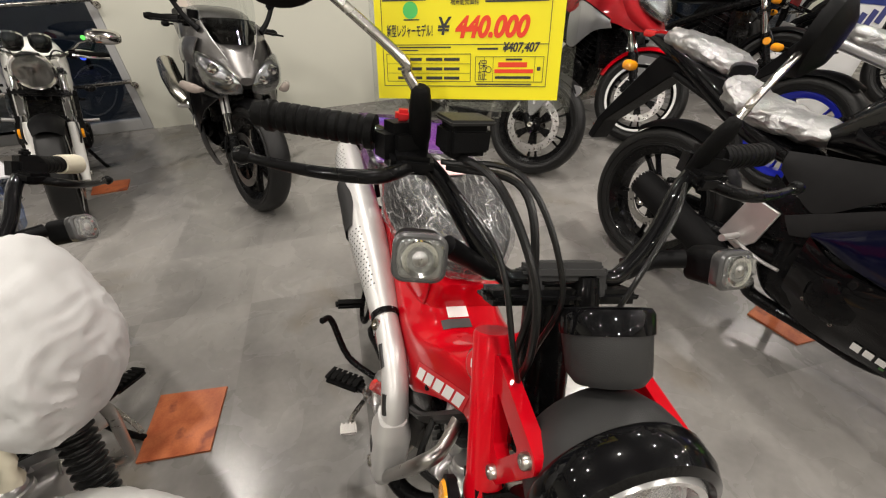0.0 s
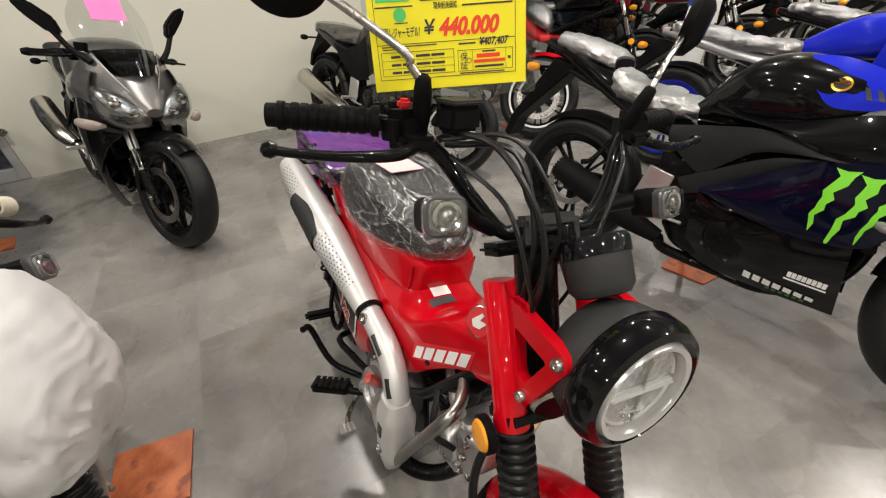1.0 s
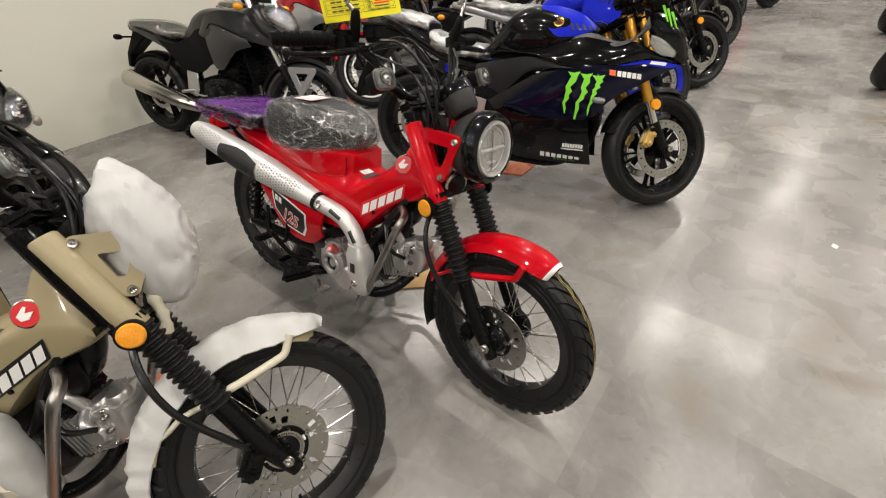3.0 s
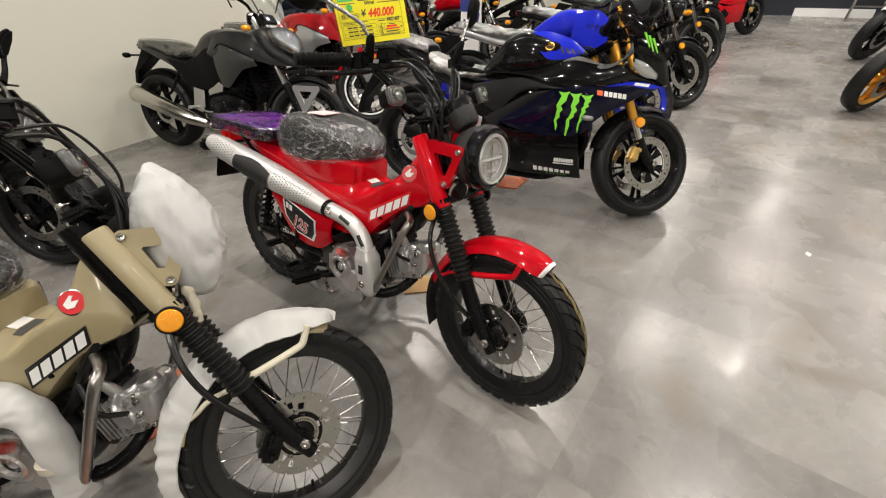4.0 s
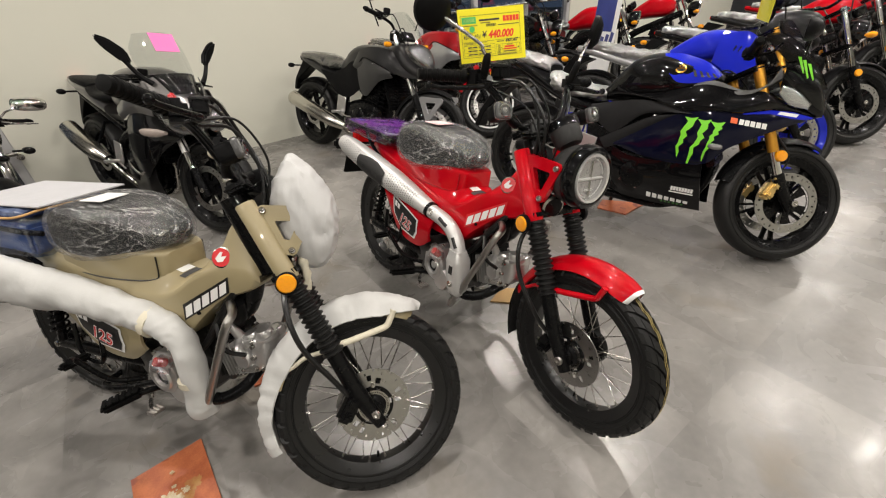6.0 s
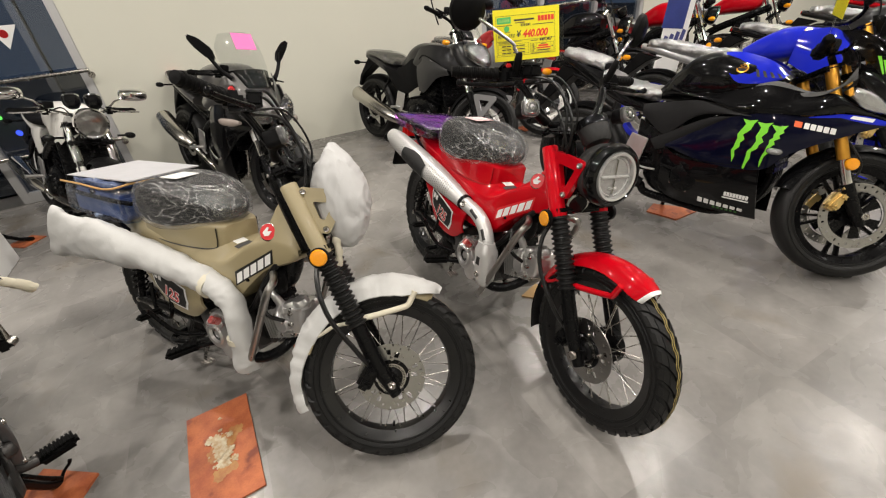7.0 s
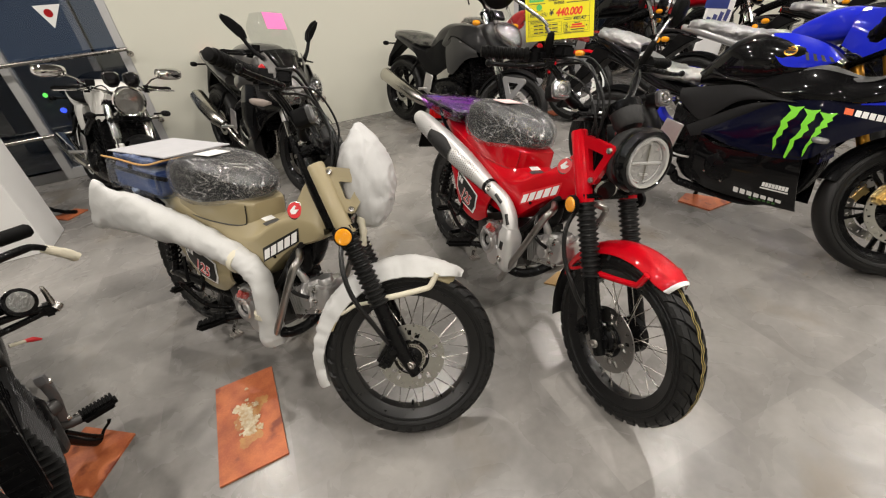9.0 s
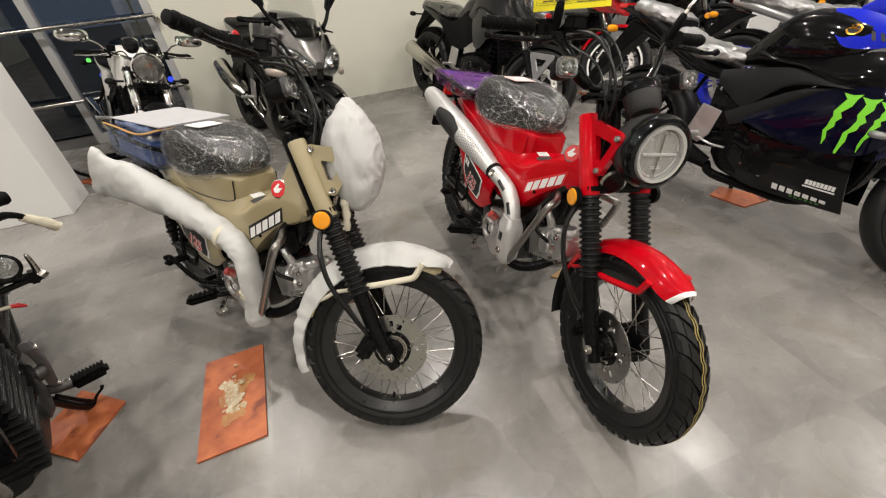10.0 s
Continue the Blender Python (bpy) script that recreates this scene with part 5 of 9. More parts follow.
    part("plate_holder", box((-1.63, 0, 0.50), (0.012, 0.19, 0.12), 0.006, turn(0, 18, 0)), PLASTIC, bike)
    for s in (1, -1):
        part("rear_signal", box((-1.56, s * 0.16, 0.63), (0.045, 0.06, 0.05), 0.012), MATT, bike)
        part("signal_stem", rod((-1.56, 0, 0.63), (-1.56, s * 0.14, 0.63), 0.008, 8), PLASTIC, bike)
    # -- engine: crankcase, clutch cover, lying cylinder with fins --
    part("crankcase", hull([(-0.54, 0.25, 0.36, 0.07, 4), (-0.58, 0.215, 0.385, 0.085, 4), (-0.68, 0.205, 0.40, 0.115, 4), (-0.79, 0.215, 0.385, 0.11, 4), (-0.86, 0.25, 0.35, 0.09, 4)], 30, 4), CAST_DARK, bike, "cast crankcase, darkened for the shade round it")
    cc = part("clutch_cover", lathe([(0.004, 0.040), (0.014, 0.040), (0.017, 0.036), (0.028, 0.036), (0.031, 0.050), (0.040, 0.052), (0.044, 0.046), (0.056, 0.045), (0.064, 0.038), (0.067, 0.022), (0.076, 0.018), (0.080, 0.0), (0.080, -0.02)], (-0.655, -0.112, 0.326), (0, -1, 0), 48), ALU, bike, "round silver clutch cover")
    # black ring that paints the shade inside the cover's recess
    part("cover_recess", lathe([(0.0165, 0.0365), (0.0275, 0.0365), (0.0275, 0.0385), (0.0165, 0.0385)], (-0.655, -0.113, 0.326), (0, -1, 0), 32, closed=True), BLACKM, cc)
    for k in range(6):
        a = 2 * math.pi * k / 6 + 0.4
        bolt(cc, (-0.655 + 0.086 * math.cos(a), -0.118, 0.326 + 0.086 * math.sin(a)), (0, -1, 0), 0.008)
        part("cover_lug", rod((-0.655 + 0.084 * math.cos(a), -0.095, 0.326 + 0.084 * math.sin(a)), (-0.655 + 0.084 * math.cos(a), -0.117, 0.326 + 0.084 * math.sin(a)), 0.011, 12), ALU, cc)
    part("case_rib", box((-0.735, -0.108, 0.30), (0.07, 0.02, 0.09), 0.012), ALU, cc)
    part("crank_cover", lathe([(0.004, 0.03), (0.045, 0.028), (0.05, 0.012), (0.052, -0.02)], (-0.60, -0.125, 0.285), (0, -1, 0), 36), ALU, bike)
    part("magneto_cover", lathe([(0.004, 0.05), (0.055, 0.046), (0.068, 0.03), (0.07, -0.02)], (-0.66, 0.11, 0.31), (0, 1, 0), 36), ALU, bike)
    part("oil_filler", tube([(-0.63, -0.15, 0.385), (-0.635, -0.175, 0.405)], 0.014, 12, 1), mat("red_cap", (0.6, 0.03, 0.02), 0.35), bike, "red cap in a clear bag")
    part("cap_bag", crumple(lathe([(0.003, 0.0), (0.026, 0.006), (0.03, 0.03), (0.018, 0.05), (0.003, 0.055)], (-0.625, -0.15, 0.375), (0.2, -0.7, 0.6), 24), 0.008, 50), FILM, bike)
    # cylinder and fins coloured dark for the shade behind the bright head
    cyl = part("cylinder", box((-0.475, 0.0, 0.372), (0.14, 0.10, 0.11), 0.016, turn(0, -18, 0)), CAST_DARK, bike, "cast cylinder, darkened for the shade round it")
    for k in range(6):
        part("cooling_fin", box((-0.43 - 0.02 * k, 0, 0.39 - 0.0062 * k), (0.006, 0.125, 0.125), 0.002, turn(0, -18, 0)), CAST_DARK, cyl)
    tip = turn(0, -18, 0)
    headc = part("cylinder_head", box((-0.395, 0.0, 0.402), (0.07, 0.135, 0.115), 0.012, tip), ALU, bike, "bright cast cylinder head")
    part("valve_cover", lathe([(0.004, 0.017), (0.022, 0.016), (0.026, 0.010), (0.027, 0.004), (0.033, 0.003), (0.035, -0.01)], (-0.385, -0.028, 0.462), (-0.31, -0.1, 0.95), 28), ALU, headc)
    part("side_cap", lathe([(0.004, 0.012), (0.026, 0.012), (0.030, 0.008), (0.031, 0.0), (0.036, -0.002), (0.037, -0.01)], (-0.393, -0.067, 0.402), (0, -1, 0), 28), ALU, headc)
    for a in (20, 140, 260):
        bolt(headc, (-0.393 + 0.042 * math.cos(radians(a)), -0.069, 0.402 + 0.042 * math.sin(radians(a))), (0, -1, 0), 0.007)
    for k in range(4):
        part("head_rib", box((-0.395 + 0.0006 * k, -0.064, 0.352 + 0.008 * k), (0.082, 0.018, 0.004), 0.001, tip), ALU, headc)
    part("head_boss", tube([(-0.41, -0.05, 0.452), (-0.395, -0.078, 0.44), (-0.372, -0.082, 0.425)], [0.016, 0.014, 0.01], 12, 4), ALU, headc)
    part("head_cap", hull([(-0.362, 0.35, 0.475, 0.062, 7), (-0.345, 0.358, 0.478, 0.06, 7), (-0.325, 0.375, 0.475, 0.05, 6), (-0.312, 0.40, 0.455, 0.034, 4)], 28, 4), ALU, bike)
    for y in (-0.045, 0.0, 0.045):
        part("cap_rib", box((-0.335, y, 0.4755), (0.045, 0.006, 0.01), 0.002, turn(0, -8, 0)), ALU, bike)
    for dz in (-0.04, 0.0, 0.04):
        bolt(bike, (-0.352, -0.066, 0.415 + dz), (0, -1, 0), 0.007)
    part("engine_mount", box((-0.50, 0, 0.455), (0.13, 0.11, 0.05), 0.012, turn(0, -20, 0)), BLACKM, bike)
    part("air_hose", tube([(-0.44, -0.02, 0.50), (-0.40, -0.045, 0.545), (-0.385, -0.06, 0.60)], 0.022, 12, 5), PLASTIC, bike)
    part("starter_motor", lathe([(0.004, 0.05), (0.022, 0.048), (0.026, 0.04), (0.026, -0.04), (0.004, -0.045)], (-0.50, 0.0, 0.30), (0, 1, 0), 20), CAST_DARK, bike)
    for s in (1, -1):
        for dz in (-0.045, 0.045):
            bolt(bike, (-0.345 - dz * 0.3, s * 0.056, 0.418 + dz), (1, 0, 0.3), 0.008)
    for k in range(5):
        part("head_rib", box((-0.424 - 0.014 * k, -0.062, 0.394 - 0.0044 * k), (0.004, 0.024, 0.11), 0.001, tip), ALU, headc)
    part("rocker_cap", lathe([(0.004, 0.02), (0.02, 0.019), (0.026, 0.012), (0.028, 0.0), (0.034, -0.002), (0.034, -0.012)], (-0.335, -0.025, 0.482), (-0.15, -0.2, 0.97), 24), ALU, headc)
    part("spark_plug_lead", tube([(-0.37, -0.08, 0.43), (-0.40, -0.12, 0.47), (-0.45, -0.09, 0.53)], 0.007, 8, 6), CABLE, bike)
    part("intake", tube([(-0.415, -0.035, 0.445), (-0.425, -0.05, 0.485), (-0.45, -0.05, 0.515), (-0.49, -0.03, 0.53)], [0.017, 0.014, 0.014, 0.018], 14, 5), ALU, bike, "curved bright intake pipe")
    part("intake_flange", box((-0.417, -0.037, 0.456), (0.055, 0.03, 0.01), 0.003, turn(0, -24, 0)), ALU, bike)
    part("under_frame", tube([(-0.36, 0, 0.70), (-0.42, 0, 0.56), (-0.5, 0, 0.5)], 0.045, 14, 3), BLACKM, bike)
    part("wiring_loom", tube([(-0.34, -0.03, 0.70), (-0.42, -0.075, 0.58), (-0.50, -0.085, 0.46), (-0.56, -0.09, 0.40)], 0.012, 8, 6), CABLE, bike)
    part("wiring_loom", tube([(-0.36, 0.03, 0.66), (-0.43, -0.05, 0.54), (-0.52, -0.06, 0.44)], 0.009, 8, 6), CABLE, bike)
    # tubular engine guard and skid plate
    for s in (1, -1):
        part("engine_guard", tube([(-0.41, s * 0.06, 0.60), (-0.352, s * 0.11, 0.597), (-0.352, s * 0.145, 0.56), (-0.435, s * 0.155, 0.37), (-0.50, s * 0.155, 0.235), (-0.545, s * 0.125, 0.19), (-0.60, s * 0.06, 0.178)], 0.0125, 12, 6), GREY_STEEL, bike, "bent steel engine guard")
    # exhaust along the right side
    pipe_pts = [(-0.375, -0.03, 0.345), (-0.40, -0.085, 0.305), (-0.45, -0.125, 0.28), (-0.505, -0.148, 0.295), (-0.518, -0.15, 0.37), (-0.545, -0.146, 0.47), (-0.64, -0.146, 0.53), (-0.80, -0.155, 0.562), (-1.0, -0.168, 0.597)]
    ex = part("exhaust", tube(pipe_pts, [0.018, 0.018, 0.019, 0.02, 0.02, 0.02, 0.022, 0.03, 0.035], 14, 5), BLACKM, bike)
    guard_pts = [(-0.502, -0.15, 0.30), (-0.504, -0.15, 0.35), (-0.509, -0.15, 0.41), (-0.522, -0.148, 0.458), (-0.556, -0.146, 0.502), (-0.615, -0.146, 0.532), (-0.712, -0.149, 0.547)]
    muff_pts = [(-0.722, -0.15, 0.549), (-0.85, -0.157, 0.571), (-0.98, -0.167, 0.594), (-1.16, -0.181, 0.626), (-1.34, -0.195, 0.658), (-1.415, -0.20, 0.672)]
    on_line = lambda t: Vector(muff_pts[1]).lerp(Vector(muff_pts[4]), t)
    if wrapped:
        sl = tube([(-0.506, -0.15, 0.235), (-0.508, -0.15, 0.30), (-0.508, -0.15, 0.37)] + guard_pts[3:] + [(-0.85, -0.162, 0.572), (-1.0, -0.18, 0.592), (-1.17, -0.21, 0.612), (-1.30, -0.245, 0.622), (-1.39, -0.275, 0.632)], [0.038, 0.039, 0.039, 0.039, 0.039, 0.040, 0.044, 0.052, 0.062, 0.070, 0.074, 0.082], 44, 12)
        sl.faces.ensure_lookup_table()
        bmesh.ops.delete(sl, geom=[f_ for f_ in sl.faces if len(f_.verts) > 4 and f_.calc_center_median().x < -1.3], context="FACES_ONLY")
        for v in sl.verts:
            if v.co.x < -0.9:
                k = min(1.0, (-0.9 - v.co.x) / 0.5)
                axis_y = -0.168 - 0.11 * k
                v.co.y = axis_y + (v.co.y - axis_y) * (1 - 0.72 * k)
                v.co.z += (v.co.z - 0.62) * 0.3 * k
                v.co.x += (v.co.z - 0.62) * 0.45 * k
        creases(crumple(sl, 0.005, 9, 2), 0.006, 9, 1.0)
        bmesh.ops.solidify(sl, geom=list(sl.faces), thickness=0.0025)
        part("exhaust_wrap", sl, FOAM, ex, "white foam sleeve taped round the exhaust", 50)
        part("wrap_tape", tube([(-0.507, -0.15, 0.252), (-0.508, -0.15, 0.272)], [0.0405, 0.041], 26, 1), TAPE, ex)
        part("wrap_tape", tube([(-0.517, -0.15, 0.345), (-0.518, -0.15, 0.365)], 0.0445, 26, 1), TAPE, ex)
        part("wrap_tape", tube([(-0.625, -0.146, 0.527), (-0.648, -0.147, 0.533)], 0.0465, 26, 1), TAPE, ex)
    else:
        hg = part("heat_guard", tube(guard_pts, [0.037, 0.037, 0.031, 0.029, 0.029, 0.029, 0.029], 20, 6), MUFF, ex, "silver heat guard with slots")
        sleeve = bmesh.new()
        rings = []
        for z, x, hx, hy in ((0.276, -0.488, 0.022, 0.022), (0.281, -0.489, 0.030, 0.030), (0.31, -0.492, 0.036, 0.037), (0.36, -0.498, 0.039, 0.040), (0.415, -0.505, 0.040, 0.041), (0.426, -0.507, 0.039, 0.040), (0.448, -0.512, 0.0305, 0.031), (0.456, -0.516, 0.030, 0.030)):
            ring = []
            for a in steps(0, 2 * math.pi, 28, endpoint=False):
                ca, sa = math.cos(a), math.sin(a)
                ring.append(sleeve.verts.new((x + hx * math.copysign(abs(ca) ** 0.6, ca), -0.152 + hy * math.copysign(abs(sa) ** 0.6, sa), z)))
            rings.append(ring)
        skin(sleeve, rings)
        foot = part("guard_sleeve", sleeve, MUFF, hg, "silver foot of the heat guard", 50)
        part("sleeve_slot", box((-0.500, -0.192, 0.385), (0.022, 0.004, 0.036), 0.0015), BLACK_INK, foot)
        bolt(foot, (-0.494, -0.1905, 0.328), (0.05, -1, 0.0), 0.013)
        mf = part("muffler", tube(muff_pts, [0.033, 0.044, 0.0525, 0.0535, 0.048, 0.035], 28, 6), MUFF, ex, "silver perforated muffler")
        part("muffler_joint", tube([(-0.710, -0.149, 0.5465), (-0.724, -0.15, 0.5495)], 0.034, 20, 1), BLACKM, mf)
        part("tail_pipe", tube([(-1.41, -0.20, 0.671), (-1.44, -0.202, 0.677)], 0.016, 16, 1), BLACKM, mf)
        # dark shield laid on the outer side of the muffler
        d = (Vector(muff_pts[4]) - Vector(muff_pts[1])).normalized()
        up = Vector((0, 0, 1)) - d * d.z
        up.normalize()
        out = d.cross(up)
        out = out if out.y < 0 else -out

        def on_muff(t, ang, r=0.0585):
            p = on_line(t)
            return p + r * (math.cos(ang) * out + math.sin(ang) * up)

        sh = bmesh.new()
        rows = []
        for t in steps(0.30, 0.72, 16):
            e = 0.75 + 0.55 * min(1, 5 * min(t - 0.26, 0.76 - t))
            rows.append([sh.verts.new(on_muff(t, a * e, 0.0588 - 0.004 * abs(a / 0.75) ** 4)) for a in steps(-0.75, 0.75, 9)])
        skin(sh, rows, closed_ring=False)
        part("heat_shield", sh, SHIELD, mf, "dark grey heat shield with slots")
        sl = bmesh.new()
        for t in (0.42, 0.66):
            r4 = [sl.verts.new(on_muff(t + a, b, 0.0597)) for a, b in ((-0.045, -0.13), (0.045, -0.13), (0.045, 0.13), (-0.045, 0.13))]
            sl.faces.new(r4)
        part("shield_slot", sl, BLACK_INK, mf)
        # rows of small round holes
        dots = bmesh.new()
        for t0, t1, n0 in ((-0.20, 0.26, 18), (0.76, 1.08, 12)):
            for i, t in enumerate(steps(t0, t1, n0)):
                for j in range(-4, 5):
                    a = j * 0.23 + (0.115 if i % 2 else 0)
                    rr = float(np.interp(t, [-0.26, 0.0, 0.265, 0.633, 1.0, 1.153], [0.0332, 0.0442, 0.0528, 0.0538, 0.0483, 0.0352]))
                    c0 = on_muff(t, a, rr + 0.0006)
                    nrm = (on_muff(t, a, 1) - on_muff(t, a, 0)).normalized()
                    e1 = d
                    e2 = nrm.cross(d)
                    dots.faces.new([dots.verts.new(c0 + 0.0026 * (math.cos(q) * e1 + math.sin(q) * e2)) for q in steps(0, 2 * math.pi, 7, endpoint=False)])
        holes = part("muffler_hole", dots, BLACK_INK, mf)
        holes["kind"] = "stuff"
        for a, b, r_ in (((-0.522, -0.148, 0.458), (-0.548, -0.147, 0.493), 0.0285), ((-0.585, -0.146, 0.519), (-0.635, -0.147, 0.536), 0.0285)):
            d_ = (Vector(b) - Vector(a)).normalized()
            n_ = Vector((0.42, -0.85, 0.32))
            n_ = (n_ - d_ * n_.dot(d_)).normalized() * (r_ - 0.006)
            part("guard_slot", tube([Vector(a) + n_, Vector(b) + n_], 0.0095, 10, 1), BLACK_INK, hg)
        bolt(hg, (-0.687, -0.174, 0.553), (0.25, -0.9, 0.4), 0.014)
    # -- pegs, pedals, stands --
    for s in (1, -1):
        swing = Matrix.Translation((-0.762, s * 0.226, 0.262)) @ turn(s * -14, 0, s * 40)
        turned = lambda bm: (bm.transform(swing), bm)[1]
        pg = part("foot_peg", turned(box((0, 0, 0), (0.045, 0.12, 0.03), 0.011)), GRIP, bike, "ribbed rubber foot peg")
        for k in range(6):
            part("peg_rib", turned(box((0, -0.045 + 0.018 * k, 0.0155), (0.043, 0.013, 0.003), 0.0012)), GRIP, pg)
        part("peg_bar", tube([(-0.72, s * 0.06, 0.235), (-0.705, s * 0.13, 0.26), (-0.715, s * 0.175, 0.272), (-0.735, s * 0.20, 0.268)], 0.0095, 10, 4), BLACKM, bike)
        part("rear_peg", box((-1.0, s * 0.20, 0.33), (0.035, 0.09, 0.022), 0.008), GRIP, bike)
        part("rear_peg_stay", tube([(-0.93, s * 0.14, 0.42), (-0.92, s * 0.16, 0.33), (-0.97, s * 0.165, 0.315), (-1.05, s * 0.15, 0.33), (-1.08, s * 0.13, 0.42)], 0.0075, 8, 4), BLACKM, bike)
    part("brake_pedal", tube([(-0.74, -0.15, 0.24), (-0.69, -0.19, 0.245), (-0.65, -0.215, 0.255), (-0.62, -0.22, 0.262)], 0.007, 8, 4), STEEL, bike)
    pad = part("pedal_pad", box((-0.612, -0.227, 0.266), (0.03, 0.04, 0.008), 0.003), GREY_STEEL, bike)
    for k in range(4):
        part("pad_tooth", box((-0.612, -0.243 + 0.0105 * k, 0.272), (0.03, 0.004, 0.006), 0.001), GREY_STEEL, pad)
    part("kick_lever", tube([(-0.735, -0.15, 0.30), (-0.79, -0.22, 0.33), (-0.84, -0.265, 0.42), (-0.82, -0.29, 0.44)], 0.0085, 10, 5), BLACKM, bike)
    part("shift_pedal", tube([(-0.70, 0.16, 0.26), (-0.60, 0.19, 0.25), (-0.55, 0.20, 0.245)], 0.007, 8, 4), STEEL, bike)
    part("side_stand", tube([(-0.76, 0.10, 0.21), (-0.73, 0.17, 0.10), (-0.715, 0.215, 0.045)], 0.011, 10, 4), BLACKM, bike, "black side stand, folded out")
    part("main_stand", tube([(-0.80, -0.09, 0.22), (-0.95, -0.10, 0.16), (-1.09, -0.10, 0.135), (-1.09, 0.10, 0.135), (-0.95, 0.10, 0.16), (-0.80, 0.09, 0.22)], 0.0115, 10, 4), BLACKM, bike)
    part("lower_frame", tube([(-0.80, -0.07, 0.24), (-0.85, -0.08, 0.35), (-0.95, -0.09, 0.5)], 0.02, 10, 4), BLACKM, bike)
    part("lower_frame", tube([(-0.80, 0.07, 0.24), (-0.85, 0.08, 0.35), (-0.95, 0.09, 0.5)], 0.02, 10, 4), BLACKM, bike)
    if wrapped:
        # cloth bag tied over the headlamp
        FORM.append(head)
        bg = hull([(-0.295, 0.87, 0.96, 0.025, 1.8), (-0.275, 0.81, 1.0, 0.055, 1.8), (-0.245, 0.75, 1.024, 0.082, 1.9), (-0.195, 0.715, 0.995, 0.10, 2.0), (-0.15, 0.715, 0.95, 0.098, 2.0), (-0.125, 0.75, 0.91, 0.078, 2.0), (-0.11, 0.80, 0.865, 0.03, 1.9)], 70, 12)
        # pulled flat between folds: cut towards a few random planes round the middle
        mid = Vector((-0.19, 0, 0.865))
        rnd = random.Random(11)
        planes = [Vector((rnd.gauss(0, 1), rnd.gauss(0, 1), rnd.gauss(0, 1))).normalized() for _ in range(22)]
        size = lambda d: math.sqrt((0.094 * d.x) ** 2 + (0.098 * d.y) ** 2 + (0.152 * d.z) ** 2)
        for v in bg.verts:
            d = v.co - mid
            r = d.length
            u = d / r
            cut = min(1.1 * size(n) / n.dot(u) for n in planes if n.dot(u) > 0.2)
            v.co = mid + u * (0.08 * r + 0.92 * min(r * 1.06, cut))
        hc = part("lamp_bag", creases(bg, 0.0055, 13, 1.3), BAG, bike, "white cloth bag tied over the headlamp", 28)
        part("bag_tail", crumple(tube([(-0.20, -0.04, 0.735), (-0.195, -0.05, 0.705), (-0.19, -0.045, 0.672), (-0.195, -0.04, 0.64)], [0.02, 0.012, 0.011, 0.018], 14, 5), 0.006, 40), TAPE, hc)
        FORM.pop()
    return bike


trail_bike(bike_pose(0.102, 0.298, -67.0, 13.3), RED, "glossy red", "red trail motorcycle with a high silver muffler, wrapped seat and carrier", False, -4.5)
trail_bike(bike_pose(-0.587, 0.265, -33.5, 11.6), BEIGE, "sand beige", "beige trail motorcycle with foam-wrapped muffler and a bag over its headlamp", True, 39.8)

# ---- road bikes ----
def arc_guard(c, a0, a1, r0, width, drop, n=18, th=0.003, taper=0.28, cols=9):
    """A mudguard: a curved strip round the wheel centre c from angle a0 to a1 (0 ahead, 90 up)."""
    bm = bmesh.new()
    sheets = []
    for off in (0, th):
        rows = []
        for i, a in enumerate(steps(radians(a0), radians(a1), n)):
            e = min(1.0, (i + 1.2) / 4.0, (n - i + 0.2) / 3.0)
            row = []
            for t in steps(-1, 1, cols):
                rr = r0 - off - drop * abs(t) ** 2.4
                row.append(bm.verts.new((c[0] + rr * math.cos(a), t * (width - off) * (1 - taper + taper * e), c[2] + rr * math.sin(a))))
            rows.append(row)
        sheets.append(rows)
    o, q = sheets
    for g in sheets:
        skin(bm, g, closed_ring=False)
    for i in range(cols - 1):
        for k in (0, -1):
            bm.faces.new((o[k][i], o[k][i + 1], q[k][i + 1], q[k][i]))
    for k in range(n - 1):
        for i in (0, -1):
            bm.faces.new((o[k][i], o[k + 1][i], q[k + 1][i], q[k][i]))
    return bm


def screen(rows, sag=0.25, th=0.003, cols=13):
    """A curved windscreen: rows of (x, z, half width) from base to tip, bowed back at the sides."""
    bm = bmesh.new()
    pts = curve([(x, w, z) for x, z, w in rows], 5)
    sheets = []
    for off in (0, th):
        sheets.append([[bm.verts.new((p.x - off - sag * p.y * abs(t) ** 2 * 1.6, t * p.y, p.z - 0.25 * sag * p.y * abs(t) ** 2)) for t in steps(-1, 1, cols)] for p in pts])
    for g in sheets:
        skin(bm, g, closed_ring=False)
    return bm


def signal(bike, p, s, lens=None, body=None, r=0.02, stem=0.06):
    arm = part("signal_stem", rod((p[0], p[1] - s * stem, p[2]), p, 0.007, 8), PLASTIC, bike)
    part("signal_lens", hull([(p[0] - 0.03, p[2] - 0.008, p[2] + 0.008, 0.012, 2, p[1]), (p[0] - 0.01, p[2] - r, p[2] + r, 0.028, 2.2, p[1] + s * 0.012), (p[0] + 0.022, p[2] - r * 0.9, p[2] + r * 0.9, 0.026, 2.2, p[1] + s * 0.012), (p[0] + 0.032, p[2] - 0.006, p[2] + 0.006, 0.01, 2, p[1] + s * 0.01)], 16, 3), lens or AMBER, arm)


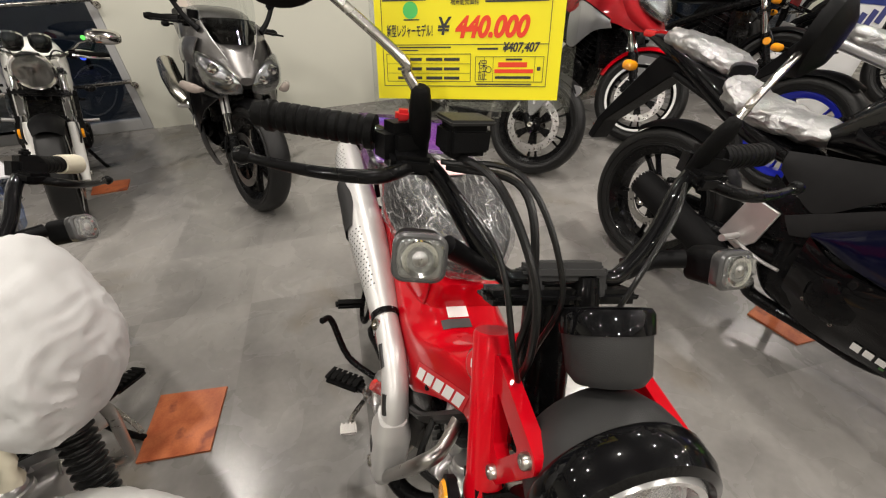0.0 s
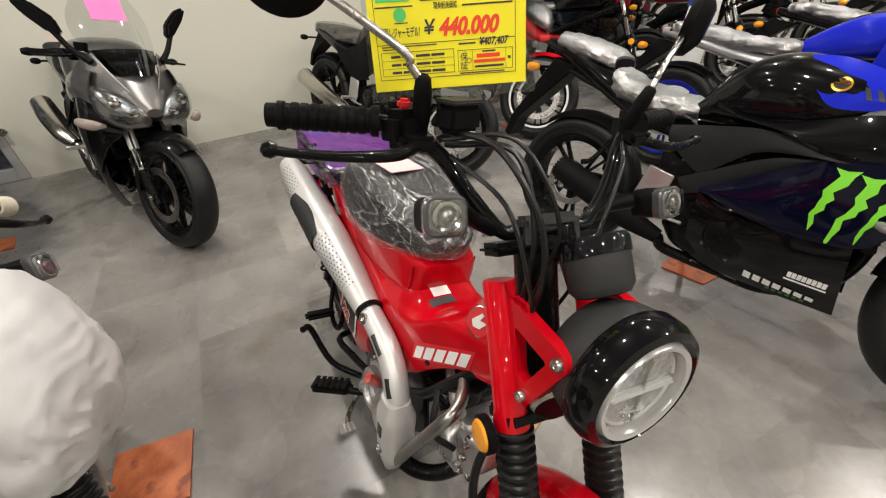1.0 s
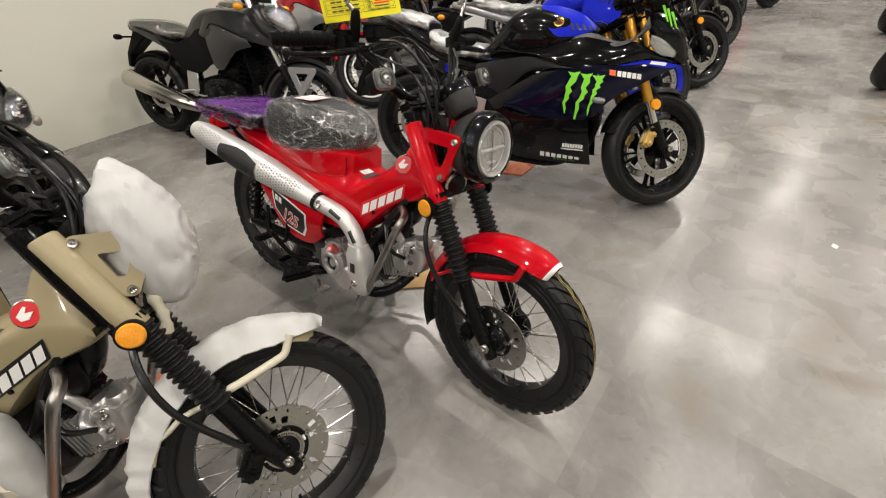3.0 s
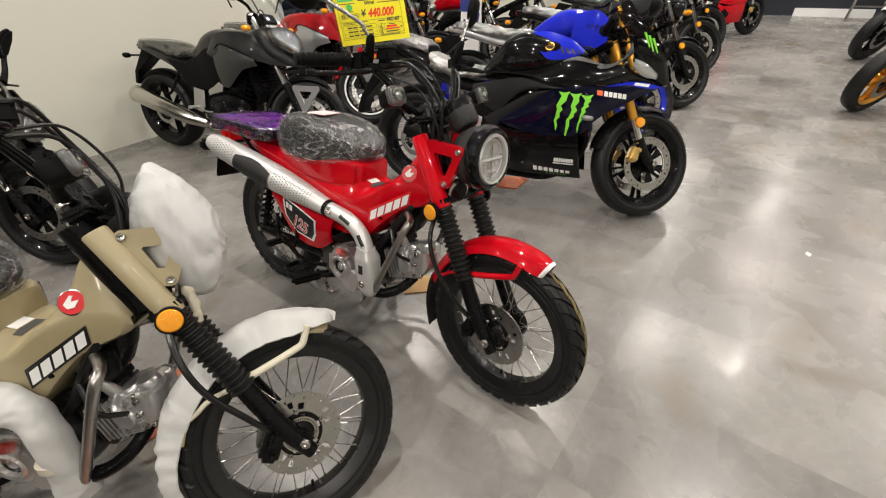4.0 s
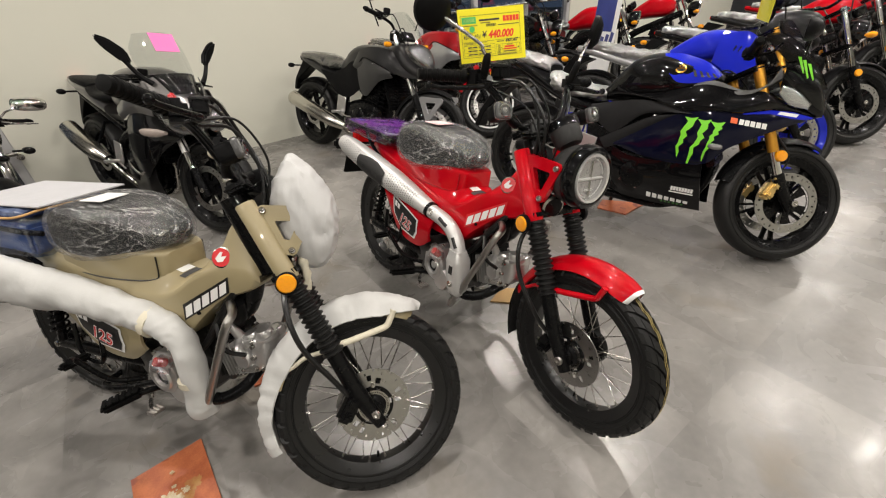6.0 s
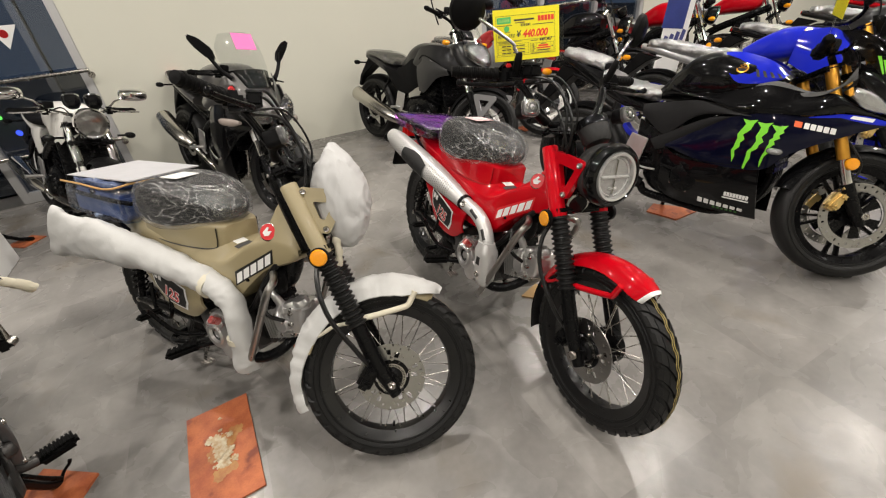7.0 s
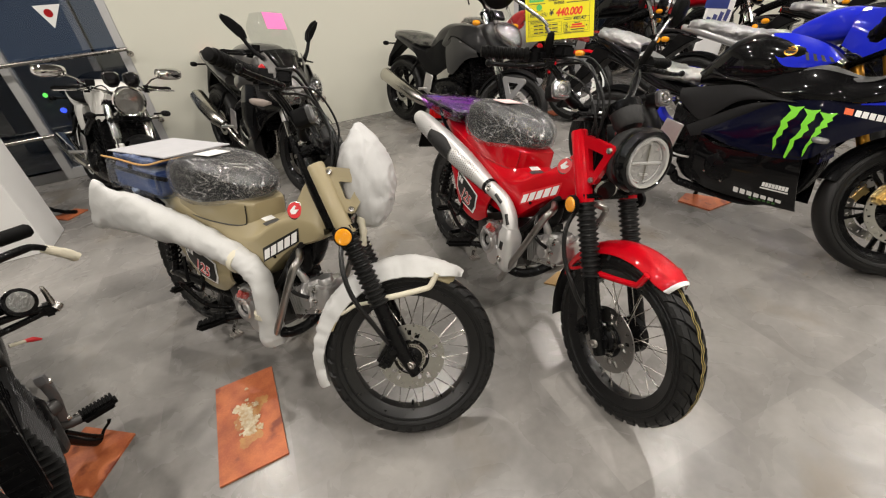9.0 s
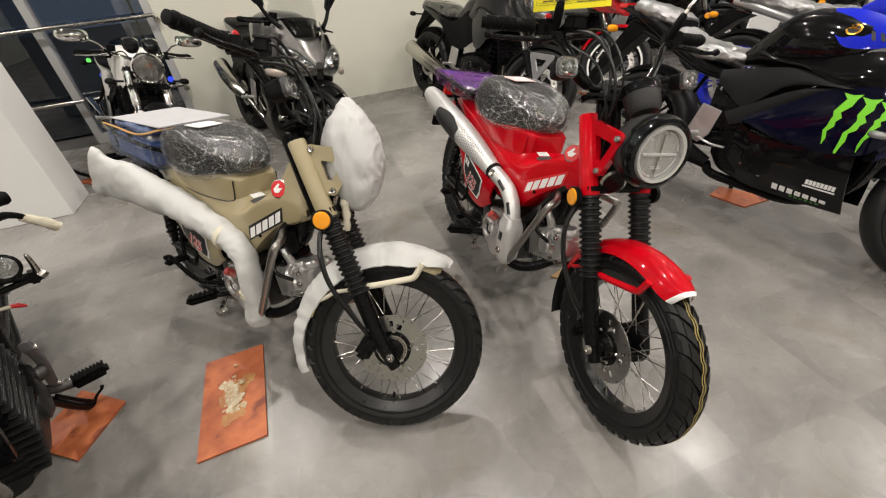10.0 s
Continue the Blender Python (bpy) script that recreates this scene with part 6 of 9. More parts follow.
def road_bike(m, label, s, group="parked road bikes"):
    """A road bike from its table s: wheels, steered fork, frame, engine, tank, seats, tail, exhaust, bars."""
    bike = thing("motorcycle", m, label, "motorcycle", group)
    wb, rf, rr = s["wb"], s.get("rf", 0.296), s.get("rr", 0.312)
    wf, wr = s.get("wf", 0.115), s.get("wr", 0.15)
    rake = s.get("rake", 0.47)
    fx = lambda z: -0.035 - rake * (z - rf)
    top = s.get("bar_z", 0.93)
    ax = Vector((-rake, 0, 1)).normalized()
    piv = Vector((fx(0.8), 0, 0.8))
    FORM.append(Matrix.Translation(piv) @ Matrix.Rotation(radians(s.get("steer", 0)), 4, ax) @ Matrix.Translation(-piv))
    rim = s.get("rim", BLACKM)
    cast_wheel(bike, "front_wheel", 0, rf, wf, 0.218, rim, s.get("spokes", 5), s.get("disc", 0.148), s.get("disc_sides", (1, -1)), None, s.get("twin", True), None, s.get("ring"))
    fy = s.get("fork_y", 0.098)
    for k in (1, -1):
        y = k * fy
        if s.get("usd"):
            part("fork_tube", tube([(fx(0.52), y, 0.52), (fx(top - 0.06), y, top - 0.06)], 0.0235, 16, 1), s.get("fork_mat", GOLD), bike, "upper fork tube")
            part("fork_slider", tube([(fx(0.36), y, 0.36), (fx(0.53), y, 0.53)], 0.0205, 14, 1), CHROME, bike)
        else:
            part("fork_tube", tube([(fx(0.48), y, 0.48), (fx(top - 0.05), y, top - 0.05)], 0.0205, 14, 1), s.get("fork_mat", CHROME), bike, "fork tube")
        leg = part("fork_leg", tube([(fx(rf - 0.03) + 0.035, y, rf - 0.04), (fx(rf + 0.06) + 0.012, y, rf + 0.05), (fx(0.42 if s.get("usd") else 0.55), y, 0.42 if s.get("usd") else 0.55)], [0.02, 0.027, 0.026], 14, 3), s.get("leg_mat", BLACKM), bike)
        bolt(leg, (0, y + k * 0.03, rf), (0, k, 0), 0.016)
        if k in s.get("disc_sides", (1, -1)):
            caliper(bike, (-0.105, k * 0.085, rf + 0.045), k, s.get("cal_mat", BLACKM))
        part("brake_hose", tube([(-0.11, k * 0.10, rf + 0.09), (-0.08, k * 0.12, 0.50), (-0.17, k * 0.10, 0.62), (-0.22, k * 0.05, 0.75)], 0.005, 7, 6), CABLE, bike)
        if s.get("fork_reflector", True):
            part("reflector", lathe([(0.003, 0.008), (0.024, 0.006), (0.027, 0), (0.027, -0.006)], (fx(0.49) + 0.005, k * (fy + 0.035), 0.50), (0, k, 0), 24), AMBER, bike, "round amber reflector")
    part("lower_yoke", box((fx(0.69), 0, 0.69), (0.08, 0.25, 0.035), 0.01, turn(0, -25, 0)), BLACKM, bike)
    part("upper_yoke", box((fx(top - 0.07), 0, top - 0.07), (0.08, 0.25, 0.025), 0.01, turn(0, -25, 0)), BLACKM, bike)
    g = s.get("guard", (62, 170))
    part("front_mudguard", arc_guard((0, 0, rf), g[0], g[1], rf + 0.03, wf * 0.62, 0.035), s.get("guard_mat", PLASTIC), bike, "front mudguard")
    # bars, grips, levers
    bw, bx = s.get("bar_w", 0.34), s.get("bar_x", fx(top) - 0.0)
    if s.get("clip", False):
        for k in (1, -1):
            part("handlebar", tube([(fx(top - 0.06), k * 0.1, top - 0.05), (fx(top) - 0.02, k * 0.16, top - 0.04), (bx - 0.10, k * bw, top - 0.055)], 0.011, 12, 4), BLACKM, bike)
    else:
        part("handlebar", tube([(bx - 0.13, -bw, top + 0.01), (bx - 0.09, -bw * 0.62, top + 0.03), (bx - 0.01, -0.11, top + 0.01), (bx, 0, top - 0.01), (bx - 0.01, 0.11, top + 0.01), (bx - 0.09, bw * 0.62, top + 0.03), (bx - 0.13, bw, top + 0.01)], 0.0115, 12, 6), s.get("bar_mat", BLACKM), bike)
    gz = top - 0.055 if s.get("clip") else top + 0.012
    for k in (1, -1):
        a, b = Vector((bx - 0.075, k * (bw - 0.11), gz + 0.006)), Vector((bx - 0.125, k * (bw + 0.02), gz))
        gr = part("grip", lathe([(0.012, 0), (0.02, 0.002), (0.0165, 0.01), (0.0165, 0.115), (0.019, 0.12), (0.017, 0.135), (0.012, 0.15), (0.004, 0.152)], a, (b - a).normalized(), 18), GRIP, bike)
        sw = Vector((bx - 0.06, k * (bw - 0.14), gz + 0.006))
        part("switch_housing", box(sw, (0.05, 0.055, 0.05), 0.012), PLASTIC, bike)
        lv = part("lever", tube([sw + Vector((0.04, 0, 0)), sw + Vector((0.055, k * 0.06, -0.004)), sw + Vector((0.02, k * 0.17, -0.01))], [0.008, 0.007, 0.0055], 8, 6), s.get("lever_mat", BLACKM), bike)
        if s.get("reservoir", True) and k < 0:
            part("brake_reservoir", lathe([(0.004, 0.04), (0.026, 0.04), (0.028, 0.03), (0.024, 0.0), (0.004, 0)], sw + Vector((0.045, 0.02, 0.02)), (0, 0, 1), 18), s.get("res_mat", PLASTIC), bike)
        part("cable", tube([sw + Vector((0.03, -k * 0.02, 0)), sw + Vector((0.10, -k * 0.08, 0.02)), Vector((fx(0.8) + 0.05, k * 0.05, 0.80)), Vector((fx(0.65), k * 0.03, 0.66))], 0.0045, 7, 7), CABLE, bike)
        if s.get("bar_mirror"):
            mirror(bike, sw + Vector((0, 0, 0.02)), sw + Vector((0.0, k * 0.05, s.get("mirror_up", 0.22) * 0.64)), sw + Vector((-0.02, k * 0.15, s.get("mirror_up", 0.22))), k, s["bar_mirror"], s.get("mirror_mat"), 0.06)
    if s.get("round_lamp"):
        lc = Vector((fx(0.82) + 0.17, 0, s.get("lamp_z", 0.83)))
        bowl = part("headlamp", lathe([(0.02, -0.10), (0.06, -0.09), (0.085, -0.05), (0.092, 0.0), (0.094, 0.015), (0.082, 0.012)], lc, (1, 0, -0.12), 40), s.get("lamp_mat", GLOSS), bike, "round headlamp")
        part("lamp_reflector", lathe([(0.004, -0.03), (0.03, -0.025), (0.06, -0.008), (0.082, 0.012)], lc, (1, 0, -0.12), 40), REFLECTOR, bowl)
        part("lamp_lens", lathe([(0.003, 0.034), (0.04, 0.03), (0.07, 0.02), (0.084, 0.01)], lc, (1, 0, -0.12), 40), LENS, bowl)
        part("lamp_rim", lathe([(0.080, 0.018), (0.09, 0.022), (0.096, 0.012), (0.094, 0.0)], lc, (1, 0, -0.12), 40, closed=True), CHROME, bowl)
        for k in (1, -1):
            d = part("meter", lathe([(0.01, -0.06), (0.03, -0.056), (0.044, -0.035), (0.047, -0.01), (0.047, 0.01), (0.042, 0.014), (0.003, 0.012)], (lc.x - 0.09, k * 0.055, lc.z + 0.14), (-0.55, 0, 0.85), 28), GLOSS, bike, "round meter")
            part("meter_rim", lathe([(0.04, 0.012), (0.047, 0.014), (0.048, 0.004)], (lc.x - 0.09, k * 0.055, lc.z + 0.14), (-0.55, 0, 0.85), 28, closed=True), CHROME, d)
            signal(bike, (fx(0.72) + 0.06, k * 0.20, 0.74), k, s.get("signal", AMBER))
    FORM.pop()
    # rear wheel, swing arm, hugger
    cast_wheel(bike, "rear_wheel", -wb, rr, wr, 0.218, rim, s.get("spokes", 5), 0.11, (-1,), None, s.get("twin", True), None, s.get("ring"))
    for k in (1, -1):
        part("swing_arm", tube([(-wb + 0.55, k * 0.09, 0.36), (-wb + 0.3, k * 0.105, 0.335), (-wb - 0.03, k * 0.11, rr)], [0.04, 0.034, 0.026], 10, 3), s.get("arm_mat", BLACKM), bike)
        bolt(bike, (-wb, k * 0.135, rr), (0, k, 0), 0.018)
    part("hugger", arc_guard((-wb, 0, rr), 60, 128, rr + 0.025, wr * 0.55, 0.03, 10), PLASTIC, bike)
    part("chain_guard", box((-wb + 0.27, 0.12, 0.375), (0.42, 0.02, 0.05), 0.008, turn(0, 3, 0)), PLASTIC, bike)
    part("rear_shock", tube([(-wb + 0.42, 0, 0.38), (-wb + 0.40, 0, 0.64)], 0.03, 12, 1), BLACKM, bike)
    # frame spars and engine
    for k in (1, -1):
        part("frame_spar", tube([(fx(0.80), k * 0.06, 0.78), (-0.50, k * 0.125, 0.68), (-wb + 0.56, k * 0.12, 0.52), (-wb + 0.54, k * 0.11, 0.36)], [0.034, 0.03, 0.03, 0.034], 10, 4), s.get("frame_mat", BLACKM), bike)
        part("sub_frame", tube([(-wb + 0.58, k * 0.11, 0.60), (-wb + 0.25, k * 0.10, 0.70), (-wb - 0.12, k * 0.07, 0.80)], 0.014, 8, 4), BLACKM, bike)
    e = s.get("engine_mat", BLACKM)
    ex = -0.62 * wb / 1.4
    part("engine_block", hull([(ex + 0.17, 0.26, 0.44, 0.10, 4), (ex + 0.12, 0.21, 0.48, 0.14, 4), (ex - 0.05, 0.19, 0.50, 0.15, 4), (ex - 0.22, 0.21, 0.47, 0.14, 4), (ex - 0.30, 0.27, 0.42, 0.10, 4)], 28, 4), e, bike, "engine block")
    part("cylinder_block", box((ex + 0.12, 0, 0.56), (0.20, 0.27, 0.22), 0.03, turn(0, 18, 0)), e, bike)
    for k in range(5):
        part("cooling_fin", box((ex + 0.12 + 0.012 * k, 0, 0.48 + 0.036 * k), (0.225, 0.29, 0.008), 0.003, turn(0, 18, 0)), e, bike)
    for k in (1, -1):
        part("engine_cover", lathe([(0.004, 0.045), (0.06, 0.042), (0.078, 0.03), (0.088, 0.0), (0.088, -0.02)], (ex - 0.05, k * 0.145, 0.345), (0, k, 0), 32), e, bike)
        part("engine_cover", lathe([(0.004, 0.03), (0.045, 0.028), (0.06, 0.01), (0.06, -0.02)], (ex + 0.09, k * 0.14, 0.34), (0, k, 0), 28), e, bike)
        for a in range(5):
            bolt(bike, (ex - 0.05 + 0.082 * math.cos(a * 1.256), k * 0.165, 0.345 + 0.082 * math.sin(a * 1.256)), (0, k, 0), 0.007)
    rd = part("radiator", box((-0.345, 0, 0.56), (0.035, 0.30, 0.26), 0.006, turn(0, -14, 0)), BLACKM, bike)
    for k in range(9):
        part("radiator_fin", box((-0.323 - 0.0065 * k + 0.02, 0, 0.47 + 0.024 * k), (0.006, 0.27, 0.006), 0, turn(0, -14, 0)), PLASTIC, rd)
    for y in (-0.07, -0.025, 0.025, 0.07):
        part("header_pipe", tube([(ex + 0.25, y, 0.53), (ex + 0.30, y, 0.42), (ex + 0.25, y * 0.9, 0.26), (ex + 0.1, y * 0.6 - 0.03, 0.175), (ex - 0.1, -0.06, 0.17)], 0.019, 10, 5), s.get("pipe_mat", STEEL), bike)
    if s.get("muffler"):
        pts, rad, mm = s["muffler"]
        part("link_pipe", tube([(ex - 0.05, -0.06, 0.17), (ex - 0.25, -0.10, 0.19), pts[0]], 0.022, 10, 5), s.get("pipe_mat", STEEL), bike)
        mu = part("muffler", tube(pts, rad, 22, 4), mm, bike, "exhaust muffler")
        q, r_ = Vector(pts[-1]), (rad[-1] if isinstance(rad, (list, tuple)) else rad)
        d = (q - Vector(pts[-2])).normalized()
        part("muffler_cap", lathe([(r_ * 0.4, -0.02), (r_ * 0.4, 0.004), (r_ * 0.6, 0.008), (r_ * 1.0, 0.0), (r_ * 1.01, -0.03)], q, d, 22), s.get("cap_mat", BLACKM), mu)
        if s.get("muffler_both"):
            mu2 = part("muffler", tube([(p[0], -p[1], p[2]) for p in pts], rad, 22, 4), mm, bike, "exhaust muffler")
    # tank, seats, tail
    tk = hull(s["tank"], 30, 5)
    s["_tank_tree"] = surface(tk)
    s["_bike"] = bike
    s["_tank"] = part("fuel_tank", tk, s["tank_mat"], bike, s.get("tank_label", "painted fuel tank"))
    part("tank_cap", lathe([(0.003, 0.008), (0.036, 0.008), (0.042, 0.003), (0.043, -0.01)], (s["tank"][len(s["tank"]) // 2][0] + 0.06, 0, s["tank"][len(s["tank"]) // 2][2]), (0.1, 0, 1), 26), STEEL, s["_tank"])
    seat = part("seat", hull(s["seat"], 26, 4), SEAT, bike, "black vinyl seat")
    if s.get("wrap", True):
        part("seat_wrap", crumple(hull([(x, lo - 0.012, hi + 0.012, hy + 0.012, 3) for x, lo, hi, hy, *_ in s["seat"]], 48, 9), 0.011, 22, 2), s.get("wrap_mat", GREY_FILM), seat, "crumpled plastic over the seat", 25)
    if s.get("pillion"):
        pl = part("pillion_seat", hull(s["pillion"], 24, 4), SEAT, bike)
        if s.get("wrap", True):
            part("pillion_wrap", crumple(hull([(x, lo - 0.008, hi + 0.012, hy + 0.012, 3) for x, lo, hi, hy, *_ in s["pillion"]], 44, 8), 0.010, 22, 4), s.get("wrap_mat", GREY_FILM), pl, "crumpled plastic over the pillion seat", 25)
    tl = part("tail_cowl", hull(s["tail"], 26, 4), s["tail_mat"], bike, s.get("tail_label", "painted tail cowl"))
    tx, tz = s["tail"][-1][0], (s["tail"][-1][1] + s["tail"][-1][2]) / 2
    part("tail_lamp", hull([(tx + 0.05, tz - 0.02, tz + 0.02, 0.06, 3), (tx - 0.012, tz - 0.016, tz + 0.018, 0.05, 3)], 18, 2), RED_LENS, bike)
    h = s.get("hang", (tx - 0.02, tz - 0.06, tx - 0.19, 0.43))
    part("plate_holder", plate([(h[0] + 0.16, h[1] - 0.01), (h[0], h[1] + 0.02), (h[2] + 0.01, h[3] + 0.10), (h[2] - 0.02, h[3]), (h[2] + 0.015, h[3] - 0.01), (h[2] + 0.05, h[3] + 0.09), (h[0] + 0.08, h[1] - 0.05)], -0.055, 0.055, 0.006), PLASTIC, bike)
    for k in (1, -1):
        signal(bike, (h[0] - 0.04, k * 0.15, h[1] - 0.03), k, s.get("rear_signal", s.get("signal", AMBER)), stem=0.13)
    # pegs and stand
    px = -wb + 0.50 + s.get("peg_shift", 0.0)
    for k in (1, -1):
        if not s.get("pegs", True):
            continue
        part("peg_plate", plate([(px + 0.08, 0.50), (px - 0.02, 0.52), (px - 0.06, 0.36), (px + 0.02, 0.33), (px + 0.06, 0.38)], k * 0.155 - 0.005, k * 0.155 + 0.005, 0.003), s.get("peg_mat", ALU), bike)
        part("foot_peg", rod((px, k * 0.16, 0.375), (px, k * 0.255, 0.38), 0.012, 10), s.get("peg_mat", ALU), bike)
        part("foot_lever", tube([(px + 0.0, k * 0.165, 0.36), (px + 0.1, k * 0.18, 0.345), (px + 0.17, k * 0.20, 0.35)], 0.006, 8, 4), s.get("peg_mat", ALU), bike)
        part("rear_peg_stay", tube([(px - 0.18, k * 0.12, 0.63), (px - 0.26, k * 0.16, 0.48), (px - 0.29, k * 0.20, 0.46)], 0.011, 8, 4), s.get("peg_stay_mat", BLACKM), bike)
    part("side_stand", tube([(px + 0.16, 0.13, 0.24), (px + 0.14, 0.20, 0.12), (px + 0.12, 0.245, 0.055)], 0.012, 10, 4), BLACKM, bike, "black side stand, folded out")
    return bike


def sport_bike(m, label, col, steer=38, claw=False):
    """A small sport bike with a full fairing; col: upper, mid, belly, tank, tank front, tail, stripe, rim, screen."""
    s = dict(wb=1.39, pipe_mat=BLACKM, rf=0.293, rr=0.312, wf=0.11, wr=0.14, steer=steer, usd=True, fork_mat=GOLD, leg_mat=BLACKM, cal_mat=BRASS, disc_sides=(-1, 1), rim=col["rim"], spokes=5, twin=True, clip=True, bar_z=0.95, bar_w=0.33, bar_x=-0.36,
             guard=(66, 168), guard_mat=col.get("guard", GLOSS), tank_mat=col["tank"], tail_mat=col["tail"], engine_mat=BLACKM, peg_mat=ALU, peg_shift=-0.10,
             tank=[(-0.38, 0.78, 0.86, 0.09, 2.6), (-0.46, 0.74, 0.915, 0.145, 2.6), (-0.58, 0.71, 0.948, 0.172, 2.6), (-0.70, 0.70, 0.962, 0.172, 2.6), (-0.80, 0.70, 0.935, 0.152, 2.6), (-0.87, 0.70, 0.868, 0.122, 2.8), (-0.93, 0.70, 0.79, 0.09, 3), (-0.97, 0.71, 0.75, 0.07, 3)],
             seat=[(-0.93, 0.715, 0.745, 0.08, 3), (-1.0, 0.71, 0.765, 0.115, 3), (-1.1, 0.715, 0.775, 0.13, 3), (-1.22, 0.735, 0.80, 0.125, 3), (-1.29, 0.76, 0.835, 0.10, 3)],
             pillion=[(-1.30, 0.83, 0.875, 0.085, 3), (-1.36, 0.84, 0.905, 0.105, 3), (-1.48, 0.87, 0.93, 0.10, 3), (-1.60, 0.90, 0.945, 0.075, 3)],
             tail=[(-1.0, 0.62, 0.69, 0.115, 3), (-1.12, 0.64, 0.725, 0.12, 3), (-1.28, 0.70, 0.83, 0.115, 3), (-1.45, 0.79, 0.885, 0.105, 3), (-1.60, 0.86, 0.92, 0.08, 3), (-1.72, 0.905, 0.93, 0.045, 3)],
             muffler=([(-0.90, -0.13, 0.24), (-1.05, -0.165, 0.29), (-1.25, -0.175, 0.36), (-1.40, -0.17, 0.405)], [0.03, 0.052, 0.06, 0.052], MATT), cap_mat=DISC, hang=(-1.62, 0.83, -1.83, 0.45), wrap_mat=GREY_FILM)
    bike = road_bike(m, label, s)
    t = s["_tank_tree"]
    for k in (1, -1):
        # coloured front of the tank with a round gold badge and gill slots
        if col.get("tank_front"):
            ov = panel([(-0.39, 0.868), (-0.464, 0.922), (-0.584, 0.956), (-0.672, 0.955)], [(-0.40, 0.85), (-0.472, 0.826), (-0.564, 0.823), (-0.615, 0.862)], [0.10, 0.10, 0.10, 0.095], [0.125, 0.16, 0.18, 0.172], 0.014, 18, 8, 0.006, k)
            tf = part("tank_cover", ov, col["tank_front"], s["_tank"], "coloured tank side cover")
            ot = surface(panel([(-0.39, 0.868), (-0.464, 0.922), (-0.584, 0.956), (-0.672, 0.955)], [(-0.40, 0.85), (-0.472, 0.826), (-0.564, 0.823), (-0.615, 0.862)], [0.10, 0.10, 0.10, 0.095], [0.125, 0.16, 0.18, 0.172], 0.014, 18, 8, 0.006, k))
            for i in range(4):
                part("gill", decal(ot, [[(-0.515 + 0.028 * i, 0.885 - 0.004 * i), (-0.502 + 0.028 * i, 0.882 - 0.004 * i), (-0.485 + 0.028 * i, 0.852), (-0.498 + 0.028 * i, 0.853)]], k, 0.002, 2), BLACK_INK, tf)
            bh = ot.ray_cast(Vector((-0.566, k * 0.9, 0.883)), Vector((0, -k, 0)))
            by = abs(bh[0].y) if bh[0] else 0.15
            bd = part("round_badge", lathe([(0.002, 0.004), (0.021, 0.004), (0.024, 0)], (-0.566, k * (by + 0.001), 0.883), (0.05, k, 0.75), 26), BLACK_INK, tf, "round gold badge")
            part("badge_rim", lathe([(0.019, 0.005), (0.0245, 0.004), (0.0245, 0.001), (0.019, 0.003)], (-0.566, k * (by + 0.001), 0.883), (0.05, k, 0.75), 26, closed=True), GOLD, bd)
            for a in range(3):
                part("badge_spoke", box((0, 0, 0), (0.034, 0.002, 0.005), 0, Matrix.Translation((-0.566, k * (by + 0.005), 0.8865)) @ turn(-k * 37, 0, 0) @ turn(0, 60 * a, 0)), GOLD, bd)
        # fairing panels
        up = panel([(-0.06, 0.745), (-0.13, 0.775), (-0.20, 0.808), (-0.276, 0.80), (-0.40, 0.82), (-0.47, 0.816), (-0.62, 0.77), (-0.76, 0.757), (-0.87, 0.79)], [(0.02, 0.716), (-0.07, 0.735), (-0.15, 0.736), (-0.256, 0.711), (-0.34, 0.709), (-0.43, 0.70), (-0.505, 0.69), (-0.655, 0.735), (-0.85, 0.742)], [0.07, 0.13, 0.16, 0.172, 0.178, 0.178, 0.168, 0.15, 0.125], [0.03, 0.11, 0.167, 0.202, 0.212, 0.212, 0.205, 0.17, 0.135], 0.010, 34, 7, 0.006, k)
        upper = part("upper_fairing", up, col["upper"], bike, "glossy upper fairing")
        md = panel([(0.02, 0.714), (-0.07, 0.732), (-0.15, 0.733), (-0.256, 0.708), (-0.36, 0.706), (-0.497, 0.685), (-0.64, 0.60), (-0.81, 0.488)], [(0.018, 0.708), (-0.055, 0.674), (-0.128, 0.632), (-0.216, 0.578), (-0.28, 0.528), (-0.35, 0.452), (-0.56, 0.437), (-0.80, 0.476)], [0.03, 0.11, 0.167, 0.202, 0.212, 0.205, 0.19, 0.17], [0.03, 0.12, 0.17, 0.195, 0.20, 0.20, 0.195, 0.17], 0.010, 34, 9, 0.006, k)
        mt = surface(md)
        mid = part("side_fairing", md, col["mid"], bike, "glossy side fairing")
        bl = panel([(-0.35, 0.452), (-0.56, 0.434), (-0.72, 0.437), (-0.81, 0.476)], [(-0.305, 0.20), (-0.54, 0.195), (-0.705, 0.20), (-0.80, 0.23)], [0.198, 0.20, 0.19, 0.165], [0.12, 0.13, 0.13, 0.12], 0.02, 22, 7, 0.006, k)
        bt = surface(bl)
        belly = part("belly_pan", bl, col["belly"], bike, "belly pan")
        part("fairing_seam", decal(mt, [[(-0.36, 0.461), (-0.56, 0.446), (-0.56, 0.442), (-0.36, 0.457)], [(-0.56, 0.446), (-0.72, 0.452), (-0.72, 0.448), (-0.56, 0.442)]], k, 0.002, 4), MATT, mid)
        part("stripe", decal(mt, [[(0.01, 0.712), (-0.07, 0.730), (-0.07, 0.702), (0.0, 0.698)], [(-0.07, 0.730), (-0.15, 0.731), (-0.15, 0.715), (-0.07, 0.702)], [(-0.15, 0.731), (-0.25, 0.707), (-0.25, 0.702), (-0.15, 0.715)]], k, 0.003, 6), col["stripe"], mid, "bright stripe along the fairing")
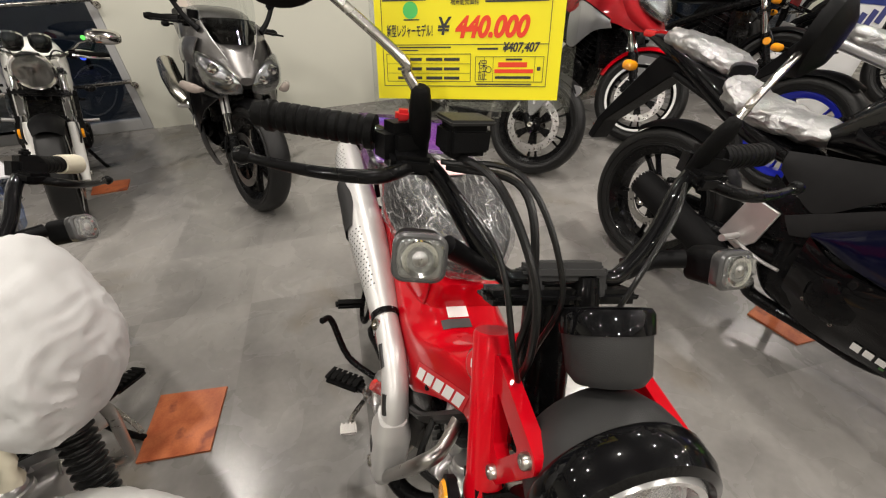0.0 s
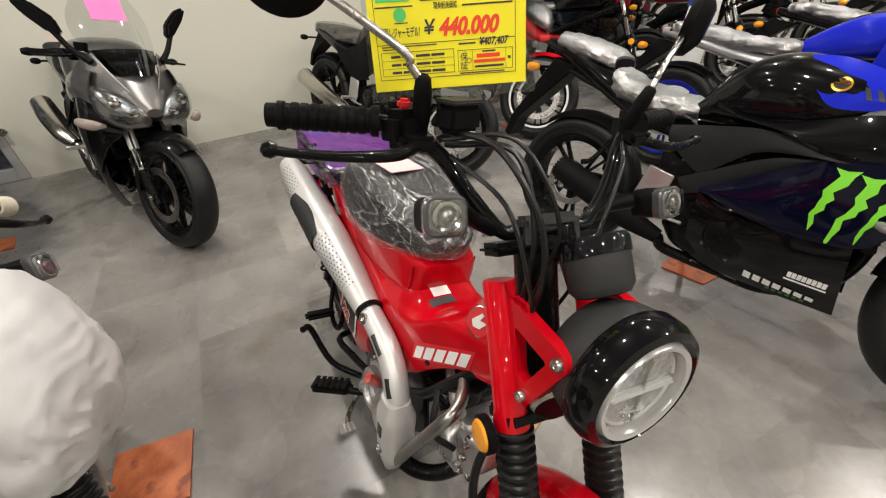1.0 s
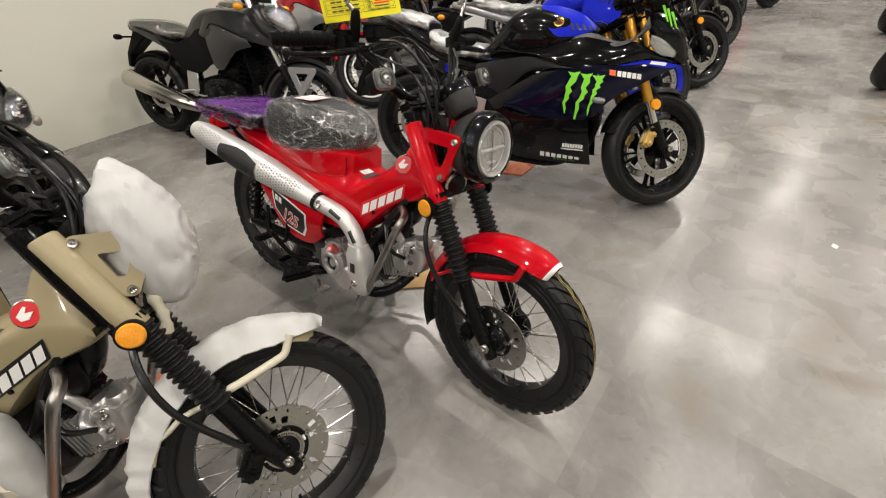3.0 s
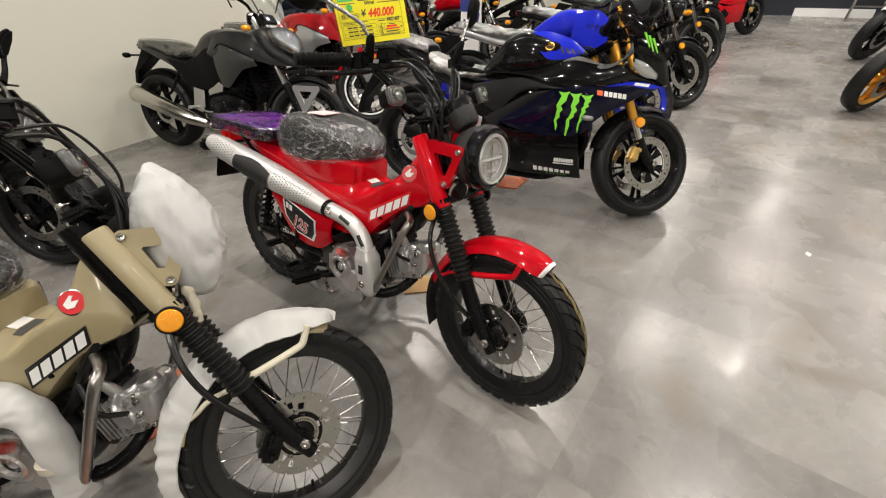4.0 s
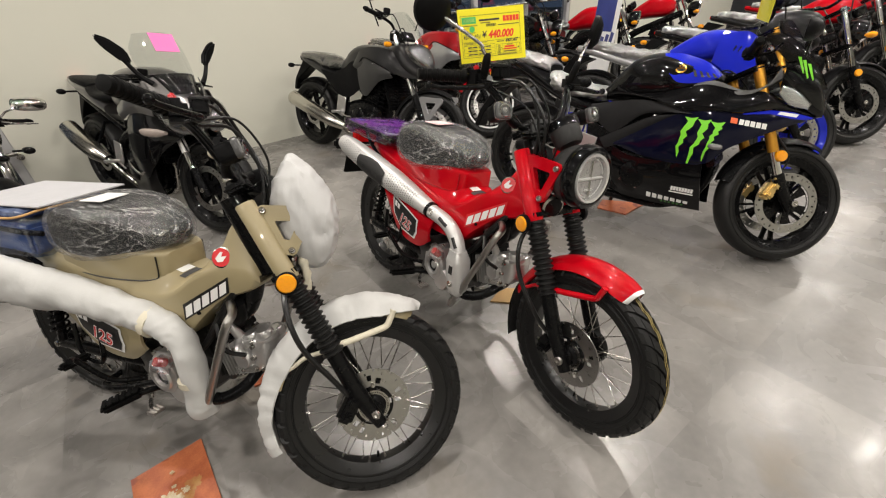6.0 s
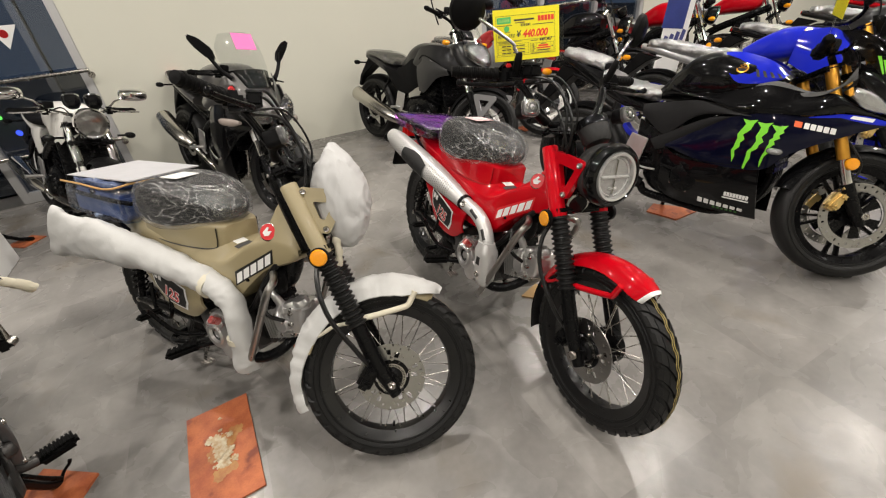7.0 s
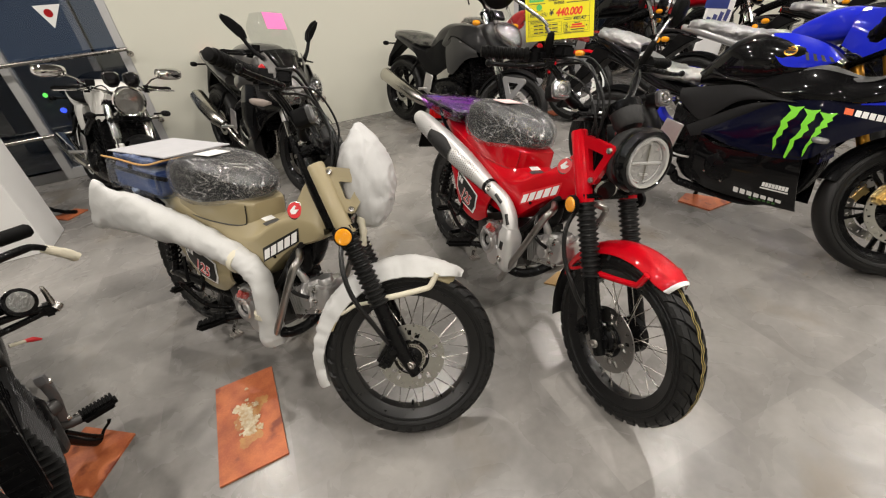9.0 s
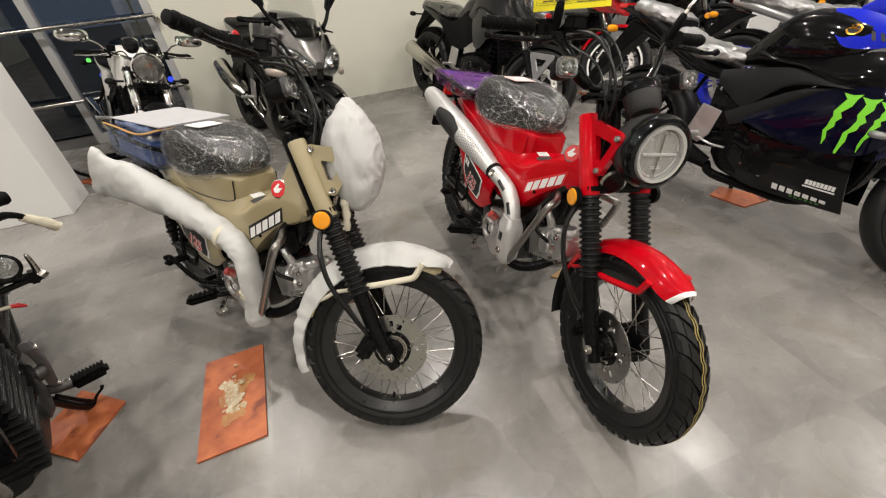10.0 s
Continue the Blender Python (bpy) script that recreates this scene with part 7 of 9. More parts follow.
        part("side_mark", decal(mt, [[(-0.045, 0.722), (-0.115, 0.728), (-0.122, 0.716), (-0.05, 0.708)]], k, 0.005, 4), WHITE, mid)
        if claw:
            def strip(pts, w):
                q = []
                for i, (a, b) in enumerate(zip(pts, pts[1:])):
                    q.append([(a[0] - w[i], a[1]), (a[0] + w[i], a[1]), (b[0] + w[i + 1], b[1]), (b[0] - w[i + 1], b[1])])
                return q
            green = []
            j = [0.0, 0.004, -0.004, 0.005, -0.004, 0.003, -0.003, 0.002, -0.002]
            for n, line in enumerate(([(-0.444, 0.655), (-0.466, 0.599), (-0.465, 0.562), (-0.476, 0.522), (-0.468, 0.468)],
                                      [(-0.385, 0.65), (-0.392, 0.60), (-0.390, 0.563), (-0.41, 0.528), (-0.412, 0.47), (-0.42, 0.437)],
                                      [(-0.328, 0.645), (-0.329, 0.617), (-0.339, 0.591), (-0.343, 0.560), (-0.353, 0.515), (-0.360, 0.465)])):
                pts = [(p.x + j[i % 9], p.z) for i, p in enumerate(curve([(x, 0, z) for x, z in line], 2))]
                last = len(pts) - 1
                green.append(strip(pts, [(0.0155 - 0.0015 * n) * (1 - i / last) ** 0.55 * (1.18 if i % 2 else 0.86) + 0.0008 for i in range(last + 1)]))
                x, z = line[0]
                green[-1].append([(x - 0.036, z + 0.014), (x - 0.006, z + 0.010), (x + 0.014, z - 0.012), (x - 0.012, z - 0.012)])
                green[-1].append([(x - 0.006, z + 0.010), (x + 0.024, z + 0.017), (x + 0.012, z - 0.006), (x + 0.004, z - 0.012)])
            for g in green:
                part("claw_mark", decal(mt, g, k, 0.004, 2), GREEN_INK, mid, "green claw stroke")
            decals("sponsor_mark", mt, [[(-0.262, 0.683), (-0.29, 0.686), (-0.287, 0.662), (-0.259, 0.659)]], k, mat("orange_ink", (0.8, 0.13, 0.03), 0.4), mid)
            decals("sponsor_mark", mt, [[(-0.254 + 0.0225 * i, 0.682 - 0.0025 * i), (-0.236 + 0.0225 * i, 0.680 - 0.0025 * i), (-0.234 + 0.0225 * i, 0.656 - 0.0025 * i), (-0.252 + 0.0225 * i, 0.658 - 0.0025 * i)] for i in range(5)], k, WHITE, mid)
            decals("sponsor_mark", bt, [[(-0.575 + 0.031 * i, 0.255 - 0.002 * i), (-0.552 + 0.031 * i, 0.253 - 0.002 * i), (-0.552 + 0.031 * i, 0.225), (-0.575 + 0.031 * i, 0.227)] for i in range(7)], k, WHITE, belly)
            decals("sponsor_mark", bt, [[(-0.50 + 0.02 * i, 0.222), (-0.487 + 0.02 * i, 0.222), (-0.487 + 0.02 * i, 0.212), (-0.50 + 0.02 * i, 0.212)] for i in range(6)], k, mat("dark_green_ink", (0.03, 0.12, 0.02), 0.4), belly)
            decals("sponsor_mark", bt, [[(-0.46 + 0.0135 * i, 0.315), (-0.4485 + 0.0135 * i, 0.315), (-0.4485 + 0.0135 * i, 0.293), (-0.46 + 0.0135 * i, 0.293)] for i in range(8)], k, WHITE, belly)
            decals("sponsor_mark", bt, [[(-0.465, 0.288), (-0.35, 0.288), (-0.35, 0.281), (-0.465, 0.281)]], k, WHITE, belly)
        # matt knee panel and frame cover
        part("knee_panel", panel([(-0.989, 0.678), (-0.848, 0.705), (-0.697, 0.727), (-0.564, 0.711), (-0.449, 0.684)], [(-0.98, 0.62), (-0.85, 0.54), (-0.80, 0.56), (-0.686, 0.655), (-0.54, 0.682)], [0.135, 0.15, 0.168, 0.195, 0.212], [0.145, 0.155, 0.165, 0.19, 0.213], 0.010, 24, 6, 0.006, k), DARK_MATT, bike, "matt black knee panel")
        part("frame_cover", panel([(-0.90, 0.50), (-0.806, 0.555), (-0.646, 0.646), (-0.51, 0.68)], [(-0.86, 0.45), (-0.79, 0.482), (-0.64, 0.60), (-0.50, 0.683)], [0.155, 0.165, 0.185, 0.207], [0.155, 0.168, 0.188, 0.208], 0.005, 18, 5, 0.006, k), DARK_MATT, bike, "matt black frame cover")
        part("frame_plate", panel([(-0.80, 0.565), (-0.90, 0.56), (-0.99, 0.60)], [(-0.80, 0.44), (-0.90, 0.42), (-0.98, 0.46)], [0.150, 0.145, 0.13], [0.15, 0.15, 0.14], 0.004, 12, 5, 0.006, k), BLACKM, bike)
        part("dash_panel", panel([(-0.166, 0.915), (-0.198, 0.838), (-0.277, 0.808), (-0.40, 0.84), (-0.475, 0.826)], [(-0.15, 0.87), (-0.222, 0.806), (-0.30, 0.785), (-0.407, 0.797), (-0.50, 0.80)], [0.125, 0.15, 0.155, 0.155, 0.155], [0.14, 0.166, 0.178, 0.186, 0.183], 0.004, 22, 5, 0.006, k), MATT_GREY, bike, "matt grey inner fairing")
        hl = part("headlamp", hull([(-0.022, 0.745, 0.772, 0.010, 2.5, k * 0.072), (-0.06, 0.75, 0.806, 0.020, 2.5, k * 0.092), (-0.10, 0.762, 0.827, 0.020, 2.5, k * 0.115), (-0.14, 0.80, 0.838, 0.008, 2.5, k * 0.138)], 20, 4), LAMP_MID, bike, "slanted clear headlamp")
        part("lamp_lens", hull([(-0.016, 0.742, 0.776, 0.014, 2.5, k * 0.074), (-0.06, 0.746, 0.811, 0.025, 2.5, k * 0.094), (-0.10, 0.758, 0.832, 0.025, 2.5, k * 0.117), (-0.145, 0.797, 0.842, 0.012, 2.5, k * 0.140)], 20, 4), LENS, hl)
        mirror(bike, (-0.10, k * 0.10, 0.96), (-0.10, k * 0.22, 1.02), (-0.12, k * 0.30, 1.045), k, "slim")
        signal(bike, (-0.311, k * 0.255, 0.552), k, RIM_GREY, None, 0.014)
    part("nose_cowl", hull([(0.04, 0.715, 0.755, 0.025, 2.6), (0.015, 0.71, 0.82, 0.055, 2.6), (-0.03, 0.722, 0.885, 0.08, 2.6), (-0.09, 0.755, 0.925, 0.10, 2.6), (-0.15, 0.83, 0.935, 0.105, 2.6)], 28, 4), col["upper"], bike, "nose cowl")
    ws = part("windscreen", screen([(0.022, 0.835, 0.06), (-0.017, 0.90, 0.09), (-0.091, 0.98, 0.115), (-0.158, 1.034, 0.11), (-0.212, 1.062, 0.075)], 0.5), col.get("screen", SMOKE), bike, "bubble windscreen")
    if claw:
        for i in range(3):
            gx, gz = -0.118 + 0.021 * i, 0.958 - 0.013 * i
            gm = bmesh.new()
            gm.faces.new([gm.verts.new(p) for p in ((gx - 0.006, -0.118, gz), (gx + 0.006, -0.117, gz), (gx + 0.036, -0.112, gz - 0.064 - 0.006 * (i == 1)), (gx + 0.031, -0.112, gz - 0.066 - 0.006 * (i == 1)))])
            part("claw_mark", gm, GREEN_INK, ws, "green claw stroke")
    part("meter", box((-0.22, 0, 0.955), (0.03, 0.15, 0.075), 0.01, turn(0, -35, 0)), PLASTIC, bike)
    return bike


SPORT = dict(upper=GLOSS, mid=NAVY, belly=GLOSS, tank=GLOSS, tank_front=BLUE, tail=GLOSS, stripe=BLUE, rim=BLACKM)
sport_bike(bike_pose(1.52, 0.87, -53, 12), "black and blue sport motorcycle with green claw marks and wrapped seats", SPORT, 38, True)
SPORT_RED = dict(upper=RED, mid=RED, belly=RED, tank=RED, tail=RED, stripe=WHITE, rim=BLACKM, guard=RED)
sport_bike(bike_pose(7.45, 3.57, -14, 8), "red sport motorcycle with full fairing", SPORT_RED, 10)


def touring_bike(m, label):
    """A large grey sport tourer with twin headlamps and a tall clear screen."""
    s = dict(wb=1.445, rf=0.30, rr=0.32, wf=0.12, wr=0.18, steer=12, usd=True, fork_mat=MUFF, cal_mat=BLACKM, rim=BLACKM, spokes=6, twin=False, fork_reflector=False, bar_z=0.92, bar_w=0.32, guard=(55, 165), guard_mat=GLOSS, tank_mat=GREY_P, tail_mat=GREY_P, wrap=False,
             tank=[(-0.40, 0.80, 0.96, 0.12, 3), (-0.48, 0.76, 1.01, 0.18, 3), (-0.60, 0.74, 1.02, 0.20, 3), (-0.75, 0.73, 0.99, 0.18, 3), (-0.88, 0.74, 0.91, 0.13, 3), (-0.96, 0.75, 0.85, 0.09, 3)],
             seat=[(-0.92, 0.78, 0.82, 0.09, 3), (-1.0, 0.77, 0.835, 0.13, 3), (-1.15, 0.775, 0.84, 0.145, 3), (-1.28, 0.79, 0.88, 0.13, 3)],
             pillion=[(-1.27, 0.84, 0.89, 0.11, 3), (-1.36, 0.85, 0.915, 0.125, 3), (-1.52, 0.87, 0.93, 0.12, 3), (-1.64, 0.89, 0.93, 0.09, 3)],
             tail=[(-1.05, 0.68, 0.76, 0.13, 3), (-1.25, 0.74, 0.85, 0.14, 3), (-1.48, 0.82, 0.90, 0.13, 3), (-1.68, 0.87, 0.915, 0.09, 3), (-1.78, 0.89, 0.91, 0.05, 3)],
             muffler=([(-1.10, -0.17, 0.36), (-1.20, -0.20, 0.41), (-1.36, -0.22, 0.49), (-1.50, -0.225, 0.56)], [0.04, 0.062, 0.068, 0.062], SATIN), cap_mat=SATIN, muffler_both=True, bar_mirror=None, lever_mat=BLACKM, rear_signal=PLASTIC, hang=(-1.60, 0.84, -1.72, 0.55))
    bike = road_bike(m, label, s)
    FORM.append(Matrix.Translation((0, 0, -0.09)))
    for k in (1, -1):
        part("nose_panel", panel([(0.0, 0.80), (-0.08, 0.90), (-0.17, 1.0), (-0.24, 1.06)], [(-0.02, 0.76), (-0.12, 0.78), (-0.24, 0.86), (-0.34, 0.98)], [0.012, 0.06, 0.11, 0.14], [0.03, 0.15, 0.20, 0.20], 0.012, 20, 7, 0.006, k), GREY_P, bike, "graphite grey nose panel")
        hl = part("headlamp", hull([(0.0, 0.75, 0.80, 0.022, 2.6, k * 0.045), (-0.03, 0.742, 0.85, 0.05, 2.6, k * 0.09), (-0.085, 0.765, 0.90, 0.05, 2.6, k * 0.145), (-0.155, 0.84, 0.925, 0.02, 2.4, k * 0.185)], 22, 4), LAMP_DARK, bike, "slanted twin headlamp")
        part("lamp_lens", hull([(0.008, 0.745, 0.805, 0.026, 2.6, k * 0.047), (-0.028, 0.735, 0.857, 0.056, 2.6, k * 0.092), (-0.085, 0.758, 0.907, 0.056, 2.6, k * 0.148), (-0.163, 0.835, 0.93, 0.024, 2.4, k * 0.189)], 22, 4), LENS, hl)
        part("lamp_divider", tube([(-0.02, k * 0.10, 0.80), (-0.075, k * 0.125, 0.875)], 0.008, 8, 1), BLACKM, hl)
        part("projector", lathe([(0.002, 0.02), (0.02, 0.014), (0.028, 0.0)], (-0.045, k * 0.145, 0.86), (0.8, k * 0.4, 0.1), 20), CHROME, hl)
        part("projector", lathe([(0.002, 0.024), (0.016, 0.018), (0.022, 0.0)], (-0.005, k * 0.085, 0.815), (0.9, k * 0.2, 0.05), 20), CHROME, hl)
        part("side_fairing", panel([(-0.02, 0.76), (-0.14, 0.80), (-0.28, 0.86), (-0.42, 0.86), (-0.55, 0.80)], [(-0.10, 0.70), (-0.22, 0.62), (-0.34, 0.50), (-0.46, 0.42), (-0.60, 0.46)], [0.06, 0.16, 0.21, 0.215, 0.20], [0.14, 0.19, 0.215, 0.21, 0.19], 0.02, 24, 9, 0.006, k), GLOSS, bike, "black side fairing")
        part("fairing_trim", tube([(-0.44, k * 0.222, 0.47), (-0.52, k * 0.214, 0.44), (-0.64, k * 0.20, 0.455), (-0.72, k * 0.19, 0.50)], [0.006, 0.011, 0.010, 0.005], 10, 6), CHROME, bike, "bright trim on the fairing")
        part("shoulder_panel", panel([(-0.20, 0.985), (-0.34, 0.975), (-0.50, 0.93), (-0.66, 0.86)], [(-0.20, 0.84), (-0.33, 0.85), (-0.47, 0.83), (-0.60, 0.79)], [0.17, 0.205, 0.215, 0.20], [0.205, 0.222, 0.222, 0.205], 0.012, 18, 6, 0.006, k), GREY_P, bike, "graphite grey shoulder panel")
        part("fairing_vent", panel([(-0.30, 0.70), (-0.42, 0.72), (-0.54, 0.70)], [(-0.36, 0.56), (-0.44, 0.54), (-0.54, 0.58)], [0.236, 0.238, 0.224], [0.23, 0.232, 0.22], 0.004, 14, 5, 0.004, k), PLASTIC, bike)
        part("lower_fairing", panel([(-0.34, 0.50), (-0.46, 0.43), (-0.62, 0.46), (-0.75, 0.50)], [(-0.36, 0.24), (-0.5, 0.20), (-0.66, 0.20), (-0.80, 0.24)], [0.20, 0.205, 0.18, 0.16], [0.13, 0.14, 0.14, 0.13], 0.015, 18, 7, 0.006, k), GLOSS, bike)
        part("inner_fairing", panel([(-0.24, 1.0), (-0.32, 0.98), (-0.42, 0.90)], [(-0.20, 0.72), (-0.30, 0.70), (-0.40, 0.68)], [0.13, 0.16, 0.18], [0.13, 0.16, 0.18], 0.004, 12, 5, 0.004, k), MATT, bike)
        stalk = part("mirror_stem", tube([(-0.22, k * 0.15, 1.02), (-0.26, k * 0.20, 1.07), (-0.29, k * 0.235, 1.13), (-0.30, k * 0.25, 1.16)], [0.016, 0.013, 0.012, 0.014], 10, 5), PLASTIC, bike)
        blade = plate([(-0.055, -0.045), (0.02, -0.035), (0.12, 0.035), (0.165, 0.085), (0.155, 0.105), (0.07, 0.085), (-0.03, 0.025)], -0.018, 0.018, 0.012, seg=2)
        blade.transform(Matrix.Diagonal((0.72, 1.0, 1.0, 1)))
        blade.transform(Matrix.Translation((-0.30, k * 0.245, 1.175)) @ turn(0, 0, k * (90 + 28)) @ (Matrix() if k > 0 else Matrix.Diagonal((1, -1, 1, 1))))
        part("mirror", blade, PLASTIC, stalk, "angular black mirror")
        part("signal_lens", hull([(-0.10, 0.74, 0.76, 0.012, 2.2, k * 0.20), (-0.14, 0.725, 0.775, 0.022, 2.2, k * 0.235), (-0.21, 0.73, 0.775, 0.022, 2.2, k * 0.265), (-0.25, 0.745, 0.765, 0.008, 2.2, k * 0.272)], 18, 4), mat("clear_signal", (0.32, 0.27, 0.24), 0.15, 0.2, 0.5), bike, "pinkish clear signal lens")
        part("fork_guard", panel([(-0.05, 0.52), (-0.10, 0.50)], [(-0.03, 0.36), (-0.09, 0.34)], 0.13, 0.13, 0.01, 6, 5, 0.004, k), PLASTIC, bike)
    part("nose_cowl", hull([(0.0, 0.79, 0.83, 0.03, 2.6), (-0.05, 0.76, 0.88, 0.08, 2.6), (-0.13, 0.76, 0.96, 0.11, 2.6), (-0.21, 0.82, 1.01, 0.12, 2.6), (-0.26, 0.90, 1.02, 0.11, 2.6)], 26, 4), GREY_P, bike, "graphite grey nose cowl")
    ws = part("windscreen", screen([(-0.11, 0.985, 0.10), (-0.18, 1.10, 0.155), (-0.25, 1.22, 0.165), (-0.31, 1.31, 0.12)], 0.55), SCREEN, bike, "tall clear windscreen")
    part("screen_base", screen([(-0.10, 0.97, 0.095), (-0.15, 1.04, 0.135), (-0.175, 1.085, 0.15)], 0.55, 0.005), SMOKE, bike)
    part("price_card", box((-0.232, -0.035, 1.252), (0.003, 0.14, 0.115), 0, turn(0, -32, 0)), mat("pink_card", (0.75, 0.16, 0.42), 0.6, grain=0.05, scale=20), ws, "pink card stuck to the screen")
    part("meter", box((-0.34, 0, 1.02), (0.04, 0.2, 0.08), 0.012, turn(0, -40, 0)), PLASTIC, bike)
    FORM.pop()
    return bike


touring_bike(bike_pose(-1.41, 2.27, -46, 11), "dark grey sport touring motorcycle with a clear screen and pink card")


def crossover_bike(m, label, main, side, ring=None, guard_mat=None, steer=30):
    """A crossover road bike with a high tank cover, small screen and a fat silver muffler."""
    s = dict(wb=1.42, rf=0.30, rr=0.31, wf=0.12, wr=0.16, steer=steer, rim=BLACKM, ring=ring, spokes=6, disc_sides=(-1,), disc=0.16, bar_z=1.06, bar_w=0.37, guard=(52, 165), guard_mat=guard_mat or MATT, tank_mat=main, tail_mat=DKGREY_P, wrap_mat=FILM, fork_reflector=False,
             tank=[(-0.36, 0.76, 0.92, 0.12, 3), (-0.45, 0.72, 0.93, 0.155, 3.4), (-0.55, 0.70, 0.935, 0.17, 3.4), (-0.68, 0.70, 0.935, 0.17, 3.4), (-0.78, 0.70, 0.905, 0.155, 3.2), (-0.86, 0.70, 0.85, 0.13, 3), (-0.95, 0.70, 0.78, 0.10, 3)],
             seat=[(-0.92, 0.74, 0.765, 0.10, 3), (-1.0, 0.735, 0.79, 0.13, 3), (-1.10, 0.735, 0.80, 0.14, 3), (-1.19, 0.755, 0.835, 0.14, 3), (-1.32, 0.79, 0.85, 0.13, 3), (-1.50, 0.81, 0.855, 0.10, 3)],
             tail=[(-0.92, 0.56, 0.70, 0.13, 3), (-1.08, 0.62, 0.73, 0.14, 3), (-1.28, 0.70, 0.79, 0.13, 3), (-1.48, 0.775, 0.825, 0.10, 3), (-1.58, 0.80, 0.83, 0.06, 3)],
             muffler=([(-0.86, -0.16, 0.245), (-1.02, -0.20, 0.295), (-1.25, -0.225, 0.375), (-1.50, -0.23, 0.455)], [0.035, 0.056, 0.064, 0.066], SATIN), cap_mat=SATIN, hang=(-1.55, 0.77, -1.70, 0.52), rear_signal=PLASTIC)
    bike = road_bike(m, label, s)
    for k in (1, -1):
        part("tank_side", panel([(-0.20, 0.86), (-0.34, 0.905), (-0.53, 0.915), (-0.66, 0.87), (-0.74, 0.79)], [(-0.02, 0.695), (-0.16, 0.70), (-0.27, 0.725), (-0.50, 0.715), (-0.68, 0.74)], [0.10, 0.15, 0.165, 0.17, 0.15], [0.06, 0.14, 0.19, 0.19, 0.165], 0.016, 22, 7, 0.006, k), main, bike, "painted tank side and beak")
        part("side_cowl", panel([(-0.27, 0.745), (-0.40, 0.79), (-0.55, 0.832), (-0.66, 0.765)], [(-0.25, 0.695), (-0.385, 0.66), (-0.55, 0.54), (-0.63, 0.545)], [0.195, 0.205, 0.20, 0.175], [0.185, 0.20, 0.185, 0.165], 0.012, 20, 7, 0.006, k), side, bike, "grey side cowl")
        part("knee_recess", panel([(-0.62, 0.80), (-0.74, 0.80), (-0.86, 0.745), (-0.98, 0.715)], [(-0.60, 0.60), (-0.70, 0.575), (-0.82, 0.60), (-0.94, 0.63)], [0.172, 0.165, 0.142, 0.135], [0.17, 0.168, 0.16, 0.15], 0.006, 16, 5, 0.005, k), MATT, bike, "matt black knee panel")
        part("tank_edge", tube([(-0.27, k * 0.197, 0.742), (-0.40, k * 0.208, 0.792), (-0.55, k * 0.204, 0.835), (-0.64, k * 0.18, 0.785), (-0.72, k * 0.165, 0.735)], 0.004, 8, 6), BLACKM, bike)
        part("wing_mark", plate([(-0.47, 0.80), (-0.40, 0.785), (-0.46, 0.755), (-0.43, 0.785)], k * 0.205 - 0.001, k * 0.205 + 0.001, 0), SILVER_P, bike)
        part("seat_panel", panel([(-0.72, 0.722), (-0.88, 0.70), (-1.02, 0.70), (-1.18, 0.73)], [(-0.65, 0.60), (-0.74, 0.53), (-0.86, 0.505), (-0.97, 0.53)], [0.16, 0.14, 0.145, 0.145], [0.165, 0.16, 0.155, 0.15], 0.008, 16, 6, 0.006, k), MATT, bike)
        part("fork_shield", pierced([(-0.01, 0.55), (0.18, 0.55), (0.055, 0.40)], 0.02, 0.5, k * 0.105 - 0.006, k * 0.105 + 0.006), SILVER_P, bike, "silver V-shaped mudguard bracket")
        mirror(bike, (-0.36, k * 0.22, 1.06), (-0.36, k * 0.28, 1.16), (-0.36, k * 0.33, 1.26), k, "slim")
        signal(bike, (-0.26, k * 0.22, 0.935), k, AMBER)
    hl = part("headlamp", hull([(0.0, 0.765, 0.80, 0.03, 2.5), (-0.03, 0.765, 0.86, 0.075, 2.5), (-0.08, 0.775, 0.925, 0.105, 2.5), (-0.15, 0.80, 0.95, 0.11, 2.5), (-0.19, 0.85, 0.95, 0.10, 2.5)], 24, 4), LAMP_DARK, bike, "wide clear headlamp")
    part("lamp_lens", hull([(0.008, 0.76, 0.805, 0.035, 2.5), (-0.026, 0.76, 0.866, 0.08, 2.5), (-0.08, 0.77, 0.931, 0.11, 2.5), (-0.15, 0.795, 0.956, 0.115, 2.5)], 24, 4), LENS, hl)
    part("nose_cowl", hull([(0.0, 0.68, 0.715, 0.045, 2.6), (-0.06, 0.69, 0.775, 0.10, 2.6), (-0.16, 0.72, 0.86, 0.135, 2.8), (-0.26, 0.75, 0.95, 0.14, 2.8), (-0.36, 0.76, 0.935, 0.13, 2.8)], 28, 4), main, bike, "painted beak and cowl")
    part("windscreen", screen([(-0.09, 0.94, 0.10), (-0.15, 1.04, 0.125), (-0.22, 1.12, 0.12), (-0.285, 1.175, 0.08)], 0.5), SCREEN, bike)
    part("meter", box((-0.25, 0, 1.0), (0.03, 0.14, 0.08), 0.01, turn(0, -35, 0)), PLASTIC, bike)
    return bike


crossover_bike(bike_pose(0.16, 2.85, -50, 11), "dark grey crossover motorcycle beside the wall, seat in clear plastic", DKGREY_P, mat("mid_grey_paint", (0.06, 0.06, 0.06), 0.4, 0.5, 0.15, 0.1, 150, spec=0.2))
crossover_bike(bike_pose(0.88, 3.38, -50, 11), "red and silver crossover motorcycle with white-ringed wheels", DARK_RED, SILVER_P, WHITE, RED)


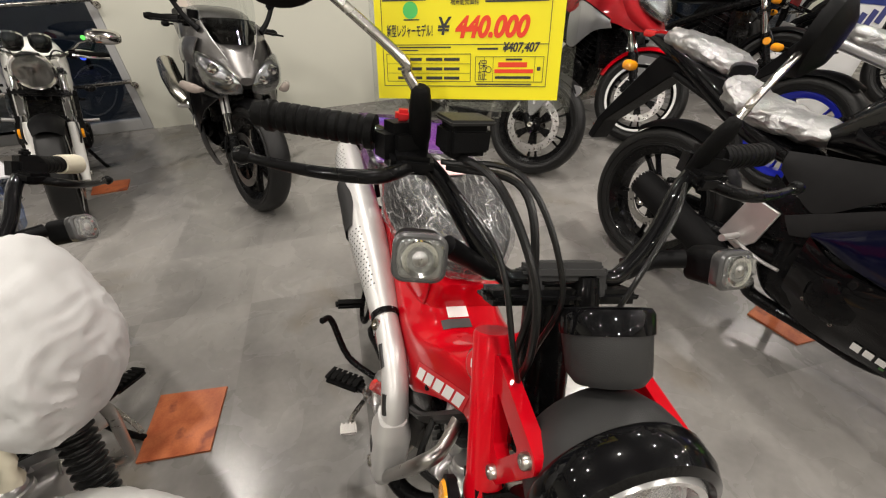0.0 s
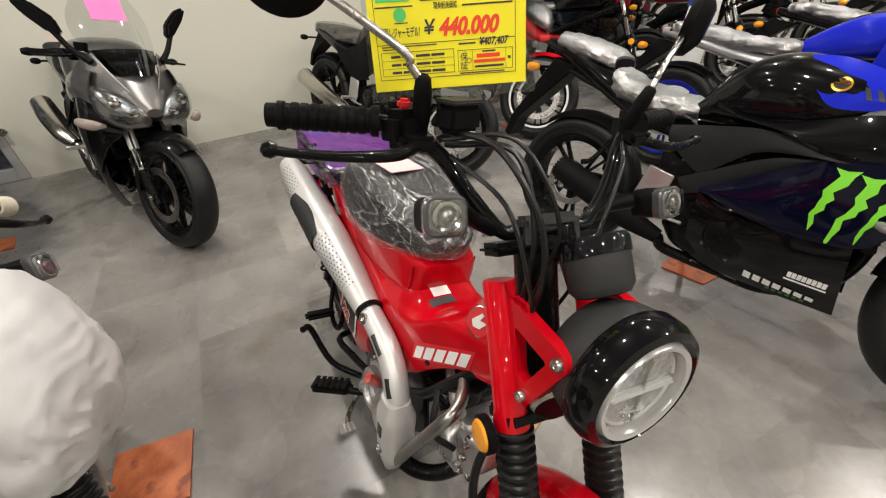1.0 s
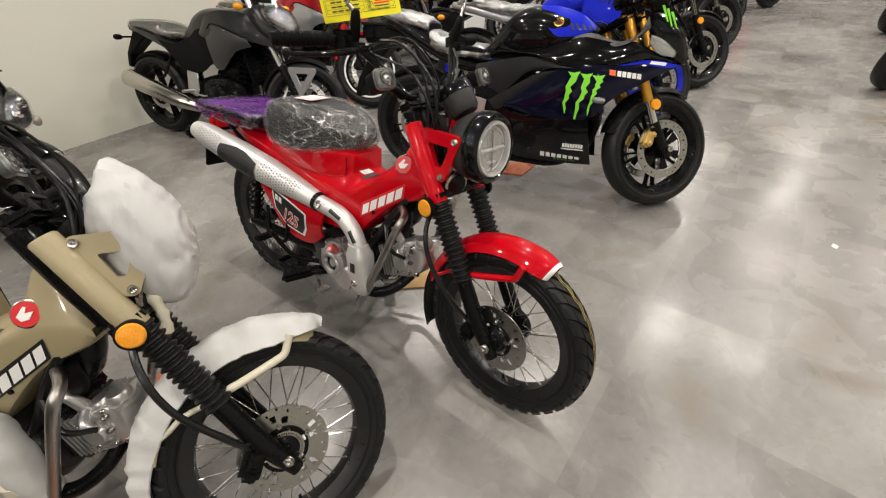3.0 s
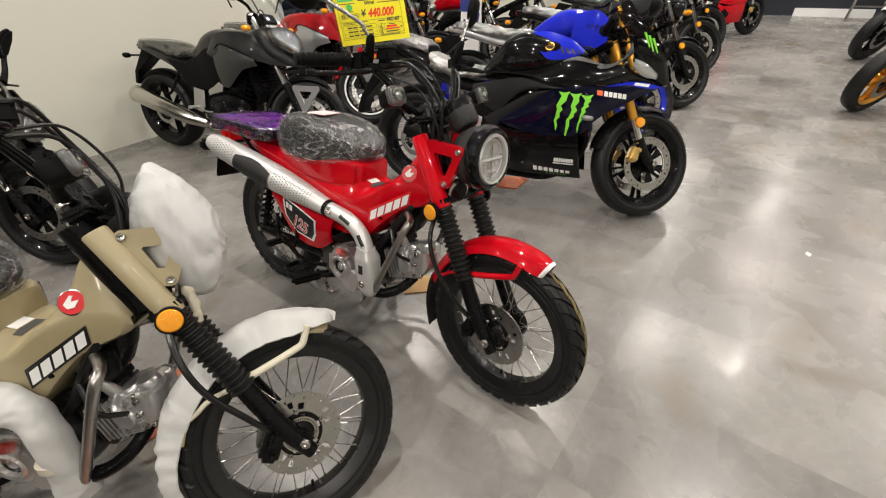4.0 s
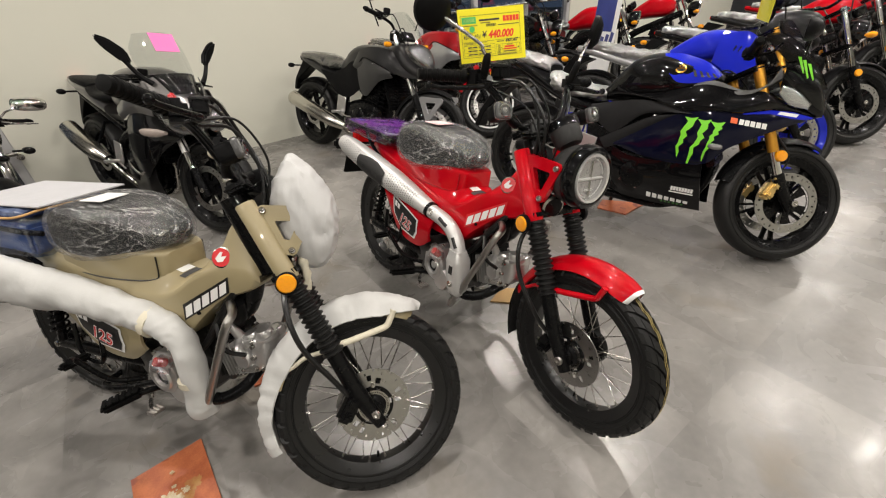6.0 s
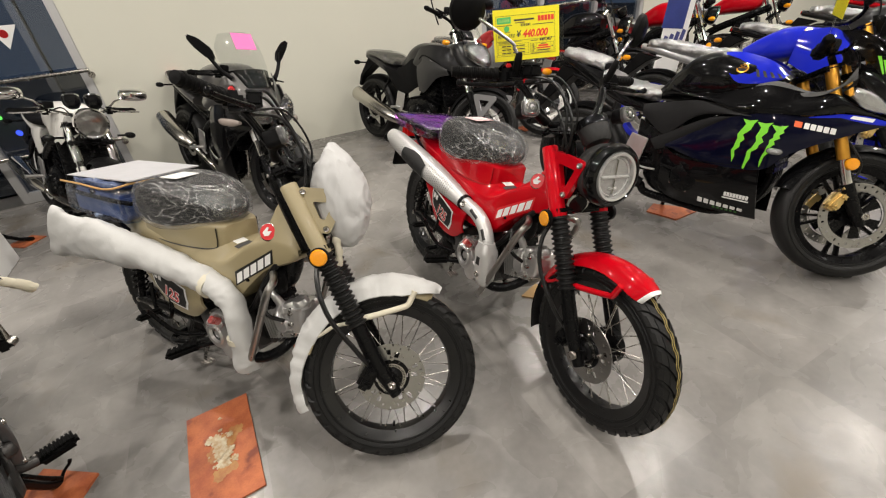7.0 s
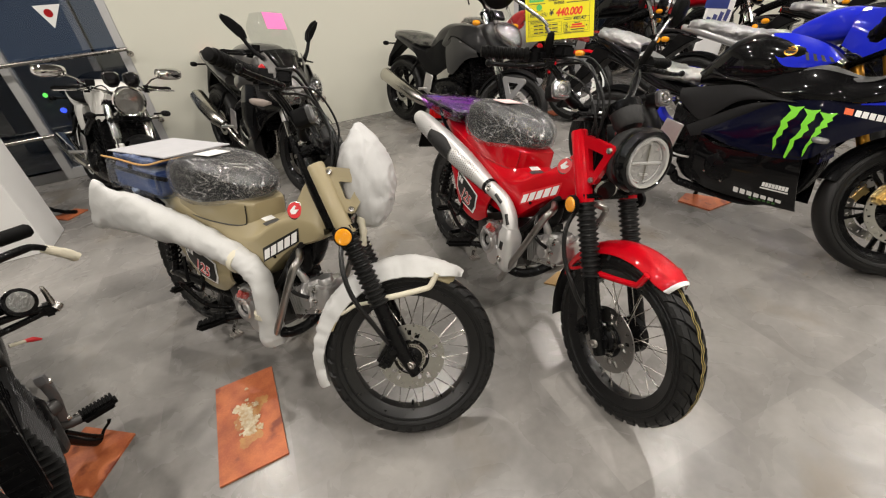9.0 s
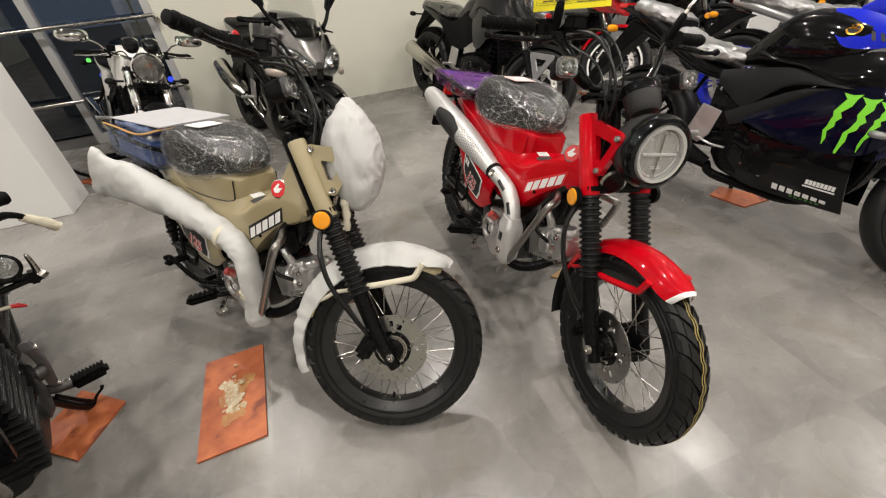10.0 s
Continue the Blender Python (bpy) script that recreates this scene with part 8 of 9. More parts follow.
def naked_bike(m, label, tank_mat, tail_mat, **more):
    s = dict(wb=1.41, rf=0.30, rr=0.31, wf=0.12, wr=0.16, steer=25, rim=BLACKM, spokes=5, bar_z=1.0, bar_w=0.36, guard=(60, 165), guard_mat=PLASTIC, tank_mat=tank_mat, tail_mat=tail_mat, wrap_mat=GREY_FILM, round_lamp=True, bar_mirror="round",
             tank=[(-0.36, 0.80, 0.90, 0.09, 3), (-0.43, 0.75, 0.95, 0.14, 3), (-0.55, 0.73, 0.965, 0.165, 3), (-0.68, 0.72, 0.95, 0.16, 3), (-0.80, 0.71, 0.88, 0.12, 3), (-0.88, 0.72, 0.82, 0.09, 3)],
             seat=[(-0.85, 0.74, 0.78, 0.09, 3), (-0.95, 0.73, 0.79, 0.125, 3), (-1.10, 0.735, 0.795, 0.135, 3), (-1.25, 0.75, 0.825, 0.125, 3), (-1.42, 0.78, 0.84, 0.11, 3), (-1.52, 0.80, 0.835, 0.08, 3)],
             tail=[(-0.95, 0.62, 0.72, 0.11, 3), (-1.15, 0.67, 0.745, 0.12, 3), (-1.40, 0.73, 0.80, 0.11, 3), (-1.58, 0.77, 0.82, 0.07, 3)],
             muffler=([(-0.98, -0.14, 0.25), (-1.10, -0.17, 0.30), (-1.30, -0.19, 0.36), (-1.48, -0.20, 0.40)], [0.03, 0.05, 0.055, 0.05], CHROME))
    s.update(more)
    return road_bike(m, label, s), s


wb_, ws_ = naked_bike(bike_pose(-2.47, 2.0, -42, 15), "white naked motorcycle with a round chrome headlamp and twin meters", WHITE_P, WHITE_P, steer=-3, leg_mat=WHITE_P, guard_mat=PLASTIC, ring=WHITE, bar_mat=CHROME, lever_mat=CHROME, mirror_mat=CHROME, lamp_mat=CHROME, bar_z=0.87, bar_w=0.31, mirror_up=0.10, bar_mirror="slim", engine_mat=BLACKM, signal=BLACKM, wrap=False, muffler_both=False,
                       tank=[(-0.36, 0.78, 0.87, 0.07, 3), (-0.43, 0.75, 0.915, 0.105, 3), (-0.55, 0.73, 0.93, 0.13, 3), (-0.68, 0.72, 0.92, 0.13, 3), (-0.80, 0.71, 0.86, 0.10, 3), (-0.88, 0.72, 0.81, 0.08, 3)])
for k in (1, -1):
    part("side_cover", panel([(-0.80, 0.74), (-0.95, 0.72), (-1.08, 0.70)], [(-0.80, 0.58), (-0.92, 0.54), (-1.02, 0.60)], [0.13, 0.14, 0.13], [0.14, 0.15, 0.13], 0.01, 12, 5, 0.005, k), WHITE_P, wb_)
    part("fork_cover", tube([(-0.17, k * 0.098, 0.58), (-0.235, k * 0.098, 0.72)], 0.028, 16, 1), CHROME, wb_)
    part("tank_shroud", panel([(-0.26, 0.86), (-0.38, 0.90), (-0.50, 0.88)], [(-0.30, 0.70), (-0.40, 0.66), (-0.52, 0.72)], [0.10, 0.125, 0.135], [0.12, 0.14, 0.14], 0.01, 12, 6, 0.005, k), WHITE_P, wb_)

bb_, bs_ = naked_bike(bike_pose(2.40, 1.60, -53, 12), "blue naked motorcycle with a silver tail, gold fork and blue wheels", BLUE, SILVER_P, steer=38, usd=True, fork_mat=GOLD, cal_mat=BRASS, rim=paint("blue_rim", (0.012, 0.02, 0.36)), guard_mat=GLOSS, round_lamp=False, bar_mirror=None, bar_z=0.98,
                       tank=[(-0.34, 0.80, 0.87, 0.08, 2.8), (-0.41, 0.77, 0.915, 0.14, 3.2), (-0.52, 0.755, 0.935, 0.172, 3.4), (-0.64, 0.73, 0.932, 0.162, 3.2), (-0.76, 0.715, 0.88, 0.125, 3), (-0.86, 0.72, 0.81, 0.085, 3)])
part("tank_cover", hull([(-0.33, 0.84, 0.885, 0.03, 4), (-0.41, 0.86, 0.93, 0.05, 4), (-0.52, 0.88, 0.948, 0.055, 4), (-0.66, 0.87, 0.936, 0.045, 4), (-0.74, 0.84, 0.90, 0.03, 4)], 24, 4), MATT, bb_, "matt black strip over the tank")
for k in (1, -1):
    part("tank_shroud", panel([(-0.30, 0.86), (-0.40, 0.92), (-0.54, 0.90)], [(-0.30, 0.72), (-0.42, 0.66), (-0.56, 0.72)], [0.15, 0.172, 0.178], [0.17, 0.19, 0.178], 0.012, 14, 6, 0.005, k), BLUE, bb_, "blue tank shroud")
    for i in range(4):
        part("shroud_slot", box((-0.36 - 0.028 * i, k * (0.186 + 0.002 * i), 0.80 + 0.006 * i), (0.008, 0.012, 0.055 - 0.006 * i), 0.003, turn(k * -8, 22, 0)), BLACK_INK, bb_)
    part("tank_mark", lathe([(0.002, 0.004), (0.018, 0.004), (0.021, 0.0)], (-0.52, k * 0.158, 0.905), (0.1, k, 0.6), 22), BRASS, bb_)
lamp_ = part("headlamp", hull([(-0.06, 0.79, 0.83, 0.05, 2.6), (-0.09, 0.76, 0.88, 0.09, 2.6), (-0.16, 0.77, 0.91, 0.105, 2.6), (-0.22, 0.80, 0.90, 0.08, 2.6)], 24, 4), GLOSS, bb_, "small black headlamp cowl")
part("lamp_glass", hull([(-0.045, 0.775, 0.815, 0.04, 2.6), (-0.07, 0.765, 0.835, 0.07, 2.6), (-0.10, 0.765, 0.83, 0.07, 2.6)], 20, 3), LAMP_MID, lamp_)
part("visor", screen([(-0.10, 0.885, 0.09), (-0.15, 0.95, 0.10), (-0.20, 1.0, 0.075)], 0.5), SMOKE, bb_, "small smoked visor")

naked_bike(bike_pose(3.40, 1.95, -53, 11), "black naked motorcycle in the row beside the aisle", DKGREY_P, GLOSS, usd=False, steer=38)
naked_bike(bike_pose(4.55, 2.55, -53, 10), "red and black naked motorcycle in the row", RED, DKGREY_P, steer=36, usd=True, fork_mat=CHROME)
naked_bike(bike_pose(5.55, 3.10, -53, 10), "red naked motorcycle beside a small orange board", RED, RED, steer=36)
naked_bike(bike_pose(1.95, 3.95, -45, 10), "black cruiser motorcycle with round meters by the window", GLOSS, GLOSS, steer=20, bar_mat=CHROME)
naked_bike(bike_pose(3.00, 4.10, -45, 10), "red motorcycle with a wrapped seat in the back row", RED, RED, steer=25)
naked_bike(bike_pose(4.20, 4.55, -45, 10), "red and yellow motorcycle in the back row", RED, YELLOW_P, steer=25)
naked_bike(bike_pose(4.55, 0.93, 150, 8), "black motorcycle with gold wheels across the aisle", GLOSS, GLOSS, steer=20, rim=GOLD, guard_mat=GLOSS)
naked_bike(bike_pose(6.70, 1.75, 150, 8), "white and black motorcycle across the aisle", WHITE_P, WHITE_P, steer=20, guard_mat=WHITE_P)

# ---- the black cruiser beside the partition ----
cr, cs_ = naked_bike(bike_pose(-1.285, -0.49, -42, 9), "black cruiser motorcycle with a finned engine and taped levers", GLOSS, GLOSS, wb=1.48, steer=34, bar_x=-0.50, bar_z=0.87, bar_w=0.37, wrap=False, round_lamp=False, fork_reflector=False, bar_mirror=None, lever_mat=BLACKM, pegs=False, engine_mat=BLACKM, guard_mat=GLOSS, signal=BLACKM)
for k in range(12):
    part("engine_fin", box((-0.60, 0.0, 0.25 + 0.026 * k), (0.30, 0.36 - 0.008 * abs(k - 5), 0.009), 0.003, turn(0, 4, 0)), FIN, cr)
part("engine_case", hull([(-0.46, 0.18, 0.40, 0.12, 4), (-0.56, 0.16, 0.42, 0.165, 4), (-0.76, 0.16, 0.40, 0.165, 4), (-0.92, 0.20, 0.36, 0.12, 4)], 26, 4), FIN, cr)
part("peg_arm", tube([(-0.80, 0.15, 0.26), (-0.82, 0.19, 0.215), (-0.83, 0.235, 0.20)], 0.017, 12, 5), CAST_DARK, cr)
part("peg_bracket", hull([(-0.725, 0.455, 0.485, 0.012, 5, 0.20), (-0.745, 0.425, 0.475, 0.014, 5, 0.205), (-0.78, 0.345, 0.395, 0.014, 5, 0.209), (-0.805, 0.265, 0.32, 0.014, 5, 0.203), (-0.825, 0.205, 0.262, 0.013, 5, 0.198), (-0.835, 0.205, 0.235, 0.010, 5, 0.198)], 20, 5), CAST_GREY, cr, "grey cast peg bracket")
for bx_, by_, bz_ in ((-0.745, 0.219, 0.448), (-0.82, 0.213, 0.235)):
    bolt(cr, (bx_, by_, bz_), (0, 1, 0), 0.010)
part("shift_drum", lathe([(0.004, 0.03), (0.02, 0.028), (0.026, 0.018), (0.026, -0.03)], (-0.765, 0.185, 0.335), (-0.3, 1, 0.1), 24), CAST_DARK, cr)
part("side_cover", lathe([(0.004, 0.03), (0.05, 0.028), (0.066, 0.016), (0.07, -0.02)], (-0.68, 0.165, 0.30), (0, 1, 0), 32), FIN, cr)
pg = part("foot_peg", box((-0.842, 0.288, 0.194), (0.058, 0.118, 0.042), 0.015, turn(7, 0, 0), 3), GRIP, cr, "ribbed rubber foot peg")
for k in range(9):
    part("peg_rib", box((-0.842, 0.242 + 0.0115 * k, 0.2085 + 0.0014 * k), (0.050, 0.0075, 0.013), 0.0035, turn(7, 0, 0)), GRIP, pg)
bolt(cr, (-0.845, 0.232, 0.205), (-0.9, 0.2, 0.4), 0.013)
part("stand_foot", tube([(-0.79, 0.14, 0.235), (-0.81, 0.175, 0.175), (-0.835, 0.215, 0.095), (-0.855, 0.25, 0.046), (-0.872, 0.288, 0.030), (-0.876, 0.30, 0.036)], [0.016, 0.016, 0.014, 0.0135, 0.0135, 0.009], 12, 6), GLOSS, cr, "black side stand, folded out")
part("stand_tang", tube([(-0.858, 0.258, 0.05), (-0.866, 0.275, 0.075), (-0.87, 0.296, 0.092), (-0.872, 0.302, 0.105)], [0.006, 0.005, 0.005, 0.007], 8, 5), BLACKM, cr)
part("stand_spring", tube([(-0.80, 0.19, 0.20), (-0.83, 0.235, 0.115), (-0.853, 0.262, 0.066)], 0.007, 10, 4), BLACKM, cr)
lv = part("clutch_lever", tube([(-0.655, 0.235, 0.892), (-0.68, 0.298, 0.894), (-0.695, 0.32, 0.888), (-0.705, 0.345, 0.870), (-0.728, 0.385, 0.825)], [0.011, 0.011, 0.009, 0.008, 0.006], 12, 5), BLACKM, cr)
part("lever_wrap", crumple(tube([(-0.704, 0.338, 0.873), (-0.718, 0.368, 0.846), (-0.735, 0.40, 0.812)], [0.011, 0.0135, 0.0145], 16, 6), 0.004, 60), TAPE, lv, "white wrapping taped round the lever")
part("clutch_grip", lathe([(0.01, 0), (0.018, 0.004), (0.0185, 0.05), (0.0185, 0.13), (0.014, 0.138), (0.004, 0.14)], (-0.69, 0.202, 0.922), (-0.33, 0.94, 0.02), 20), GRIP, cr)
sl = part("signal_lamp", lathe([(0.004, -0.035), (0.028, -0.03), (0.04, -0.008), (0.042, 0.012), (0.036, 0.014)], (-0.80, 0.240, 0.700), (0.75, 0.35, 0.45), 28), BLACKM, cr, "round signal lamp")
part("signal_lens", lathe([(0.003, 0.018), (0.02, 0.017), (0.035, 0.013)], (-0.80, 0.240, 0.700), (0.75, 0.35, 0.45), 28), SIGNAL_CLEAR, sl)
part("signal_stalk", tube([(-0.86, 0.05, 0.66), (-0.84, 0.15, 0.672), (-0.81, 0.225, 0.688)], 0.012, 10, 4), BLACKM, cr)
part("frame_rod", tube([(-0.75, 0.10, 0.68), (-0.79, 0.22, 0.668), (-0.80, 0.285, 0.655)], 0.011, 10, 4), BLACKM, cr)
part("frame_rod", tube([(-0.75, 0.10, 0.64), (-0.79, 0.21, 0.637), (-0.80, 0.28, 0.645)], 0.010, 10, 4), BLACKM, cr)
part("rod_clamp", box((-0.80, 0.292, 0.651), (0.034, 0.03, 0.04), 0.006), BLACKM, cr)
part("clamp_lever", tube([(-0.80, 0.305, 0.655), (-0.80, 0.304, 0.69), (-0.80, 0.300, 0.722), (-0.80, 0.296, 0.724)], [0.011, 0.0075, 0.006, 0.004], 12, 4), STEEL, cr, "short bright lever")
part("clamp_nut", lathe([(0.003, 0.012), (0.013, 0.011), (0.016, 0.0), (0.016, -0.01)], (-0.80, 0.312, 0.652), (-0.4, 0.8, 0.4), 20), STEEL, cr)
part("cable_end", tube([(-0.77, 0.18, 0.594), (-0.775, 0.20, 0.590), (-0.778, 0.215, 0.587)], 0.0055, 10, 3), TAPE, cr)
part("key_tag", tube([(-0.778, 0.212, 0.588), (-0.78, 0.23, 0.583), (-0.78, 0.248, 0.573)], [0.005, 0.008, 0.003], 10, 4), RED_INK, cr, "red ribbon in clear film")

# ---- boards, papers, card ----
def flat_piece(name, corners, th, material, label, category, group=""):
    """A thin flat piece on the floor from its corners."""
    bm = bmesh.new()
    c = sum((Vector((*p, 0)) for p in corners), Vector()) / len(corners)
    f = bm.faces.new([bm.verts.new(Vector((*p, 0)) - c) for p in corners])
    ex = bmesh.ops.extrude_face_region(bm, geom=[f])
    bmesh.ops.translate(bm, verts=[v for v in ex["geom"] if isinstance(v, bmesh.types.BMVert)], vec=(0, 0, th))
    ob = solid(name, bm, material, label, category, group)
    ob.location = c + Vector((0, 0, 0.001))
    return ob


BG = "floor boards under the stands"
fb = flat_piece("floor_board", [(-1.392, 0.466), (-1.192, 0.567), (-1.004, 0.167), (-1.205, 0.066)], 0.008, BOARD, "orange-brown floor board with a pale glue stain", "board", BG)
stain_rng = random.Random(4)
for k in range(64):
    blob, ring = bmesh.new(), []
    thin = k < 12                             # the thin yellow film round the thick pale glue
    if thin:
        big, cx, cy = stain_rng.uniform(0.55, 0.85), stain_rng.gauss(0, 0.026), stain_rng.gauss(0, 0.048)
    elif k < 18:
        big, cx, cy = stain_rng.uniform(0.5, 0.7), stain_rng.uniform(-0.02, 0.02), 0.022 * (k - 14.5)
    else:
        big, cx, cy = stain_rng.uniform(0.08, 0.34), stain_rng.gauss(0, 0.024), stain_rng.gauss(0, 0.042)
    for i in range(36):
        a = 2 * math.pi * i / 36
        r = 1 + 0.55 * noise.noise(Vector((math.cos(a) * 1.8, math.sin(a) * 1.8, 2 + 3 * k))) + 0.5 * noise.noise(Vector((math.cos(a) * 6, math.sin(a) * 6, 4 + k)))
        ring.append(blob.verts.new((0.034 * big * r * math.cos(a), 0.038 * big * r * math.sin(a), 0.0)))
    mid_v = blob.verts.new((0, 0, (0.0005 if thin else 0.003) * big))
    for i in range(36):
        blob.faces.new((ring[i], ring[(i + 1) % 36], mid_v))
    if not thin:
        crumple(blob, 0.0015, 90, k)
    blob.transform(Matrix.Translation((-0.005, 0.0, 0.0086 + 0.0001 * k)) @ turn(0, 0, 22) @ Matrix.Translation((cx, cy, 0)))
    part("glue_stain", blob, GLUE if thin else PALE, fb, "thin yellow film of glue" if thin else "")
flat_piece("floor_board", [(-1.627, 0.293), (-1.64, 0.066), (-1.87, 0.112), (-1.85, 0.34)], 0.008, BOARD, "orange-brown floor board under the cruiser's stand", "board", BG)
flat_piece("floor_board", [(-0.895, 1.056), (-1.116, 0.991), (-1.028, 0.76), (-0.815, 0.83)], 0.008, BOARD, "orange-brown floor board under the beige bike's stand", "board", BG)
flat_piece("floor_board", [(1.142, 1.727), (1.365, 1.58), (1.165, 1.495), (1.05, 1.64)], 0.008, BOARD, "orange-brown floor board under the sport bike's stand", "board", BG)
flat_piece("floor_board", [(0.06, 0.96), (0.15, 1.04), (0.31, 0.97), (0.22, 0.88)], 0.008, mat("plywood", (0.42, 0.26, 0.10), 0.6, grain=0.15, scale=20), "pale plywood board under the red bike", "board", BG)
flat_piece("floor_board", [(-2.769, 2.447), (-2.547, 2.528), (-2.453, 2.392), (-2.65, 2.303)], 0.008, BOARD, "orange-brown floor board by the white bike", "board", BG)
flat_piece("floor_board", [(-3.476, 2.256), (-3.384, 2.40), (-3.25, 2.36), (-3.30, 2.20)], 0.008, BOARD, "orange-brown floor board by the partition", "board", BG)
flat_piece("floor_board", [(5.75, 3.10), (5.72, 3.28), (5.95, 3.33), (5.98, 3.18)], 0.008, mat("plywood", (0.42, 0.26, 0.10), 0.6), "pale plywood board in the row", "board", BG)
flat_piece("floor_board", [(0.70, 3.70), (0.90, 3.75), (0.93, 3.60), (0.75, 3.55)], 0.008, BOARD, "orange-brown floor board in the back row", "board", BG)
flat_piece("floor_mark", [(1.90, 0.085), (1.93, 0.09), (1.935, 0.115), (1.905, 0.11)], 0.0008, mat("fleck_white", (0.8, 0.8, 0.78), 0.4), "small white fleck on the floor", "mark")

# price card in a clear stand, clipped to the red bike's bar
A, B = Vector((-0.085, 0.792, 1.129)), Vector((0.122, 0.788, 1.127))
ex_, up_ = (B - A).normalized(), Vector((0, 0.235, 0.972)).normalized()
nz_ = ex_.cross(up_).normalized()
CARD = Matrix((( ex_.x, up_.x, nz_.x, A.x), (ex_.y, up_.y, nz_.y, A.y), (ex_.z, up_.z, nz_.z, A.z), (0, 0, 0, 1)))
tag = thing("price_card", CARD, "bright yellow price card in a clear holder on the red bike", "price card")
YEL = mat("yellow_card", (0.86, 0.76, 0.005), 0.5, grain=0.02, scale=8)
card = part("card", box((0.105, 0.074, 0), (0.21, 0.148, 0.001), 0), YEL, tag)
part("holder", box((0.109, 0.069, -0.0028), (0.232, 0.166, 0.0022), 0.0008), SCREEN, tag, "clear plastic sleeve")
part("holder_bar", box((0.103, -0.012, -0.001), (0.09, 0.018, 0.008), 0.002), LENS, tag)
part("holder_clip", box((0.088, -0.017, 0.003), (0.008, 0.014, 0.01), 0.002), LENS, tag)
part("holder_clip", box((0.125, -0.017, 0.003), (0.008, 0.014, 0.01), 0.002), LENS, tag)
part("holder_foot", lathe([(0.004, 0), (0.007, 0.004), (0.012, 0.02), (0.018, 0.026)], (0.105, -0.045, 0.0), (0, 1, 0), 16), LENS, tag)
part("holder_post", rod((0.105, -0.10, -0.004), (0.105, -0.04, 0.0), 0.004, 8), LENS, tag)
RED_T, BLK_T, GRN = mat("price_red", (0.78, 0.045, 0.01), 0.5), mat("print_black", (0.03, 0.03, 0.028), 0.6), mat("print_green", (0.08, 0.55, 0.12), 0.5)


def text(body, x, y, size, material, shear=0.0, bold=0.0, sx=1.0, name="lettering"):
    c = bpy.data.curves.new(name, "FONT")
    c.body, c.size, c.shear, c.offset, c.extrude = body, size, shear, bold, 0.0002
    c.materials.append(material)
    o = new(name, c)
    o.parent = tag
    o.matrix_local = Matrix.Translation((x, y, 0.0009)) @ Matrix.Diagonal((sx, 1, 1, 1))
    return o


def bar(x0, y0, x1, y1, material, name="print"):
    part(name, box(((x0 + x1) / 2, (y0 + y1) / 2, 0.0008), (x1 - x0, y1 - y0, 0.0004), 0), material, tag)


text("440,000", 0.092, 0.0655, 0.0285, RED_T, 0.28, 0.0012, 0.86)
text("\u00a5", 0.072, 0.068, 0.024, BLK_T, 0.15, 0.0004)
text("\u00a5407,407", 0.146, 0.0505, 0.0128, BLK_T, 0.22, 0.0004, 0.8)
text("\u65b0\u578b\u30ec\u30b8\u30e3\u30fc\u30e2\u30c7\u30eb\uff01", 0.014, 0.067, 0.0135, BLK_T, 0, 0.0002, 0.42)
text("\u73fe\u91d1\u8ca9\u58f2\u4fa1\u683c", 0.087, 0.0975, 0.0088, BLK_T, 0, 0.0001, 0.6)
text("\u4fdd", 0.119, 0.033, 0.011, BLK_T)
text("\u8a3c", 0.119, 0.022, 0.011, BLK_T)
GRID = [(0.008, 0.0575, 0.196, 0.0583), (0.008, 0.014, 0.196, 0.0148), (0.008, 0.014, 0.0087, 0.13), (0.1953, 0.014, 0.196, 0.13), (0.012, 0.048, 0.111, 0.0486), (0.012, 0.038, 0.111, 0.0384), (0.012, 0.028, 0.111, 0.0284), (0.012, 0.019, 0.111, 0.0196), (0.012, 0.019, 0.0126, 0.0486), (0.1104, 0.019, 0.111, 0.0486),
        (0.116, 0.019, 0.192, 0.0196), (0.116, 0.045, 0.192, 0.0456), (0.116, 0.019, 0.1166, 0.0456), (0.1914, 0.019, 0.192, 0.0456), (0.126, 0.019, 0.1264, 0.0456), (0.182, 0.019, 0.1824, 0.0456), (0.136, 0.019, 0.1364, 0.0456), (0.008, 0.1292, 0.196, 0.13)]
for q in GRID:
    bar(*q, BLK_T, "rule")
for y in (0.0412, 0.0312, 0.0215):
    for x0, x1 in ((0.025, 0.038), (0.040, 0.054), (0.059, 0.078), (0.080, 0.098)):
        bar(x0, y, x1, y + 0.0032, BLK_T)
for x0, x1, y, h, mm in ((0.125, 0.192, 0.0985, 0.002, BLK_T), (0.014, 0.088, 0.0545, 0.0014, BLK_T), (0.014, 0.05, 0.0515, 0.0012, BLK_T), (0.118, 0.141, 0.0525, 0.002, BLK_T), (0.118, 0.18, 0.0158, 0.0016, BLK_T), (0.142, 0.174, 0.0345, 0.0052, RED_T), (0.138, 0.181, 0.0285, 0.004, RED_T), (0.139, 0.179, 0.0225, 0.0028, BLK_T), (0.15, 0.168, 0.0415, 0.002, BLK_T), (0.185, 0.189, 0.031, 0.004, BLK_T), (0.034, 0.052, 0.0825, 0.0012, BLK_T), (0.07, 0.1, 0.107, 0.002, BLK_T), (0.01, 0.06, 0.1015, 0.0016, BLK_T)):
    bar(x0, y, x1, y + h, mm)
part("print", lathe([(0.001, 0.0012), (0.0085, 0.001), (0.0085, 0.0006)], (0.042, 0.0925, 0), (0, 0, 1), 28), GRN, tag, "round green mark")
